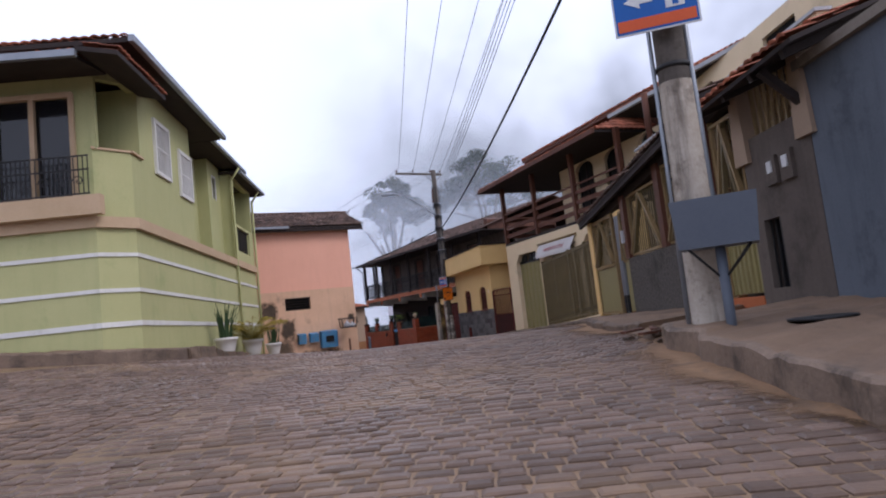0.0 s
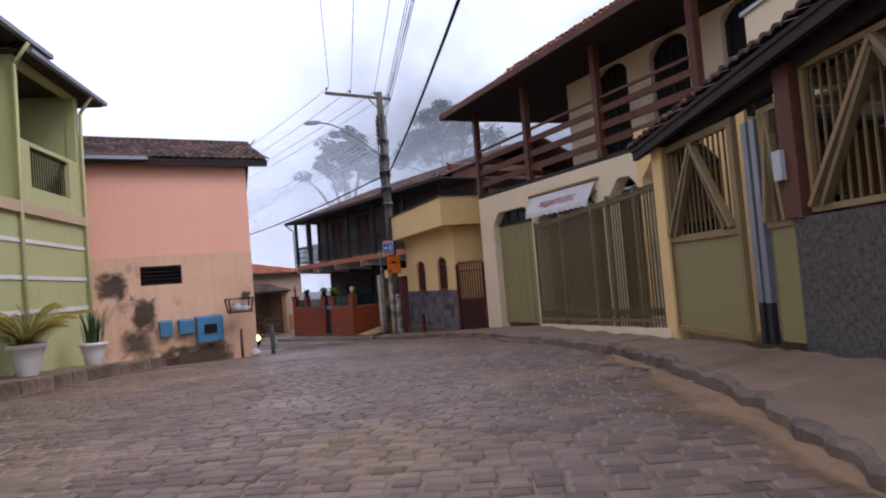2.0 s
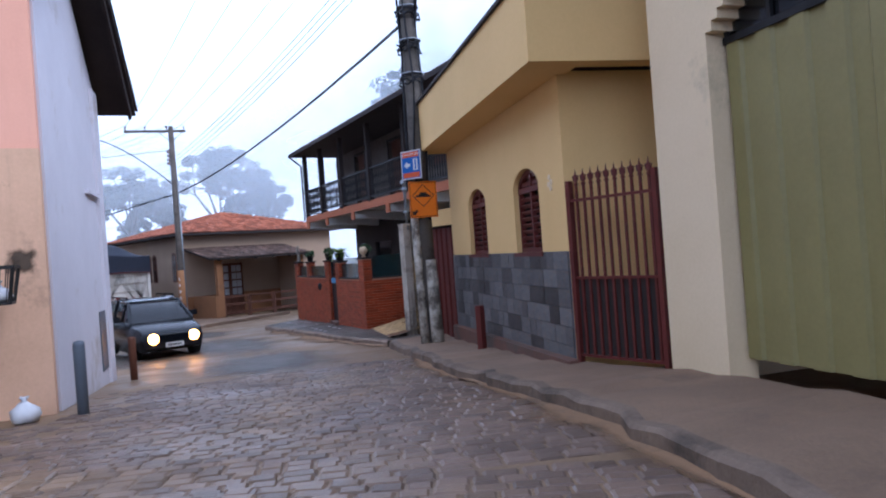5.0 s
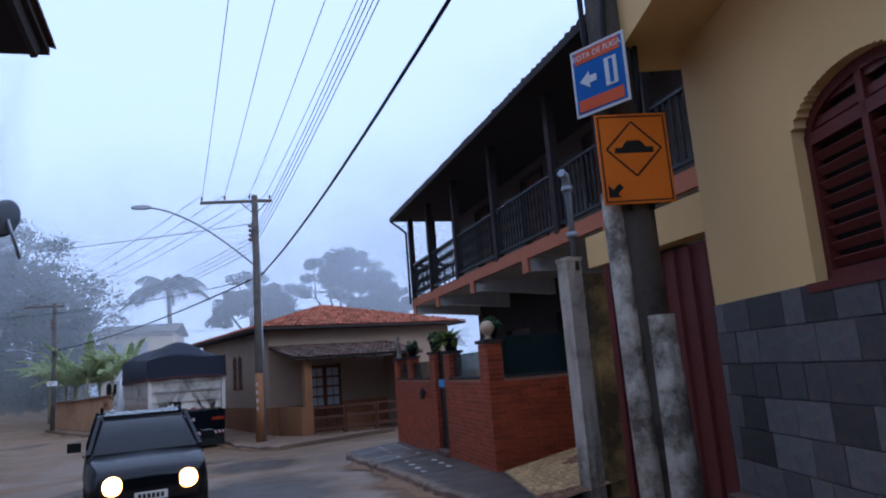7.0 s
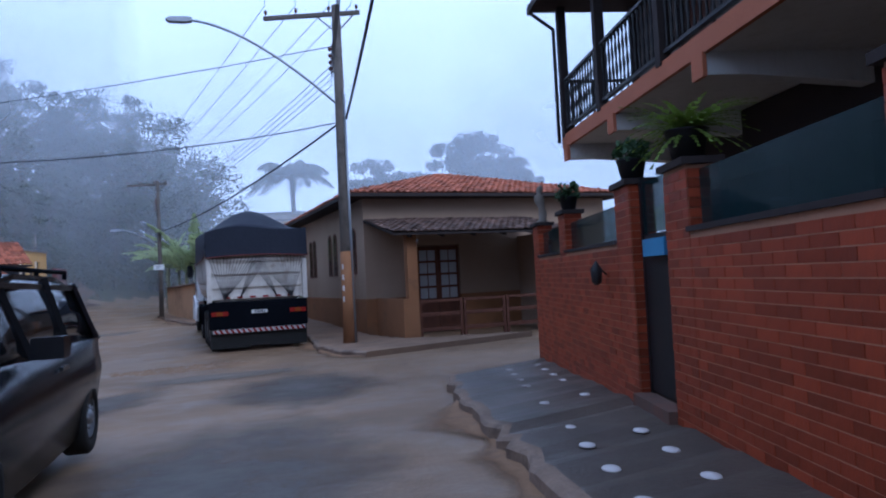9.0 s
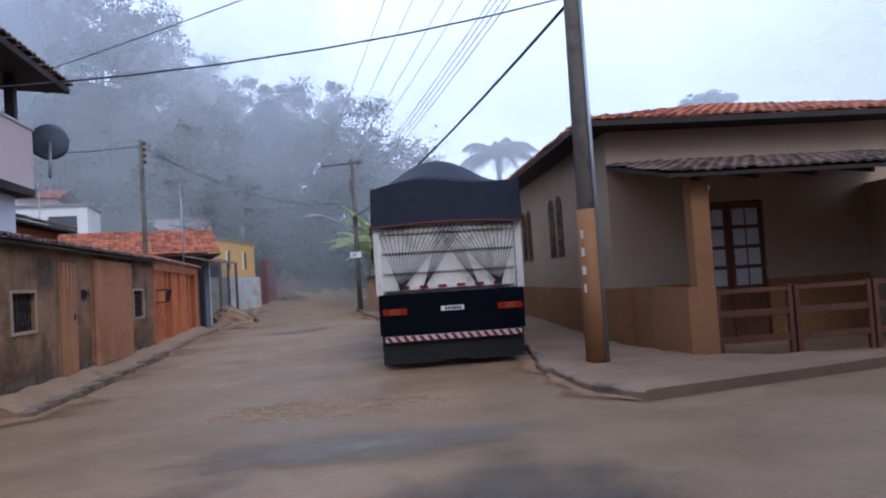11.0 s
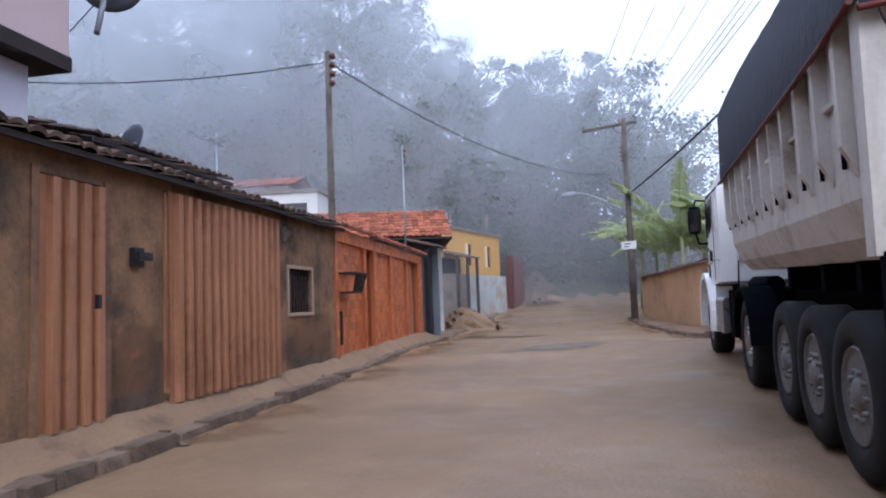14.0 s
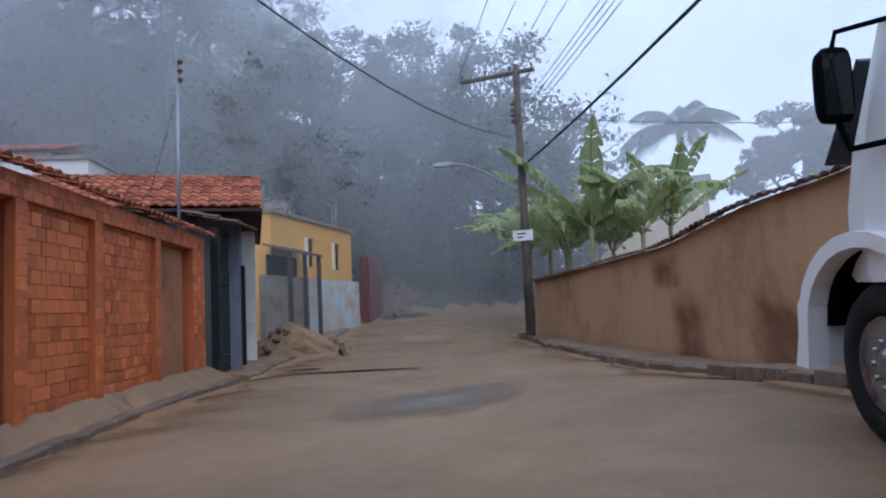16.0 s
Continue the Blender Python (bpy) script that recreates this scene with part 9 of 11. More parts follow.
def many_leaves(name, label, clumps, size, seed, material, parent=None):
    """One mesh of small loose leaves, thrown into round tufts: rows of (x, y, z, radius, flatness, count)."""
    rg = np.random.default_rng(seed)
    c = np.array(clumps, float)
    n = c[:, 5].astype(int)
    k = np.repeat(np.arange(len(c)), n)
    d = rg.normal(size=(len(k), 3))
    d /= np.linalg.norm(d, axis=1)[:, None]
    d *= (rg.random(len(k)) ** 0.5 * rg.uniform(0.7, 1.45, len(k)))[:, None] * c[k, 3][:, None]
    d[:, 2] *= c[k, 4]
    p = c[k, :3] + d
    u = rg.normal(size=(len(k), 3))
    u /= np.linalg.norm(u, axis=1)[:, None]
    v = np.cross(u, rg.normal(size=(len(k), 3)))
    v /= np.linalg.norm(v, axis=1)[:, None]
    s = (size * rg.uniform(0.5, 1.35, len(k)))[:, None]
    q = np.stack((p - u * s, p + v * s * 0.5, p + u * s, p - v * s * 0.5), axis=1).reshape(-1, 3)
    me = bpy.data.meshes.new(name)
    me.vertices.add(len(q))
    me.vertices.foreach_set("co", q.ravel())
    me.loops.add(len(q))
    me.loops.foreach_set("vertex_index", np.arange(len(q), dtype=np.int32))
    me.polygons.add(len(k))
    me.polygons.foreach_set("loop_start", np.arange(0, len(q), 4, dtype=np.int32))
    me.update(calc_edges=True)
    me.materials.append(material)
    ob = new(name, me)
    if parent:
        ob.parent = parent
        return ob
    return tagged(ob, label, "woods", kind="stuff")


def wood_tree(bt, clumps, at, hh, spread, rnd, leaves, low=0.15):
    """A forest tree: a forking trunk, and leafy tufts over a tall uneven crown."""
    base = Vector(at)
    lean = Vector((rnd.uniform(-0.6, 0.6), rnd.uniform(-0.6, 0.6), 0))
    fork = base + lean * 0.4 + Vector((0, 0, hh * 0.45))
    tube(bt, base - Vector((0, 0, 0.8)), fork, 0.022 * hh, 0.013 * hh, n=6, caps=False)
    n = rnd.randint(30, 42)
    for _ in range(n):
        t = rnd.random() ** 0.8
        z = hh * (low + (0.97 - low) * t)
        wide = spread * (0.45 + 0.55 * math.sin(math.pi * min(1.0, 0.22 + 0.66 * t))) * rnd.uniform(0.35, 1.0)
        a = rnd.uniform(0, math.tau)
        tip = base + lean * t + Vector((math.cos(a) * wide, math.sin(a) * wide, z))
        tube(bt, base + lean * t * 0.5 + Vector((0, 0, max(0.2 * hh, z * 0.75))), tip, 0.006 * hh, 0.002 * hh, n=3, caps=False)
        r = spread * rnd.uniform(0.1, 0.36)
        clumps.append((tip.x, tip.y, tip.z, r, rnd.uniform(0.45, 0.95), leaves / n * (0.3 + 2.2 * r / spread)))


def woods():
    rnd = random.Random(21)
    bt, clumps, spots = B(), [], []
    for _ in range(26000):
        d, s = rnd.uniform(-76, -12.6), rnd.uniform(30, 74)
        x, y = 17 + s * math.sin(radians(d)), 42 + s * math.cos(radians(d))
        hz = hill(x, y)
        far = steps(FOOT, d)
        if s < far + 4 or s > far + 27 or (d > -30 and x > -3 and y < 90) or (d < -31 and s < far + (9 if d > -46 else 5)):
            continue
        if all((x - p) ** 2 + (y - q) ** 2 > 10.5 for p, q, _ in spots):
            spots.append((x, y, hz))
    for x, y, hz in spots:
        d = math.degrees(math.atan2(x - 17, y - 42))
        hh = rnd.uniform(7.0, 10.5) * (1.35 if d > -19 else 1.0)
        wood_tree(bt, clumps, (x, y, road_z(x, y) + hz), hh, hh * rnd.uniform(0.3, 0.42), rnd, 2100)
    # scrub along the foot of the wood
    for _ in range(170):
        d = rnd.uniform(-60, -12.4)
        s = steps(FOOT, d) + rnd.uniform(3.5, 9)
        x, y = 17 + s * math.sin(radians(d)), 42 + s * math.cos(radians(d))
        if d < -31 and s < steps(FOOT, d) + 8:
            continue
        clumps.append((x, y, road_z(x, y) + hill(x, y) + rnd.uniform(0.2, 1.6), rnd.uniform(0.8, 1.9), 0.8, 300))
    tagged(new("woods_trunks", mesh_of("woods_trunks", bt, M_BARK)), "grey trunks and limbs of the hill woods", "woods", kind="stuff")
    many_leaves("woods", "dense dark woods on the misty hillside", clumps, 0.165, 8, M_LEAF)


woods()
# single tall trees at the edge of the wood
for k, (x, y, hh, sp) in enumerate(((2.2, 92.5, 14.2, 3.6), (-1.6, 94.5, 15.2, 4.4), (4.2, 96.5, 10.5, 3.4), (-5.5, 97.0, 13.5, 4.2), (-9.5, 95.5, 12.5, 4.0))):
    rk, bt, clumps = random.Random(70 + k), B(), []
    h = thing("tree", "tall dark tree in the mist at the road bend", "tree", (x, y, road_z(x, y) + hill(x, y)), group="edge trees")
    wood_tree(bt, clumps, (0, 0, 0), hh, sp, rk, 9000, 0.08)
    part("trunk", bt, M_BARK, h)
    many_leaves("crown", "", clumps, 0.14, 90 + k, M_LEAF, h)


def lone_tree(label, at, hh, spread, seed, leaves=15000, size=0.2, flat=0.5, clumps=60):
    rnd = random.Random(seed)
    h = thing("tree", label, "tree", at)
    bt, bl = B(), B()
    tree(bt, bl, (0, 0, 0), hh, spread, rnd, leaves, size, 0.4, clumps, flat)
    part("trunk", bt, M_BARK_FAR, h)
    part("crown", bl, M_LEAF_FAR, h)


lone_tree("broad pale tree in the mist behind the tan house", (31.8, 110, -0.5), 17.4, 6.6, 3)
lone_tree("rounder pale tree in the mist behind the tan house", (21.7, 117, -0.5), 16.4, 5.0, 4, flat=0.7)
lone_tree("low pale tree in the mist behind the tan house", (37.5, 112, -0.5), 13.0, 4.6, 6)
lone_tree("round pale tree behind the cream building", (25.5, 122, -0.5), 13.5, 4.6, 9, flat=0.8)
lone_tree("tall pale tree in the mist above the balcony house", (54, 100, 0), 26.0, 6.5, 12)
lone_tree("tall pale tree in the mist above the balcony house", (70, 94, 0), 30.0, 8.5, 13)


def palm(label, at, hh, fr, seed):
    rnd = random.Random(seed)
    h = thing("palm_tree", label, "palm tree", at)
    b = B()
    line = [Vector((0.12 * math.sin(k * 0.5), 0.05 * k, hh * k / 8 - (0.5 if k == 0 else 0))) for k in range(9)]
    polytube(b, line, 0.24, 9)
    prev = line[-1]
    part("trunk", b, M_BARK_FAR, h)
    for k in range(17):
        b = B()
        a = k * 2.399 + rnd.uniform(-0.2, 0.2)
        el = rnd.uniform(0.2, 1.25)
        d = Vector((math.cos(a), math.sin(a), 0))
        side = Vector((-d.y, d.x, 0))
        pts = [prev + d * (fr * t * (0.55 + 0.45 * math.cos(el))) + Vector((0, 0, fr * (math.sin(el) * t - 0.8 * t * t))) for t in [j / 12 for j in range(13)]]
        polytube(b, pts, 0.035, 4)
        for j in range(1, 12):
            for m in range(6):
                p = pts[j].lerp(pts[j + 1], m / 6)
                ax = (pts[j + 1] - pts[j]).normalized()
                w = fr * 0.25 * math.sin(math.pi * (0.1 + 0.86 * (j + m / 6) / 12))
                for s in (-1, 1):
                    tip = p + side * (s * w * 0.75) + ax * w * 0.55 + Vector((0, 0, -w * rnd.uniform(0.45, 0.9)))
                    b.faces.new([b.verts.new(v) for v in (p - ax * 0.05, p + ax * 0.05, tip + ax * 0.02, tip)])
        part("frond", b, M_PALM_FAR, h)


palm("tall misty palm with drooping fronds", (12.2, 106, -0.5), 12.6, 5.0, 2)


def banana(at, hh, seed, n=9):
    """A clump of stalks with long arching leaves, torn into strips along the midrib."""
    rnd = random.Random(seed)
    h = thing("banana_plant", "banana plant with torn pale green leaves", "banana plant", at, rnd.uniform(0, 6), group="banana plants")
    b = B()
    tube(b, (0, 0, -0.3), (0.05, 0.03, hh * 0.52), 0.13, 0.06, n=9)
    part("stalk", b, M_STALK, h)
    for k in range(n):
        b = B()
        a = k * 2.4 + rnd.uniform(-0.3, 0.3)
        d = Vector((math.cos(a), math.sin(a), 0))
        s = Vector((-d.y, d.x, 0))
        el = rnd.uniform(0.7, 1.3)
        ln = hh * rnd.uniform(0.46, 0.62)
        dr = rnd.uniform(0.15, 0.75)

        def mid(t):
            return Vector((0.05, 0.03, hh * 0.5)) + d * (ln * t * math.cos(el) + 0.5 * dr * ln * t * t) + Vector((0, 0, ln * (math.sin(el) * t - dr * 0.8 * t ** 2.6)))
        polytube(b, [mid(j / 8) for j in range(9)], 0.022, 5)
        m = 15
        for j in range(m):
            t0, t1 = 0.16 + 0.84 * j / m, 0.16 + 0.84 * (j + 1) / m
            gap = rnd.choice((0.0, 0.0, 0.12, 0.3))
            t1 -= (t1 - t0) * gap
            for sg in (-1, 1):
                hang = rnd.uniform(0.1, 0.75)
                out = []
                for t in (t0, t1):
                    u = (t - 0.16) / 0.84
                    w = 0.36 * math.sin(math.pi * min(1, 0.12 + 0.87 * u)) ** 0.6
                    ax = (mid(t + 0.02) - mid(t)).normalized()
                    out.append((mid(t), mid(t) + s * (sg * w * 0.55) + Vector((0, 0, w * 0.12)) + ax * w * 0.12, mid(t) + s * (sg * w * (1 - 0.35 * hang)) - Vector((0, 0, w * hang)) + ax * w * 0.25))
                v0, v1 = [b.verts.new(q) for q in out[0]], [b.verts.new(q) for q in out[1]]
                for i in (0, 1):
                    b.faces.new((v0[i], v1[i], v1[i + 1], v0[i + 1]))
        part("leaf", b, M_BANANA, h)


rb = random.Random(9)
for k, (x, y) in enumerate([(5.9, 81.0), (6.9, 79.6), (8.0, 76.6), (8.9, 75.2), (9.3, 77.4), (10.3, 75.6), (11.0, 77.0), (7.6, 79.0), (5.2, 83.5), (15.4, 69.4), (16.6, 68.6)]):
    banana((x, y, road_z(x, y)), rb.uniform(4.9, 6.3) if k < 9 else rb.uniform(3.6, 4.2), k)


def far_building(label, at, yaw, w, d, hh, m):
    h = thing("far_building", label, "house", at, yaw)
    b = B()
    holes = [(1 + 2.2 * k, 2.1 + 2.2 * k, hh - 1.9, hh - 0.8) for k in range(int(w / 2.2))]
    wall(b, 0, w, 0, 0.2, -1, hh, holes)
    wall_across(b, 0.2, d, 0, 0.2, -1, hh)
    wall_across(b, 0.2, d, w - 0.2, w, -1, hh)
    box(b, 0.2, w - 0.2, d - 0.2, d, -1, hh)
    part("wall", b, m, h)
    for x0, x1, z0, z1 in holes:
        b = B()
        box(b, x0, x1, 0.1, 0.13, z0, z1)
        part("window", b, M_GREY_PVC, h)
    b = B()
    slab(b, [(-0.4, -0.4, hh + 0.1), (w + 0.4, -0.4, hh + 0.1), (w + 0.4, d / 2, hh + 1.2), (-0.4, d / 2, hh + 1.2)], 0.12)
    slab(b, [(-0.4, d / 2, hh + 1.2), (w + 0.4, d / 2, hh + 1.2), (w + 0.4, d + 0.4, hh + 0.1), (-0.4, d + 0.4, hh + 0.1)], 0.12)
    part("roof", b, M_CONC, h)


far_building("cream building with a row of windows in the mist", (6.3, 99.5, -0.5), -0.12, 6.6, 7, 7.3, M_CREAM)
far_building("grey building in the mist with a shallow roof", (27, 118, 0), -0.2, 16, 8, 6.5, M_LILAC)
far_building("pale house among the trees in the mist", (45, 74, 2), 0.9, 7, 6, 7.0, M_LILAC)


# ---- the parked tipper truck ----
def loft(bm, rings, close=True):
    """A skin over rings of equally many points."""
    vs = [[bm.verts.new(p) for p in r] for r in rings]
    n = len(vs[0])
    for a, c in zip(vs, vs[1:]):
        for k in range(n if close else n - 1):
            f = bm.faces.new((a[k], a[(k + 1) % n], c[(k + 1) % n], c[k]))
            f.smooth = True
    if close:
        bm.faces.new(vs[0][::-1])
        bm.faces.new(vs[-1])


LIE = Matrix.Rotation(math.pi / 2, 4, "X")


def wheel(h, x, y, r, w, rim_m, side, name="wheel", studs=10):
    """A wheel whose outer face looks along side * y."""
    m = Matrix.Translation((x, y, r)) @ Matrix.Rotation(-math.pi / 2 * side, 4, "X")
    b = B()
    lathe(b, [(r * 0.58, -w), (r * 0.9, -w), (r, -w * 0.85), (r, -w * 0.12), (r * 0.93, 0), (r * 0.7, 0.01), (r * 0.6, -0.02), (r * 0.58, -w * 0.5)], 28, m=m)
    t = part(name, b, M_RUBBER, h, "black rubber tyre")
    b = B()
    lathe(b, [(r * 0.6, -0.03), (r * 0.57, -0.005), (r * 0.52, -0.05), (r * 0.34, -0.09), (r * 0.24, -0.07), (r * 0.2, -0.01), (r * 0.12, 0.01), (0.01, 0.015)], 24, m=m)
    rim = part("rim", b, rim_m, t, "dark dusty steel rim" if rim_m is M_RIM else "worn bright metal rim")
    for k in range(studs):
        b = B()
        a = k * math.tau / studs
        p0, p1 = m @ Vector((r * 0.29 * math.cos(a), r * 0.29 * math.sin(a), -0.08)), m @ Vector((r * 0.29 * math.cos(a), r * 0.29 * math.sin(a), 0.0))
        tube(b, p0, p1, 0.018, n=6)
        part("wheel_nut", b, rim_m, rim)
    return t


TRUCK_DIR = (-0.256, 0.967)
TRUCK_AT = (15.52, 52.3)


def truck():
    z = road_z(14.9, 52.3)
    h = thing("tipper_truck", "white tipper truck with a dark blue tarpaulin, parked at the kerb", "truck", (*TRUCK_AT, z), yaw_of(TRUCK_DIR))
    h.matrix_world = h.matrix_world @ Matrix.Rotation(-0.0185, 4, "Y")
    b = B()
    for y in (-0.45, 0.45):
        box(b, 0.25, 8.6, y - 0.06, y + 0.06, 0.82, 1.08)
    for x in (0.5, 2.4, 3.7, 5.6, 7.4):
        box(b, x, x + 0.12, -0.39, 0.39, 0.86, 1.04)
    part("chassis", b, M_CHASSIS, h)
    # rear panel with lights
    b = B()
    box(b, 0.02, 0.12, -1.28, 1.28, 0.62, 1.32)
    rp = part("rear_panel", b, M_CHASSIS, h, "black rear panel")
    b = B()
    box(b, -0.03, 0.02, -1.2, 1.2, 0.5, 0.59)
    bp = part("bumper", b, M_GREY_PVC, h, "red and white striped bumper")
    for k in range(17):
        b = B()
        x0 = -1.2 + 0.1412 * k
        prism(b, [(x0, 0.5), (x0 + 0.07, 0.5), (x0 + 0.135, 0.59), (x0 + 0.065, 0.59)], -0.034, -0.03, SWAP)
        part("stripe", b, M_RED_LENS, bp)
    for s in (-1, 1):
        b = B()
        box(b, 0.0, 0.02, s * 1.22 - 0.02 if s < 0 else 0.8, -0.8 if s < 0 else 1.22, 0.96, 1.07)
        lp = part("tail_light", b, M_RED_LENS, rp, "red tail light")
        b = B()
        y0 = s * 1.02
        box(b, -0.004, 0.0, y0 - 0.08, y0 + 0.08, 0.965, 1.065)
        part("indicator", b, M_AMBER_LENS, lp)
        b = B()
        box(b, 0.06, 0.09, s * 0.75 - 0.5, s * 0.75 + 0.5, 0.1, 0.66)
        part("mudflap", b, M_RUBBER, h, "black rubber mudflap")
    b = B()
    box(b, 0.06, 0.09, -0.25, 0.25, 0.14, 0.66)
    part("mudflap", b, M_RUBBER, h)
    b = B()
    box(b, -0.01, 0.02, -0.2, 0.2, 0.99, 1.07)
    pl = part("plate", b, M_SIGN_WHITE, rp, "pale plate with dark bars")
    b = B()
    for k in range(6):
        box(b, -0.014, -0.01, -0.15 + 0.05 * k, -0.115 + 0.05 * k, 1.005, 1.055)
    part("plate_mark", b, M_BLACK, pl)
    # tipper body: an upright upper side with ribs, a smooth belly below that draws in
    b = B()
    box(b, 0.2, 5.25, -1.05, 1.05, 1.3, 1.42)
    for s in (-1, 1):
        prism(b, [(1.05, 1.3), (1.16, 1.42), (1.24, 1.62), (1.25, 1.86), (1.25, 2.62), (1.2, 2.62), (1.2, 1.86), (1.05, 1.42)], 0.2, 5.25, SWAP @ Matrix.Scale(s, 4, (1, 0, 0)))
    prism(b, [(5.2, 1.42), (5.26, 1.42), (5.3, 2.0), (5.26, 2.9), (5.2, 2.9)], -1.2, 1.2)
    body = part("tipper_body", b, M_TRUCKW, h, "dusty white tipper body with a rounded belly")
    for s in (-1, 1):
        for k in range(11):
            x = 0.42 + 0.465 * k
            b = B()
            prism(b, [(0, 1.74), (0.03, 1.82), (0.075, 1.9), (0.085, 2.6), (0.0, 2.6)], x, x + 0.07, Matrix.Translation((0, s * 1.25, 0)) @ SWAP @ Matrix.Scale(s, 4, (1, 0, 0)))
            part("side_rib", b, M_TRUCKW, body)
            b = B()
            beam(b, (x + 0.21, s * 1.265, 2.58), (x + 0.19, s * 1.265, 1.8), 0.022)
            part("strap", b, M_CHASSIS, body, "dark tie strap with a hook")
            if k % 2 == 0 and k < 10:
                b = B()
                beam(b, (x + 0.07, s * 1.27, 2.2), (x + 0.465, s * 1.27, 2.2), 0.03)
                part("side_rail", b, M_TRUCKW, body)
    for x in (1.4, 2.3, 3.5):
        b = B()
        box(b, x, x + 0.1, -1.0, 1.0, 1.08, 1.3)
        part("cross_bearer", b, M_CHASSIS, h)
    b = B()
    box(b, 0.14, 0.2, -1.2, 1.2, 1.36, 2.62)
    tg = part("tailgate", b, M_TRUCKW, h, "dusty white tailgate")
    for zz in (1.42, 1.72, 2.08, 2.42):
        b = B()
        box(b, 0.09, 0.14, -1.15, 1.15, zz - 0.035, zz + 0.035)
        part("tailgate_rib", b, M_TRUCKW, tg)
    for s in (-1, 1):
        b = B()
        box(b, 0.06, 0.2, s * 1.25 - 0.06, s * 1.25 + 0.06, 1.3, 2.66)
        part("tailgate_post", b, M_TRUCKW, tg)
    for k in range(6):
        b = B()
        y = -0.92 + 0.33 * k
        box(b, 0.075, 0.09, y, y + 0.15, 1.4, 1.45)
        part("reflector", b, M_RED_LENS, tg)
    # tarpaulin
    nx, ny = 30, 20
    b = B()
    g = []
    rnd = random.Random(8)
    for i in range(nx + 1):
        x = 0.02 + 5.3 * i / nx
        e = math.sin(math.pi * min(1, max(0, (x - 0.0) / 5.4)))
        row = []
        hem = 2.53 - 0.16 * (x / 5.3) ** 0.6 + 0.02 * math.sin(i * 1.7) + 0.02 * rnd.random()
        row.append((x, -1.34, hem))
        for j in range(ny + 1):
            y = -1.32 + 2.64 * j / ny
            dome = math.cos(y / 1.32 * math.pi / 2)
            zz = 3.2 + 0.05 * math.sin(3 * y + x) + dome * (0.06 + 0.5 * min(1, e * 1.6)) + 0.015 * rnd.random()
            row.append((x, y, zz))
        row.append((x, 1.34, hem))
        g.append(row)
    vs = [[b.verts.new(p) for p in r] for r in g]
    for i in range(nx):
        for j in range(ny + 2):
            f = b.faces.new((vs[i][j], vs[i + 1][j], vs[i + 1][j + 1], vs[i][j + 1]))
            f.smooth = True
    low = [b.verts.new((0.0, -1.32 + 2.64 * j / ny, 2.48 + 0.06 * math.cos((j / ny - 0.5) * math.pi) + 0.01 * rnd.random())) for j in range(ny + 1)]
    top = vs[0][1:-1]
    for j in range(ny):
        b.faces.new((top[j], top[j + 1], low[j + 1], low[j]))
    fl = [b.verts.new((5.36, -1.32 + 2.64 * j / ny, 2.38)) for j in range(ny + 1)]
    top = vs[-1][1:-1]
    for j in range(ny):
        b.faces.new((top[j], top[j + 1], fl[j + 1], fl[j]))
    tp = part("tarpaulin", b, M_TARP, h, "dark blue tarpaulin tied over the load")
    b = B()
    pr = None
    for j in range(ny + 1):
        q = Vector((-0.015, -1.33 + 2.66 * j / ny, 2.49 + 0.06 * math.cos((j / ny - 0.5) * math.pi)))
        if pr:
            tube(b, pr, q, 0.018, n=6, caps=False)
        pr = q
    for s in (-1, 1):
        polytube(b, [(5.3 * k / 10, s * 1.36, 2.53 - 0.16 * (k / 10) ** 0.6) for k in range(11)], 0.018, 6)
    part("red_hem_rope", b, M_MAROON, tp, "red rope along the hem")
    k = 0
    lines = []
    for j in range(15):
        y = -1.25 + 0.095 * j
        lines += [(y, -0.88), (-y, 0.88)]
    for j in range(6):
        y = -0.1 + 0.075 * j
        lines += [(y, -0.5), (-y, 0.5)]
    for y0, y1 in lines:
        b = B()
        tube(b, (-0.02, y0, 2.5), (0.03, y1, 1.37), 0.0055, n=4, caps=False)
        part("tie_rope", b, M_CABLE, tp)
    # wheels
    for x in (0.92, 1.9, 2.88, 4.8, 8.5):
        for s in (-1, 1):
            wheel(h, x, s * 1.22, 0.5, 0.3, M_HUB if x > 4 else M_RIM, s)
    for x in (4.8,):
        for s in (-1, 1):
            b = B()
            n = 12
            outer = [(x + 0.62 * math.cos(math.pi * k / n), 0.5 + 0.62 * math.sin(math.pi * k / n)) for k in range(n + 1)]
            inner = [(x + 0.58 * math.cos(math.pi * k / n), 0.5 + 0.58 * math.sin(math.pi * k / n)) for k in range(n, -1, -1)]
            prism(b, outer + inner, s * 1.26 - 0.3, s * 1.26 + 0.02)
            part("fender", b, M_CHASSIS, h, "black wheel fender")
    for x in (0.92, 1.9, 2.88):
        b = B()
        tube(b, (x, -1.15, 0.5), (x, 1.15, 0.5), 0.09, n=10)
        lathe(b, [(0.02, -0.25), (0.22, -0.12), (0.22, 0.12), (0.02, 0.25)], 12, m=Matrix.Translation((x, 0, 0.5)) @ LIE)
        part("axle", b, M_CHASSIS, h)
    b = B()
    box(b, 5.45, 6.5, 0.55, 1.18, 0.45, 1.05)
    for x in (5.6, 5.95, 6.3):
        box(b, x, x + 0.05, 0.54, 1.19, 0.44, 1.06)
    part("air_tank_box", b, M_CHASSIS, h, "black tank with straps")
    b = B()
    for x in (5.55, 5.85):
        tube(b, (x, 0.75, 1.12), (x + 0.75, 0.8, 1.12), 0.11, n=10)
    part("air_tank", b, M_CHASSIS, h)
    b = B()
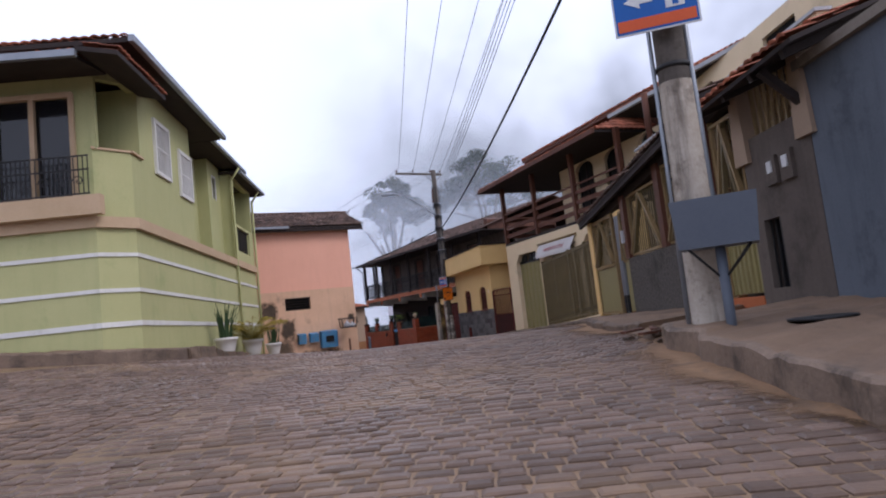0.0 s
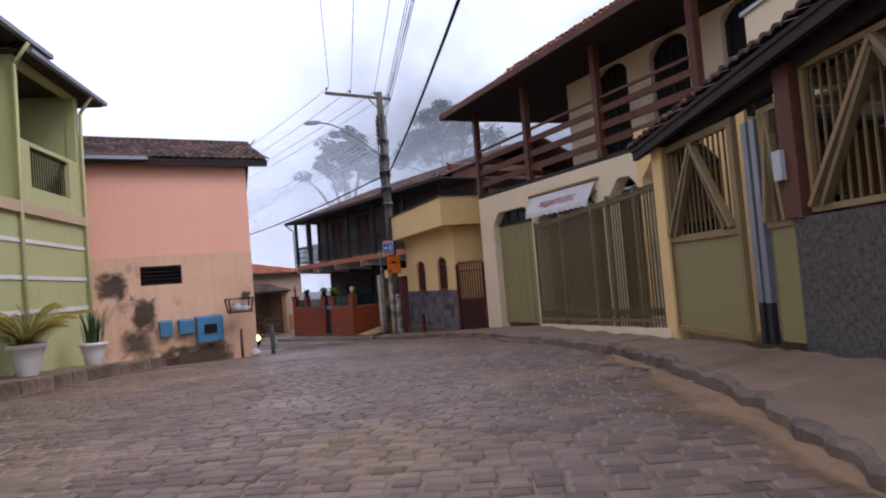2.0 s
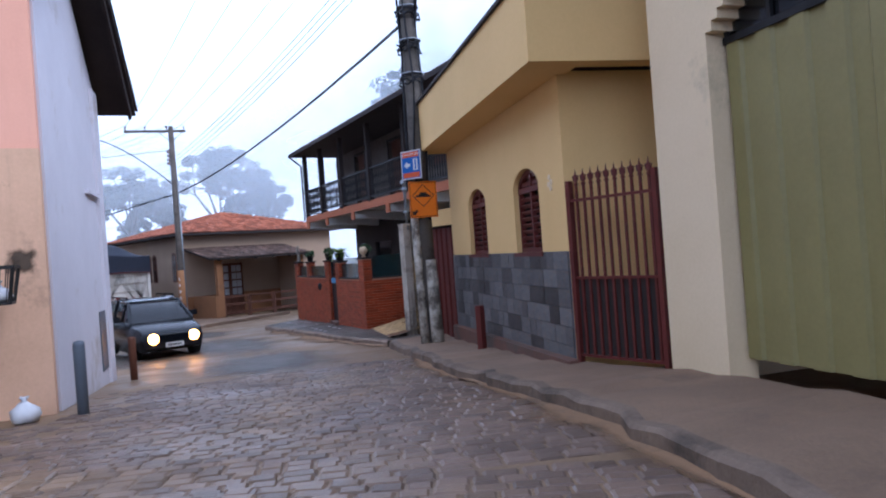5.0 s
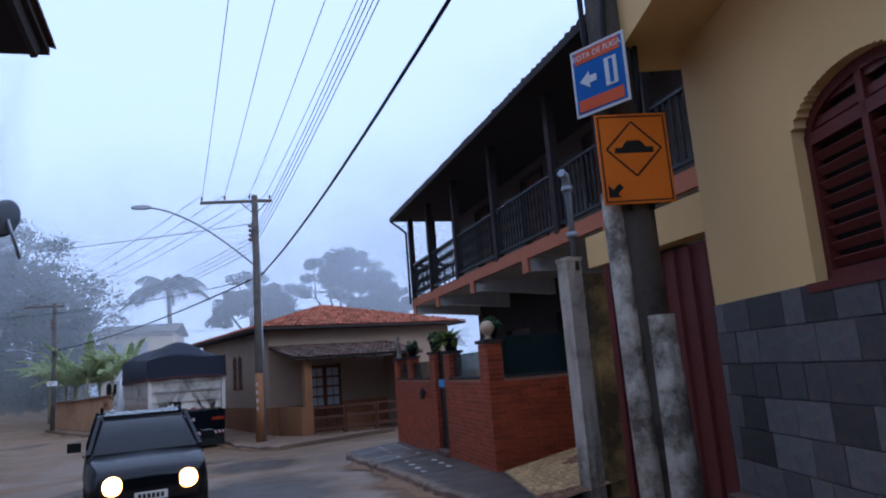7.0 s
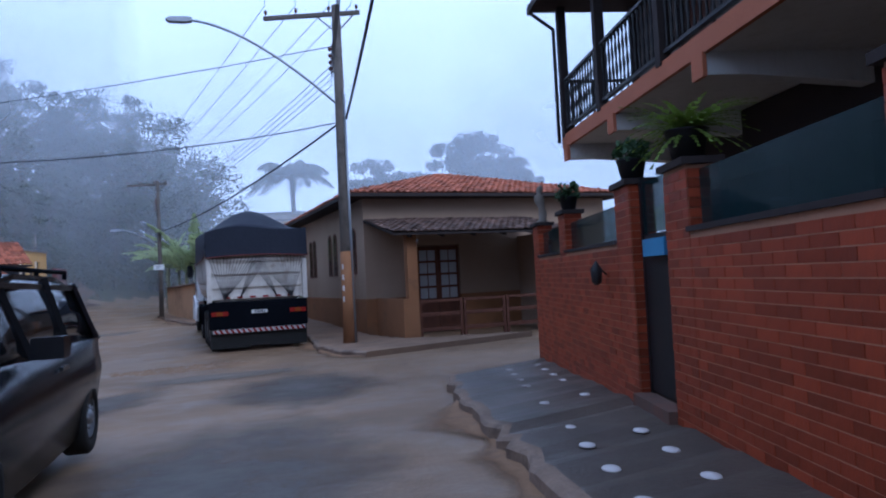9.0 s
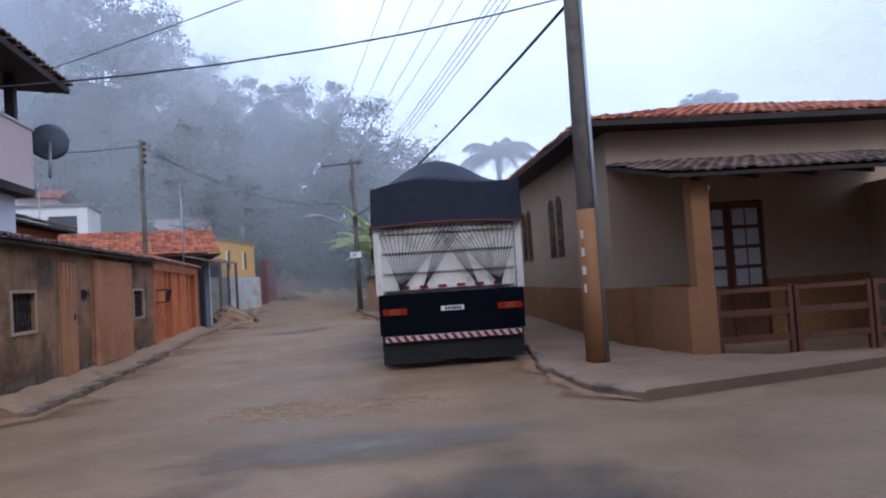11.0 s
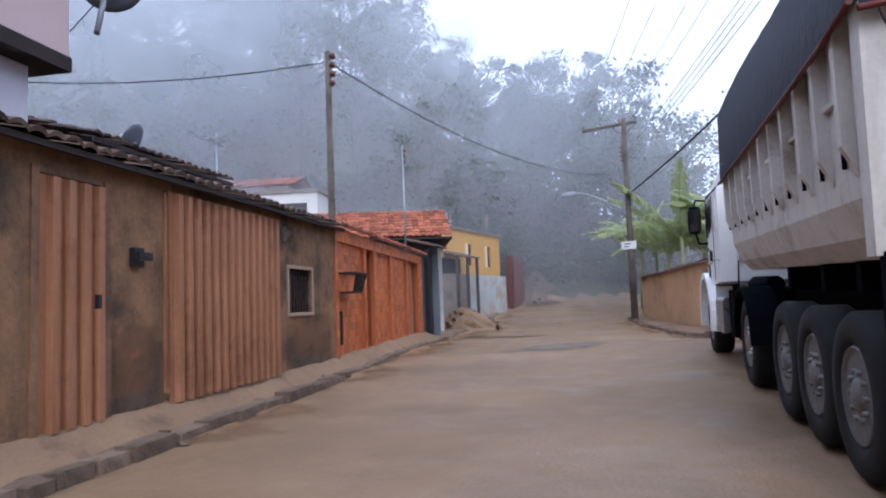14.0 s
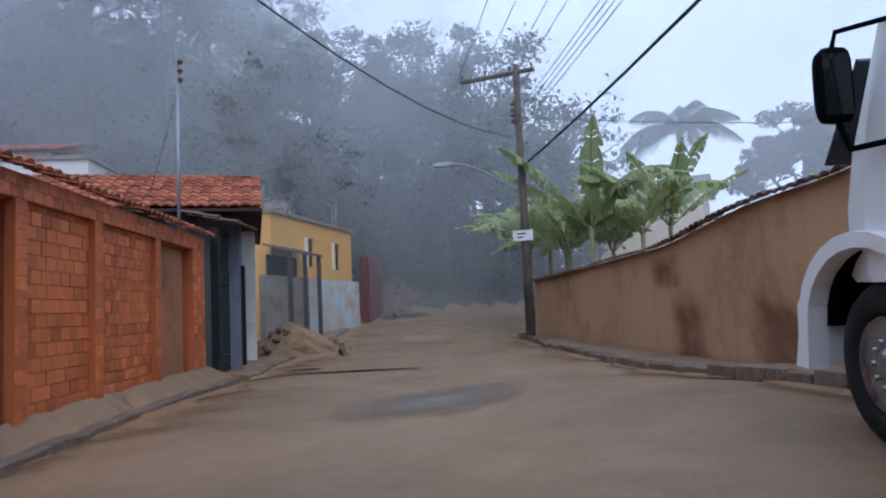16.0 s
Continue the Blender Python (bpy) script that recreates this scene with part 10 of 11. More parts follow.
    prism(b, [(0.55, 0.45), (1.19, 0.45), (1.24, 0.5), (1.24, 0.9), (1.19, 0.94), (0.55, 0.94)], 6.78, 7.55, SWAP)
    tk = part("step_tank", b, M_HUB, h, "bright metal tank with a ribbed front")
    for k in range(8):
        b = B()
        box(b, 7.2, 7.5, 1.24, 1.252, 0.5 + 0.05 * k, 0.515 + 0.05 * k)
        part("tank_rib", b, M_STEEL, tk)
    b = B()
    beam(b, (6.7, 1.22, 0.47), (7.6, 1.22, 0.47), 0.05)
    beam(b, (6.7, 1.22, 0.47), (6.7, 1.22, 0.9), 0.05)
    part("tank_guard", b, M_HUB, tk)
    # cab: an upright side to the rain gutter, a raised roof leaning in above it
    w = 1.24
    prof = [(6.62, 1.17), (7.75, 1.12), (7.85, 1.3), (8.1, 1.42), (8.9, 1.42), (9.25, 1.3), (9.42, 1.0), (9.5, 1.05), (9.46, 1.5), (9.3, 1.85), (8.75, 2.5), (6.62, 2.5)]
    rings = [[(x if x < 7.9 else 7.9 + (x - 7.9) * k, y, zz) for x, zz in prof] for y, k in ((-w, 0.24), (-1.2, 0.45), (-1.08, 0.72), (-0.85, 0.92), (-0.5, 1.0), (0.5, 1.0), (0.85, 0.92), (1.08, 0.72), (1.2, 0.45), (w, 0.24))]
    b = B()
    loft(b, rings)
    for f in b.faces:
        f.smooth = False
    cab = part("cab", b, M_CABW, h, "white lacquered cab")
    b = B()
    top = [[(6.62, -w + 0.02, 2.5), (8.05, -w + 0.02, 2.5), (8.6, -0.8, 2.5), (8.6, 0.8, 2.5), (8.05, w - 0.02, 2.5), (6.62, w - 0.02, 2.5)], [(6.66, -1.1, 2.8), (7.9, -1.1, 2.78), (8.35, -0.7, 2.78), (8.35, 0.7, 2.78), (7.9, 1.1, 2.78), (6.66, 1.1, 2.8)],
           [(6.75, -0.95, 3.12), (7.6, -0.95, 3.08), (7.95, -0.6, 3.08), (7.95, 0.6, 3.08), (7.6, 0.95, 3.08), (6.75, 0.95, 3.12)], [(6.9, -0.7, 3.22), (7.3, -0.7, 3.2), (7.6, -0.4, 3.2), (7.6, 0.4, 3.2), (7.3, 0.7, 3.2), (6.9, 0.7, 3.22)]]
    loft(b, top)
    for f in b.faces:
        f.smooth = False
    part("raised_roof", b, M_CABW, cab, "white raised cab roof")
    for k in range(6):
        b = B()
        zz = 1.45 + 0.19 * k
        box(b, 6.585, 6.62, -1.0, 1.02, zz, zz + 0.035)
        part("back_louvre", b, M_CABW, cab)
    b = B()
    for y in (0.3, -0.3):
        tube(b, (8.2, y, 3.0), (8.2, y, 3.12), 0.05, n=10)
    part("roof_lamp", b, M_CHASSIS, cab)
    b = B()
    tube(b, (6.45, 1.05, 1.1), (6.4, 0.95, 3.3), 0.012, n=5)
    part("cab_back_cable", b, M_CHASSIS, cab)
    for s in (-1, 1):
        b = B()
        prism(b, [(7.42, 2.02), (8.0, 1.86), (8.12, 1.92), (8.02, 2.42), (7.38, 2.43)], s * 1.243 - 0.004, s * 1.243 + 0.004)
        part("side_window", b, M_GLASS, cab, "dark side window")
        for p, q, wd in (((6.64, 2.5), (8.05, 2.5), 0.016), ((7.3, 1.2), (7.26, 2.46), 0.01), ((6.64, 1.47), (7.32, 1.5), 0.008), ((7.32, 1.5), (8.1, 1.42), 0.008), ((8.14, 1.4), (8.16, 1.9), 0.01), ((8.16, 1.9), (8.06, 2.46), 0.02)):
            b = B()
            beam(b, (p[0], s * 1.243, p[1]), (q[0], s * 1.243, q[1]), wd)
            part("seam", b, M_CHASSIS, cab)
        b = B()
        prism(b, [(6.8, 1.95), (7.14, 1.9), (7.12, 2.38), (6.84, 2.38)], s * 1.243 - 0.008, s * 1.243 + 0.008)
        part("side_panel", b, M_CABW, cab)
        b = B()
        box(b, 7.56, 7.62, s * 1.243 - 0.015, s * 1.243 + 0.03, 1.49, 1.65)
        part("door_handle", b, M_CHASSIS, cab)
        b = B()
        box(b, 7.94, 8.08, s * 1.245 - 0.005, s * 1.245 + 0.006, 1.66, 1.7)
        part("badge", b, M_CHASSIS, cab)
        b = B()
        box(b, 8.3, 8.42, s * 1.16 - 0.05, s * 1.16 + 0.06, 1.42, 1.58)
        part("side_indicator", b, M_CHASSIS, cab)
        b = B()
        n = 12
        outer = [(8.6 + 0.8 * math.cos(math.pi * k / n), 0.72 + 0.6 * math.sin(math.pi * k / n)) for k in range(n + 1)]
        inner = [(8.58 + 0.69 * math.cos(math.pi * k / n), 0.7 + 0.52 * math.sin(math.pi * k / n)) for k in range(n, -1, -1)]
        prism(b, [(9.5, 0.4)] + outer + [(7.84, 0.4), (7.98, 0.4)] + inner + [(9.3, 0.4)], s * 1.22 - 0.07, s * 1.22 + 0.08)
        part("front_fender", b, M_CABW, cab, "white wheel arch with a flared lip")
        b = B()
        box(b, 7.9, 9.35, s * 0.85 - 0.02, s * 0.85 + 0.02, 0.5, 1.3)
        prism(b, [(8.58 + 0.68 * math.cos(math.pi * k / n), 0.7 + 0.54 * math.sin(math.pi * k / n)) for k in range(n + 1)] + [(8.58 + 0.64 * math.cos(math.pi * k / n), 0.7 + 0.5 * math.sin(math.pi * k / n)) for k in range(n, -1, -1)], s * 1.0 - 0.15, s * 1.0 + 0.17)
        part("arch_lining", b, M_CHASSIS, cab)
        b = B()
        box(b, 7.62, 7.95, s * 1.1 - 0.12, s * 1.1 + 0.12, 0.42, 1.1)
        box(b, 7.65, 7.92, s * 1.24 - 0.03, s * 1.24, 0.5, 0.62)
        part("entry_step", b, M_CABW, cab)
        b = B()
        polytube(b, [(8.02, s * 1.2, 2.46), (8.45, s * 1.36, 2.53), (8.46, s * 1.38, 2.44)], 0.016, 6)
        lo = B()
        polytube(lo, [(8.0, s * 1.22, 1.78), (8.42, s * 1.34, 1.8), (8.46, s * 1.38, 1.98)], 0.02, 6)
        part("mirror_bracket", lo, M_CHASSIS, cab)
        ar = part("mirror_arm", b, M_CHASSIS, cab)
        b = B()
        rows = []
        for x, k in ((8.41, 0.9), (8.43, 1.0), (8.5, 0.97), (8.54, 0.8)):
            ring = []
            for j in range(16):
                a = j * math.tau / 16
                cy, cz = math.cos(a), math.sin(a)
                ring.append((x, s * 1.39 + 0.105 * k * math.copysign(abs(cy) ** 0.45, cy), 2.2 + 0.235 * k * math.copysign(abs(cz) ** 0.45, cz)))
            rows.append(ring)
        loft(b, rows)
        mi = part("mirror", b, M_CHASSIS, ar, "tall black wing mirror")
        b = B()
        box(b, 8.403, 8.409, s * 1.39 - 0.08, s * 1.39 + 0.08, 2.01, 2.39)
        part("mirror_glass", b, M_GLASS, mi)
    b = B()
    prism(b, [(9.3, 0.42), (9.62, 0.45), (9.66, 0.6), (9.64, 0.85), (9.5, 0.95), (9.3, 0.95)], -1.2, 1.2)
    part("front_bumper", b, M_CABW, cab)
    b = B()
    prism(b, [(9.32, 1.85), (8.8, 2.45), (8.82, 2.47), (9.35, 1.86)], -1.05, 1.05)
    part("windscreen", b, M_GLASS, cab)


truck()


# ---- the dark estate car waiting with lit headlights ----
def car():
    fx, fy, rx, ry = 15.5, 36.3, 14.95, 40.15
    d = Vector((fx - rx, fy - ry)).normalized()
    z = road_z(15.4, 38.2)
    h = thing("estate_car", "black estate car with roof bars and lit headlights", "car", (rx, ry, z), yaw_of(d))
    W = 0.82
    st = [(0.0, 0.42, 0.86, 0.66), (0.12, 0.3, 0.93, 0.76), (0.6, 0.2, 0.95, 0.81), (1.9, 0.18, 0.94, 0.82), (2.75, 0.18, 0.93, 0.82), (3.2, 0.2, 0.84, 0.8), (3.75, 0.24, 0.74, 0.74), (3.95, 0.34, 0.62, 0.62)]
    b = B()
    rings = []
    for x, z0, z1, w in st:
        zm = z0 + (z1 - z0) * 0.55
        rings.append([(x, -w * 0.93, z0), (x, -w, zm), (x, -w * 0.95, z1 - 0.03), (x, -w * 0.86, z1), (x, 0, z1 + 0.02), (x, w * 0.86, z1), (x, w * 0.95, z1 - 0.03), (x, w, zm), (x, w * 0.93, z0)])
    loft(b, rings)
    body = part("body", b, M_CAR, h, "glossy black body")
    b = B()
    cb = [(0.06, 0.9, 0.92, 0.74, 0.74), (0.35, 0.9, 1.34, 0.74, 0.60), (0.9, 0.9, 1.43, 0.75, 0.62), (1.9, 0.9, 1.44, 0.76, 0.62), (2.3, 0.9, 1.38, 0.76, 0.6), (3.02, 0.86, 0.9, 0.74, 0.72)]
    rings = [[(x, -wb, z0), (x, -(wb + wt) / 2, (z0 + z1) / 2), (x, -wt, z1 - 0.03), (x, -wt * 0.9, z1), (x, wt * 0.9, z1), (x, wt, z1 - 0.03), (x, (wb + wt) / 2, (z0 + z1) / 2), (x, wb, z0)] for x, z0, z1, wb, wt in cb]
    loft(b, rings)
    cabin = part("glasshouse", b, M_GLASS, h, "dark windows and windscreen")
    b = B()
    slab(b, [(0.36, -0.56, 1.375), (0.9, -0.585, 1.455), (1.9, -0.585, 1.465), (2.32, -0.56, 1.40), (2.32, 0.56, 1.40), (1.9, 0.585, 1.465), (0.9, 0.585, 1.455), (0.36, 0.56, 1.375)], 0.03)
    for s in (-1, 1):
        for (x0, z0, y0), (x1, z1, y1) in (((2.32, 1.39, 0.6), (3.0, 0.9, 0.74)), ((1.35, 1.44, 0.62), (1.3, 0.92, 0.765)), ((0.5, 1.4, 0.61), (0.35, 0.92, 0.755)), ((2.32, 1.385, 0.61), (0.4, 1.36, 0.61)), ((2.25, 1.38, 0.605), (2.2, 0.92, 0.765))):
            beam(b, (x0, s * y0, z0), (x1, s * y1, z1), 0.05, 0.04)
    part("roof_frame", b, M_CAR, cabin)
    for s in (-1, 1):
        b = B()
        tube(b, (0.5, s * 0.56, 1.5), (2.1, s * 0.56, 1.5), 0.018, n=6)
        for x in (0.5, 1.3, 2.1):
            tube(b, (x, s * 0.56, 1.44), (x, s * 0.56, 1.5), 0.018, n=6)
        part("roof_bar", b, M_CHASSIS, h)
        b = B()
        lathe(b, [(0.002, -0.12), (0.1, -0.12), (0.125, 0.0), (0.12, 0.03), (0.09, 0.055), (0.002, 0.065)], 18, m=Matrix.Translation((3.93, s * 0.46, 0.55)) @ Matrix.Rotation(math.pi / 2, 4, "Y"))
        part("headlight", b, M_HEADLIGHT, h, "lit yellow-white headlight")
        b = B()
        box(b, 2.35, 2.5, s * 0.93 - 0.09, s * 0.93 + 0.09, 0.93, 1.06)
        part("wing_mirror", b, M_CAR, h)
        b = B()
        box(b, 1.55, 1.72, s * 0.815 - 0.01, s * 0.815 + 0.012, 0.78, 0.81)
        part("door_handle", b, M_CAR, h)
        b = B()
        box(b, -0.01, 0.06, s * 0.62 - 0.09, s * 0.62 + 0.09, 0.6, 0.95)
        part("tail_light", b, M_RED_LENS, h)
        for x in (0.75, 3.1):
            wheel(h, x, s * 0.79, 0.3, 0.2, M_STEEL, s, studs=5)
    b = B()
    box(b, 3.93, 3.97, -0.35, 0.35, 0.5, 0.62)
    part("grille", b, M_CHASSIS, h)
    b = B()
    box(b, 3.95, 3.99, -0.2, 0.2, 0.34, 0.44)
    p = part("plate", b, M_SIGN_WHITE, h)
    b = B()
    for k in range(6):
        box(b, 3.99, 3.994, -0.16 + 0.055 * k, -0.12 + 0.055 * k, 0.36, 0.42)
    part("plate_mark", b, M_BLACK, p)


car()


# ---- small things ----
def sign_blue(h_name, at, yaw, w, hh, tilt=0.0):
    h = thing(h_name, "blue and orange escape route sign on the pole", "sign", at, yaw, group="escape route signs")
    h.matrix_world = h.matrix_world @ Matrix.Rotation(tilt, 4, "Y")
    b = B()
    box(b, -w / 2, w / 2, 0, 0.012, -hh / 2, hh / 2)
    p = part("plate", b, M_SIGN_WHITE, h, "white edged plate")
    b = B()
    box(b, -w / 2 + 0.02, w / 2 - 0.02, -0.004, 0, -hh / 2 + 0.02, hh / 2 - 0.02)
    part("field", b, M_SIGN_BLUE, p)
    for z0, z1 in ((hh * 0.27, hh * 0.45), (-hh * 0.44, -hh * 0.27)):
        b = B()
        box(b, -w / 2 + 0.04, w / 2 - 0.04, -0.008, -0.004, z0, z1)
        part("band", b, M_SIGN_RED, p)
    b = B()
    a = w * 0.36
    prism(b, [(-a, 0), (-a + 0.11 * w / 0.6, hh * 0.12), (-a + 0.11 * w / 0.6, hh * 0.05), (-0.02, hh * 0.05), (-0.02, -hh * 0.05), (-a + 0.11 * w / 0.6, -hh * 0.05), (-a + 0.11 * w / 0.6, -hh * 0.12)], -0.009, -0.004)
    part("arrow", b, M_SIGN_WHITE, p)
    b = B()
    box(b, w * 0.12, w * 0.34, -0.009, -0.004, -hh * 0.2, hh * 0.2)
    part("panel", b, M_SIGN_WHITE, p, "white pictogram panel")
    b = B()
    box(b, w * 0.2, w * 0.27, -0.012, -0.009, -hh * 0.17, hh * 0.17)
    part("bar", b, M_SIGN_BLUE, p)
    m = Matrix.Translation((0, -0.009, hh * 0.36)) @ Matrix.Rotation(math.pi / 2, 4, "X")
    writing("ROTA DE FUGA", w * 0.13, M_SIGN_WHITE, p, m)


def sign_amber(at, yaw):
    h = thing("warning_sign", "amber speed bump warning sign with a black diamond", "sign", at, yaw)
    w, hh = 0.52, 0.66
    b = B()
    box(b, -w / 2, w / 2, 0, 0.012, -hh / 2, hh / 2)
    p = part("plate", b, M_SIGN_AMBER, h)
    b = B()
    for x0, x1, z0, z1 in ((-w / 2 + 0.015, w / 2 - 0.015, hh / 2 - 0.025, hh / 2 - 0.015), (-w / 2 + 0.015, w / 2 - 0.015, -hh / 2 + 0.015, -hh / 2 + 0.025), (-w / 2 + 0.015, -w / 2 + 0.025, -hh / 2 + 0.025, hh / 2 - 0.025), (w / 2 - 0.025, w / 2 - 0.015, -hh / 2 + 0.025, hh / 2 - 0.025)):
        box(b, x0, x1, -0.003, 0, z0, z1)
    part("border", b, M_BLACK, p)
    b = B()
    c, r = (0, 0.07), 0.2
    pts = [(c[0], c[1] + r), (c[0] + r, c[1]), (c[0], c[1] - r), (c[0] - r, c[1])]
    for (x0, z0), (x1, z1) in zip(pts, pts[1:] + pts[:1]):
        beam(b, (x0, -0.002, z0), (x1, -0.002, z1), 0.004, 0.012)
    part("diamond", b, M_BLACK, p)
    b = B()
    prism(b, [(-0.14, 0.04), (0.14, 0.04), (0.14, 0.08), (0.09, 0.08), (0.05, 0.13), (-0.05, 0.13), (-0.09, 0.08), (-0.14, 0.08)], -0.005, 0)
    part("bump_symbol", b, M_BLACK, p)
    b = B()
    prism(b, [(-0.22, -0.28), (-0.13, -0.28), (-0.155, -0.255), (-0.11, -0.21), (-0.14, -0.18), (-0.185, -0.225), (-0.22, -0.19)], -0.005, 0)
    part("arrow", b, M_BLACK, p)


def facing(at, eye):
    """The turn about z by which a plate's front (-y) looks at eye."""
    return math.atan2(eye[1] - at[1], eye[0] - at[0]) + math.pi / 2


sign_blue("route_sign", (5.9, 4.55, 4.32), facing((5.9, 4.6), (0, 0)) + 0.05, 0.88, 0.72)
sign_blue("route_sign", (18.97, 30.12, 3.2), radians(-66), 0.46, 0.52)
sign_amber((19.14, 30.06, 2.56), radians(-14))


def mail_box():
    h = thing("steel_box", "blue-grey sheet metal box on a slim post", "box", (5.9, 4.22, 0), facing((6.2, 4.1), (0, 0)))
    b = B()
    rings = [[(-0.36, -0.2, 1.58), (0.36, -0.2, 1.58), (0.36, 0.22, 1.58), (-0.36, 0.22, 1.58)], [(-0.4, -0.24, 2.06), (0.4, -0.24, 2.06), (0.4, 0.26, 2.06), (-0.4, 0.26, 2.06)]]
    loft(b, rings)
    for f in b.faces:
        f.smooth = False
    part("tray", b, M_BOXGREY, h)
    b = B()
    tube(b, (0, 0, 0.3), (0, 0, 1.6), 0.05, n=10)
    p = part("post", b, M_BOXGREY, h)
    for s in ((-0.3, -0.15), (0.3, -0.15), (0.3, 0.18), (-0.3, 0.18)):
        b = B()
        tube(b, (0, 0, 1.25), (s[0], s[1], 1.6), 0.012, n=6)
        part("strut", b, M_IRON, p)


mail_box()


def planter(label, at, kind, seed, k=1.0, size=1.0):
    rnd = random.Random(seed)
    h = thing("planter", label, "plant pot", at, rnd.uniform(0, 3), group="planters below the green house")
    b = B()
    lathe(b, [(0.18, 0.0), (0.18, 0.03), (0.2, 0.06), (0.26, 0.3), (0.31, 0.5), (0.35, 0.52), (0.35, 0.6), (0.31, 0.6), (0.29, 0.53), (0.01, 0.52)], 22)
    part("pot", b, M_PLANTER, h, "white fluted pot")
    h.scale = (size,) * 3
    if kind == "snake":
        for j in range(40):
            b = B()
            a, r = rnd.uniform(0, math.tau), rnd.uniform(0.02, 0.23)
            lean = rnd.uniform(0.02, 0.32)
            hh = rnd.uniform(0.55, 1.0) * k
            d = Vector((math.cos(a), math.sin(a), 0))
            s = Vector((-d.y, d.x, 0)) * rnd.uniform(0.02, 0.035)
            p = d * r + Vector((0, 0, 0.52))
            prev = None
            for i in range(6):
                t = i / 5
                c = p + d * (lean * t * t) + Vector((0, 0, hh * t))
                w = s * (1 - t ** 3) * (1 if i < 5 else 0.1)
                row = [b.verts.new(c - w), b.verts.new(c + d * 0.012), b.verts.new(c + w)]
                if prev:
                    b.faces.new((prev[0], prev[1], row[1], row[0]))
                    b.faces.new((prev[1], prev[2], row[2], row[1]))
                prev = row
            part("leaf", b, M_SNAKE, h)
    else:
        for j in range(24):
            b = B()
            a = j * 2.4 + rnd.uniform(-0.2, 0.2)
            d = Vector((math.cos(a), math.sin(a), 0))
            side = Vector((-d.y, d.x, 0))
            ln, el = rnd.uniform(1.0, 1.6), rnd.uniform(0.8, 1.45)
            pts = [Vector((0, 0, 0.48)) + d * (ln * t * math.cos(el) + 0.25 * ln * t * t) + Vector((0, 0, ln * (1.15 * math.sin(el) * t - 0.55 * t * t))) for t in [q / 8 for q in range(9)]]
            for p, q in zip(pts, pts[1:]):
                tube(b, p, q, 0.007, n=4, caps=False)
            for i in range(2, 9):
                for m in range(4):
                    p = pts[i - 1].lerp(pts[i], m / 4)
                    w = 0.24 * math.sin(math.pi * (0.15 + 0.8 * i / 9))
                    for s in (-1, 1):
                        tip = p + side * (s * w) + d * 0.12 + Vector((0, 0, -0.06))
                        b.faces.new([b.verts.new(v) for v in (p - d * 0.016, p + d * 0.016, tip + d * 0.012, tip)])
            part("frond", b, M_PALMLEAF, h)


for lb, (x, y), kd, sd, k, sz in (("white pot with a tall snake plant", (5.3, 20.75), "snake", 1, 1.15, 1.0), ("white pot with a yellowing small palm", (6.75, 23.0), "palm", 2, 1, 1.0), ("white pot with a shorter snake plant", (8.2, 25.35), "snake", 3, 1.0, 0.88)):
    planter(lb, (x, y, road_z(x, y) + 0.222), kd, sd, k, sz)


def blue_box(label, x0, x1, z0, z1, hatch=False):
    h = thing("blue_box", label, "box", P_AT, P_YAW, group="blue boxes on the pink wall")
    b = B()
    prism(b, [(-0.3, z1 - 0.06), (-0.013, z1), (-0.013, z0), (-0.24, z0)], x0, x1, SWAP)
    p = part("case", b, M_BLUEBOX, h)
    if hatch:
        b = B()
        box(b, x0 + 0.2, x1 - 0.18, -0.3, -0.26, z0 + 0.25, z1 - 0.25)
        part("window", b, M_DARK, p)
        b = B()
        for q in ((x0 + 0.04, -0.29, z0 + 0.06), (x1 - 0.04, -0.29, z0 + 0.06)):
            beam(b, q, (q[0], -0.31, z1 - 0.08), 0.02)
        part("frame", b, M_BLUEBOX, p)


blue_box("small faded blue box on the stained wall", 1.69, 2.02, 0.87, 1.33)
blue_box("small faded blue box on the stained wall", 2.2, 2.58, 0.9, 1.32)
blue_box("larger blue box with a dark hatch", 2.68, 3.42, 0.6, 1.36, True)


def litter_stand():
    h = thing("litter_stand", "iron litter basket with a white bag on a wooden post", "basket", (12.5, 28.05, 0), P_YAW)
    z = road_z(12.5, 28.05)
    b = B()
    tube(b, (0, 0, z - 0.2), (0, 0, z + 0.85), 0.045, 0.04, n=8)
    part("post", b, M_WOOD, h)
    b = B()
    t, l = [(-0.36, -0.22, 1.78), (0.36, -0.22, 1.78), (0.36, 0.22, 1.78), (-0.36, 0.22, 1.78)], [(-0.3, -0.16, 1.38), (0.3, -0.16, 1.38), (0.3, 0.16, 1.38), (-0.3, 0.16, 1.38)]
    for k in range(4):
        beam(b, t[k], t[(k + 1) % 4], 0.035)
        beam(b, l[k], l[(k + 1) % 4], 0.03)
        beam(b, t[k], l[k], 0.03)
    box(b, -0.3, 0.3, -0.16, 0.16, 1.37, 1.385)
    ba = part("basket", b, M_IRON, h)
    me = B()
    for k in range(9):
        me2 = None
        x = -0.32 + 0.08 * k
        beam(me, (x, -0.22, 1.78), (x * 0.83, -0.16, 1.38), 0.008)
        beam(me, (x, 0.22, 1.78), (x * 0.83, 0.16, 1.38), 0.008)
    part("mesh", me, M_IRON, ba)


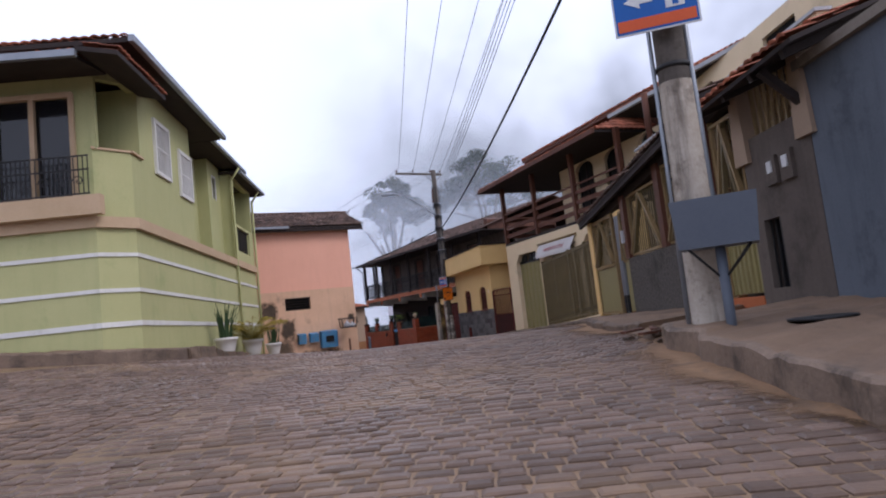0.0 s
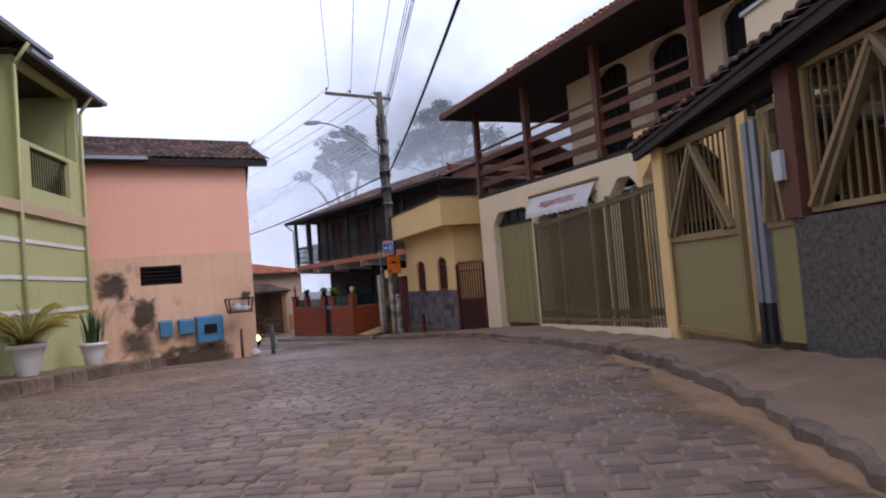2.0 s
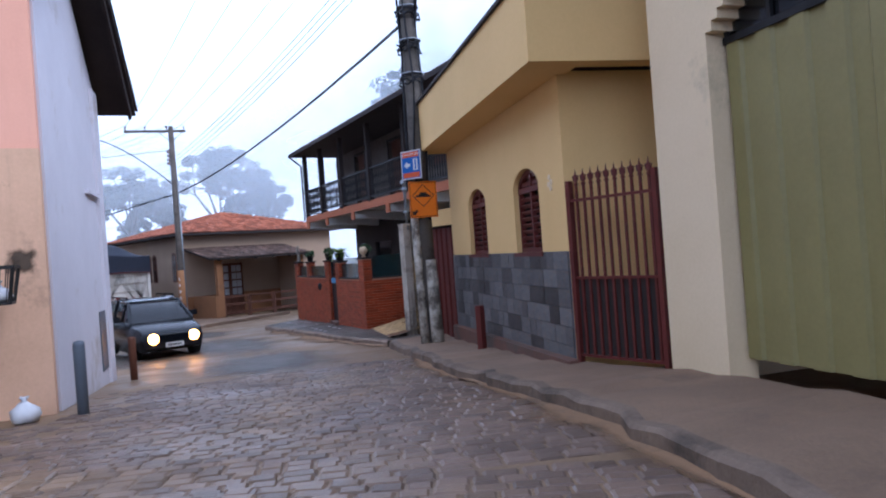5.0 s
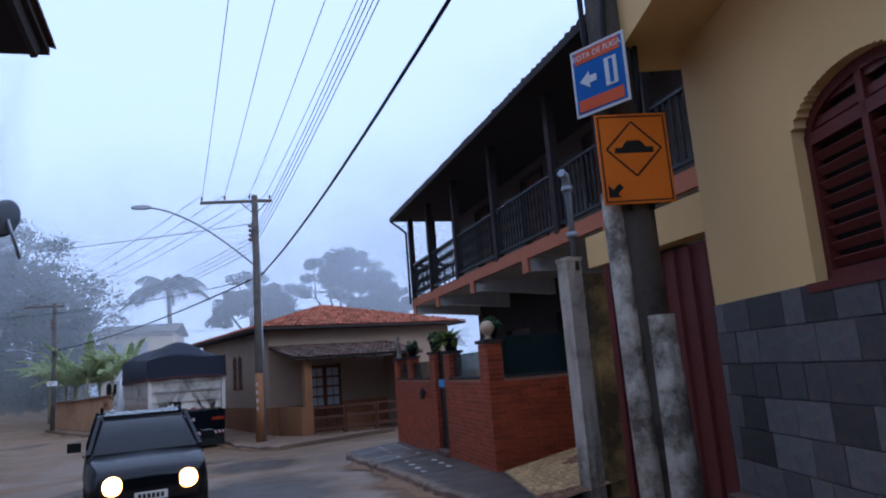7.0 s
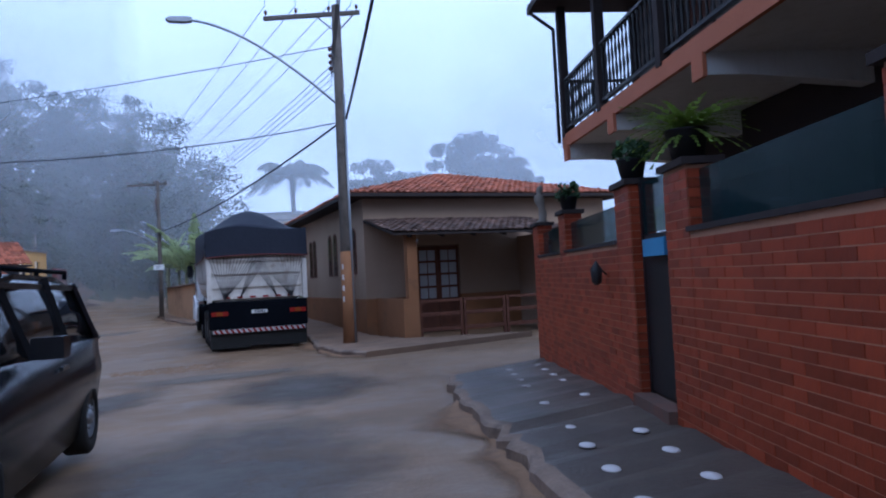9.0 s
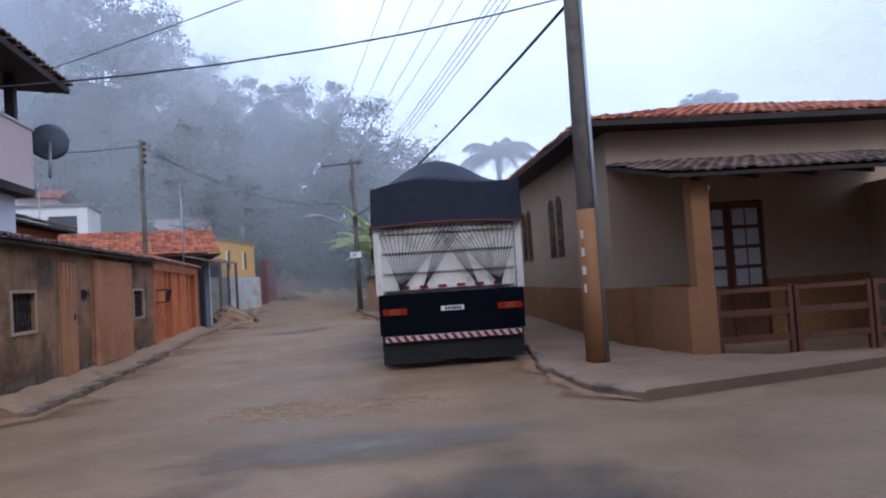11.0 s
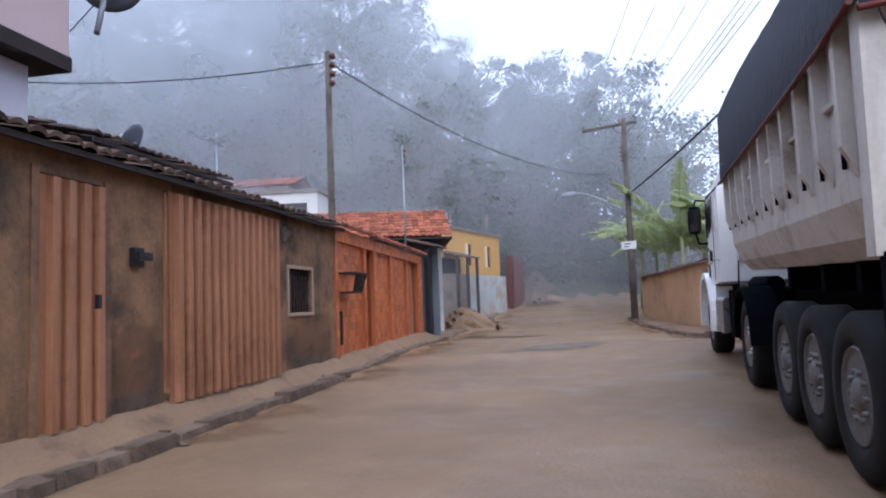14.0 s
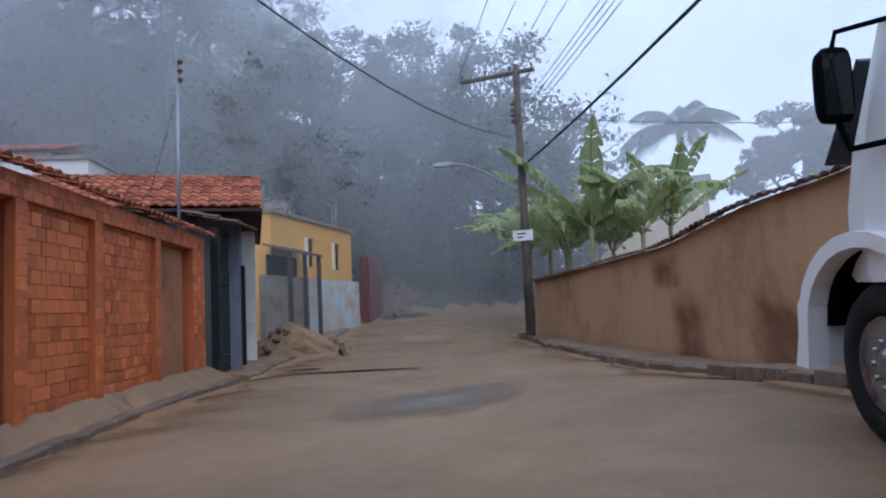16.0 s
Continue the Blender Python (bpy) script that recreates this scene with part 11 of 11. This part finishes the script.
def bag(label, at, r, seed):
    rnd = random.Random(seed)
    b = B()
    rows = [(0.02, 0), (0.8 * r, 0.02), (r, 0.5 * r), (0.85 * r, 1.0 * r), (0.35 * r, 1.4 * r), (0.12 * r, 1.55 * r), (0.3 * r, 1.85 * r), (0.02, 1.8 * r)]
    lathe(b, rows, 14)
    for v in b.verts:
        v.co += Vector((rnd.uniform(-1, 1), rnd.uniform(-1, 1), rnd.uniform(-0.5, 0.5))) * r * 0.13
    solid("rubbish_bag", b, M_BAG, label, "bag", at, seed)


litter_stand()
bag("crumpled white plastic bag in the litter basket", (12.45, 28.05, 1.39), 0.16, 1)
bag("crumpled white plastic bag in the litter basket", (12.68, 28.02, 1.39), 0.13, 2)
bag("white plastic bag on the ground", (12.85, 27.95, road_z(12.85, 27.95)), 0.16, 3)


def bollard(label, at, hh, material):
    b = B()
    lathe(b, [(0.06, -0.3), (0.065, hh - 0.05), (0.055, hh), (0.01, hh + 0.01)], 12)
    solid("bollard", b, material, label, "bollard", (*at, road_z(*at)), 0, group="bollards")


bollard("faded blue post beside the street corner", (13.42, 28.0), 0.85, M_BOXGREY)
bollard("short brown post at the whitewashed corner", (14.3, 32.3), 0.75, M_WOOD)
bollard("short brown post at the whitewashed corner", (13.95, 33.5), 0.7, M_WOOD)


def stepping_post():
    b = B()
    box(b, -0.05, 0.05, -0.05, 0.05, -0.3, 0.68)
    box(b, -0.045, 0.045, -0.045, 0.045, 0.68, 0.7)
    solid("short_post", b, M_MAROON, "red painted short square post on the pavement", "post", (18.8, 27.85, road_z(18.8, 27.85) + 0.1), 0.25)


stepping_post()


# ---- on the brick wall ----
def brick_at(x, y, z):
    c, s = math.cos(BR_YAW), math.sin(BR_YAW)
    return (BR_AT[0] + c * x - s * y, BR_AT[1] + s * x + c * y, z)


def pot_plant(label, at, pot_r, kind, seed):
    rnd = random.Random(seed)
    h = thing("pot_plant", label, "pot plant", at, 0, group="pot plants on the brick pillars")
    b = B()
    lathe(b, [(pot_r * 0.7, 0), (pot_r, pot_r * 1.4), (pot_r * 1.08, pot_r * 1.5), (pot_r * 0.9, pot_r * 1.5), (0.01, pot_r * 1.35)], 16)
    part("pot", b, M_BLACK, h, "dark plastic pot")
    b = B()
    if kind == "fern":
        for j in range(130):
            a, el, ln = rnd.uniform(0, math.tau), rnd.uniform(-0.1, 1.4), rnd.uniform(0.22, 0.5)
            d = Vector((math.cos(a), math.sin(a), 0))
            s = Vector((-d.y, d.x, 0))
            p = Vector((0, 0, pot_r * 1.4))
            for i in range(1, 9):
                t = i / 8
                q = Vector((0, 0, pot_r * 1.4)) + d * (ln * t) + Vector((0, 0, ln * (math.sin(el) * t - 0.5 * t * t)))
                w = s * 0.05 * (1 - t * 0.7)
                b.faces.new([b.verts.new(v) for v in (p, q + w, q - w)])
                p = q
    else:
        leaf_cloud(b, (0, 0, pot_r * 1.4 + 0.08), 0.17, 160, 0.05, rnd)
    part("foliage", b, M_FERN if kind == "fern" else M_SNAKE, h)


pot_plant("dark pot with pale succulents on a brick pillar", brick_at(3.98, -0.12, 1.55), 0.13, "bush", 4)
pot_plant("dark pot with a hanging green fern on a brick pillar", brick_at(2.68, -0.12, 1.51), 0.15, "fern", 5)
pot_plant("dark pot with trailing plants on a brick pillar", brick_at(6.68, -0.12, 1.55), 0.12, "bush", 6)
pot_plant("pot with white flowering plant on the corner pillar", brick_at(0.32, -0.2, 1.57), 0.1, "bush", 7)
b = B()
lathe(b, [(0.05, 0), (0.06, 0.03), (0.03, 0.05), (0.06, 0.08), (0.1, 0.13), (0.11, 0.18), (0.09, 0.24), (0.04, 0.28), (0.01, 0.285)], 20)
solid("globe_lamp", b, M_LEDGE, "cream globe lamp on the corner brick pillar", "lamp", brick_at(0.18, -0.1, 1.57))
b = B()
lathe(b, [(0.09, 0), (0.09, 0.04), (0.06, 0.06), (0.07, 0.16), (0.05, 0.24), (0.085, 0.36), (0.07, 0.44), (0.03, 0.47), (0.055, 0.53), (0.05, 0.58), (0.01, 0.61)], 16)
for v in b.verts:
    v.co.x += 0.025 * math.sin(v.co.z * 11)
    v.co.y *= 0.75
solid("garden_statue", b, M_CONC, "small weathered garden statue on the end pillar", "statue", brick_at(8.72, -0.12, 1.55))
b = B()
lathe(b, [(0.02, 0.0), (0.05, 0.03), (0.06, 0.16), (0.03, 0.2), (0.005, 0.24)], 8, at=(0, 0.1, 0))
beam(b, (0, 0.0, 0.1), (0, 0.1, 0.2), 0.015)
solid("wall_lantern", b, M_IRON, "small black wall lantern on the brick wall", "lamp", brick_at(4.6, 0.0, 0.62), BR_YAW)
b = B()
lathe(b, [(0.055, -0.01), (0.05, 0.001), (0.002, 0.002)], 12)
inset = mesh_of("pebble_inset", b, M_CANVAS)
for k in range(11):
    for j in range(2):
        x, y = 19.35 + 0.5 * j + 0.085 * k * 0.9, 36.6 + 0.62 * k + 0.3 * j
        o = new("pebble_inset", inset)
        o.matrix_world = Matrix.Translation((x, y, road_z(x, y) + 0.128)) @ Matrix.Diagonal((1, 1.3, 1, 1))
        tagged(o, "pale pebble disc let into the pavement", "paving", "pebble insets", "structure")


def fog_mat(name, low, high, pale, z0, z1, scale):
    """A distant slope that glows, its haze painted in: darker below, fading into fog above, in soft clumps."""
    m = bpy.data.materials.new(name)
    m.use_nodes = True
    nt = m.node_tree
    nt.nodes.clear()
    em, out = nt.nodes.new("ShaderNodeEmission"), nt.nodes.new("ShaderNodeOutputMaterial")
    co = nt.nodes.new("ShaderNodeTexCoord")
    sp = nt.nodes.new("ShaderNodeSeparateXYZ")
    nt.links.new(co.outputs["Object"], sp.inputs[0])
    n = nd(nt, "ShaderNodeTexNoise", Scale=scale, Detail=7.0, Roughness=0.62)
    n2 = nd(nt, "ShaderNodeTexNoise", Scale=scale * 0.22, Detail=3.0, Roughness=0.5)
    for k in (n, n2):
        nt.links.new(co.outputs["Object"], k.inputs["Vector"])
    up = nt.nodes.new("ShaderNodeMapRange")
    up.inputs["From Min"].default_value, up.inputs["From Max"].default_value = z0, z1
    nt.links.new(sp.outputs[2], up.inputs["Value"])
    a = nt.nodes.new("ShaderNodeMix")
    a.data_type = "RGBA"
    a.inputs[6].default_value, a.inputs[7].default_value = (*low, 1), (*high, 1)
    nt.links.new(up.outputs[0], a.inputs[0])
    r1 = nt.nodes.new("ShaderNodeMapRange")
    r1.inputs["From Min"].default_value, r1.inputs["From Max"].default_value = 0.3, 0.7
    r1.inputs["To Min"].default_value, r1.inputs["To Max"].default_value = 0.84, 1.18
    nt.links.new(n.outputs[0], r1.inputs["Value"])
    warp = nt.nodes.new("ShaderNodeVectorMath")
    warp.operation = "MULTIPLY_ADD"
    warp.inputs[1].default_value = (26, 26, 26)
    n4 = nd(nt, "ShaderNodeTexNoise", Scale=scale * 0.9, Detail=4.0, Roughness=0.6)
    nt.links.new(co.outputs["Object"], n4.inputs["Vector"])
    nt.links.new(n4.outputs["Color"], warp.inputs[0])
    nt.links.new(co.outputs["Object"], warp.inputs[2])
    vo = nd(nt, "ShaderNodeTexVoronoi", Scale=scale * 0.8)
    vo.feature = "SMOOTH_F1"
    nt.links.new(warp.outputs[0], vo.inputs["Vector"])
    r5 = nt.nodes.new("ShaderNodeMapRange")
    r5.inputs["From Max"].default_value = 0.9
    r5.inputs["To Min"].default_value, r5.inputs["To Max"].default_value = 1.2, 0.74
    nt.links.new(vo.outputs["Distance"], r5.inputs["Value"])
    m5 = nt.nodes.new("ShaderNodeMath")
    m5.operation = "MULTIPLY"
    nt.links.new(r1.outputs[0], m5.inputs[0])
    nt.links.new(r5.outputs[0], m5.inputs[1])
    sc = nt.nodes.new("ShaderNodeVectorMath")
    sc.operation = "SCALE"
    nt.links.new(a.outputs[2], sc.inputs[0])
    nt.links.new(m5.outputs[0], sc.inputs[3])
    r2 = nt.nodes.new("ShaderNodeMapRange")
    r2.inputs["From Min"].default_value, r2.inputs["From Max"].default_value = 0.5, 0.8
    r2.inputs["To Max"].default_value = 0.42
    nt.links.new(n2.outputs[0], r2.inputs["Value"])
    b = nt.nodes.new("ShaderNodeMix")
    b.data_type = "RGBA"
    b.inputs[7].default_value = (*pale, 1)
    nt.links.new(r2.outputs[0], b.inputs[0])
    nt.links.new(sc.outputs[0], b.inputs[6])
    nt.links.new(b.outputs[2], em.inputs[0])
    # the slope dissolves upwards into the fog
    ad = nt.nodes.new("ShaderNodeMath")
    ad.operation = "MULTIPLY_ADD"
    ad.inputs[1].default_value = 0.9
    nt.links.new(n2.outputs[0], ad.inputs[0])
    nt.links.new(up.outputs[0], ad.inputs[2])
    r7 = nt.nodes.new("ShaderNodeMapRange")
    r7.interpolation_type = "SMOOTHSTEP"
    r7.inputs["From Min"].default_value, r7.inputs["From Max"].default_value = 0.55, 1.3
    r7.inputs["To Min"].default_value, r7.inputs["To Max"].default_value = 1.0, 0.0
    nt.links.new(ad.outputs[0], r7.inputs["Value"])
    tr, mx = nt.nodes.new("ShaderNodeBsdfTransparent"), nt.nodes.new("ShaderNodeMixShader")
    at, mu = nt.nodes.new("ShaderNodeAttribute"), nt.nodes.new("ShaderNodeMath")
    at.attribute_name, mu.operation = "fade", "MULTIPLY"
    nt.links.new(at.outputs["Fac"], mu.inputs[0])
    nt.links.new(r7.outputs[0], mu.inputs[1])
    nt.links.new(mu.outputs[0], mx.inputs[0])
    nt.links.new(tr.outputs[0], mx.inputs[1])
    nt.links.new(em.outputs[0], mx.inputs[2])
    nt.links.new(mx.outputs[0], out.inputs[0])
    return m


def ridge(name, label, radius, a0, a1, height, material, seed, crowns, thin=8.0):
    """A far wooded ridge round the village, its edge broken by tree crowns. height: degrees above the eye for a bearing."""
    rnd = random.Random(seed)
    n = int((a1 - a0) * 10)
    b = B()
    fade = b.verts.layers.float.new("fade")
    prev = None
    domes = []
    c = a0 - 3
    while c < a1 + 3:
        r = rnd.uniform(0.6, 2.2)
        domes.append((c, r, crowns * rnd.uniform(0.3, 1.0) * min(1.0, r / 1.4)))
        c += r * rnd.uniform(0.55, 1.15)
    for k in range(n + 1):
        deg = a0 + (a1 - a0) * k / n
        bump = max([0.0] + [hh * math.sqrt(1 - ((deg - c) / r) ** 2) for c, r, hh in domes if abs(deg - c) < r])
        el = max(0.05, height(deg) + bump - crowns)
        x, y = 15 + radius * math.sin(radians(deg)), 48 + radius * math.cos(radians(deg))
        top = radius * math.tan(radians(el))
        row = [b.verts.new((x, y, -25)), b.verts.new((x, y, top * 0.5)), b.verts.new((x, y, top))]
        for v in row:
            v[fade] = ease(a0, a0 + thin, deg) * (1 - ease(a1 - thin, a1, deg))
        if prev:
            for i in range(2):
                b.faces.new((prev[i], prev[i + 1], row[i + 1], row[i]))
        prev = row
    solid(name, b, material, label, "backdrop", kind="structure")


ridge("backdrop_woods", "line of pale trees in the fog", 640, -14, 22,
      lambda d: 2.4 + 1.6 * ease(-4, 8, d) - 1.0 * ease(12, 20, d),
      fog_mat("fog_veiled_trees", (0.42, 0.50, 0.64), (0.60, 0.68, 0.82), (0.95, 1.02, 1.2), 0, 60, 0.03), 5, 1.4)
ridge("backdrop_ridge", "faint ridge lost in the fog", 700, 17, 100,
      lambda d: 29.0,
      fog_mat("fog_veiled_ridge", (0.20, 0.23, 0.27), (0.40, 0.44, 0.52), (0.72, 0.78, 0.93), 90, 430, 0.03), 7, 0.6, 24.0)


def mist_veil(radius, dense):
    """A thin sheet round the far side of the village, standing in for the mist's depth haze."""
    bm = B()
    dens = bm.verts.layers.float.new("veil")
    prev = None
    for k in range(64):
        d = -112 + 190 * k / 63
        r = radius * (1 - 0.22 * ease(28, 58, -d))
        x, y = 14 + r * math.sin(radians(d)), 48 + r * math.cos(radians(d))
        row = []
        for z in (-1.6, 1.0, 3.0, 6.0, 9.0, 13.0, 18.0, 24.0, 32.0):
            # haze density set by hand: thicker with height and by bearing
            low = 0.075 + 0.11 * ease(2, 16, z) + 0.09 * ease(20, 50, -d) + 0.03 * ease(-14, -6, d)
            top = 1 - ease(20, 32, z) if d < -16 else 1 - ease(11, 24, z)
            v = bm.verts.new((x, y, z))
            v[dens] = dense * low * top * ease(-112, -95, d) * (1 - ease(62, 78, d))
            row.append(v)
        if prev:
            for i in range(len(row) - 1):
                bm.faces.new((prev[i], row[i], row[i + 1], prev[i + 1])).smooth = True
        prev = row
    return solid("mist", bm, M_MIST, "thin veil of morning mist before the wooded hill", "mist", kind="stuff")


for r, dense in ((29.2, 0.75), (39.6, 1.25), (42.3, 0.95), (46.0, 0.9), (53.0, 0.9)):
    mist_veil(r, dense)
build_setts()
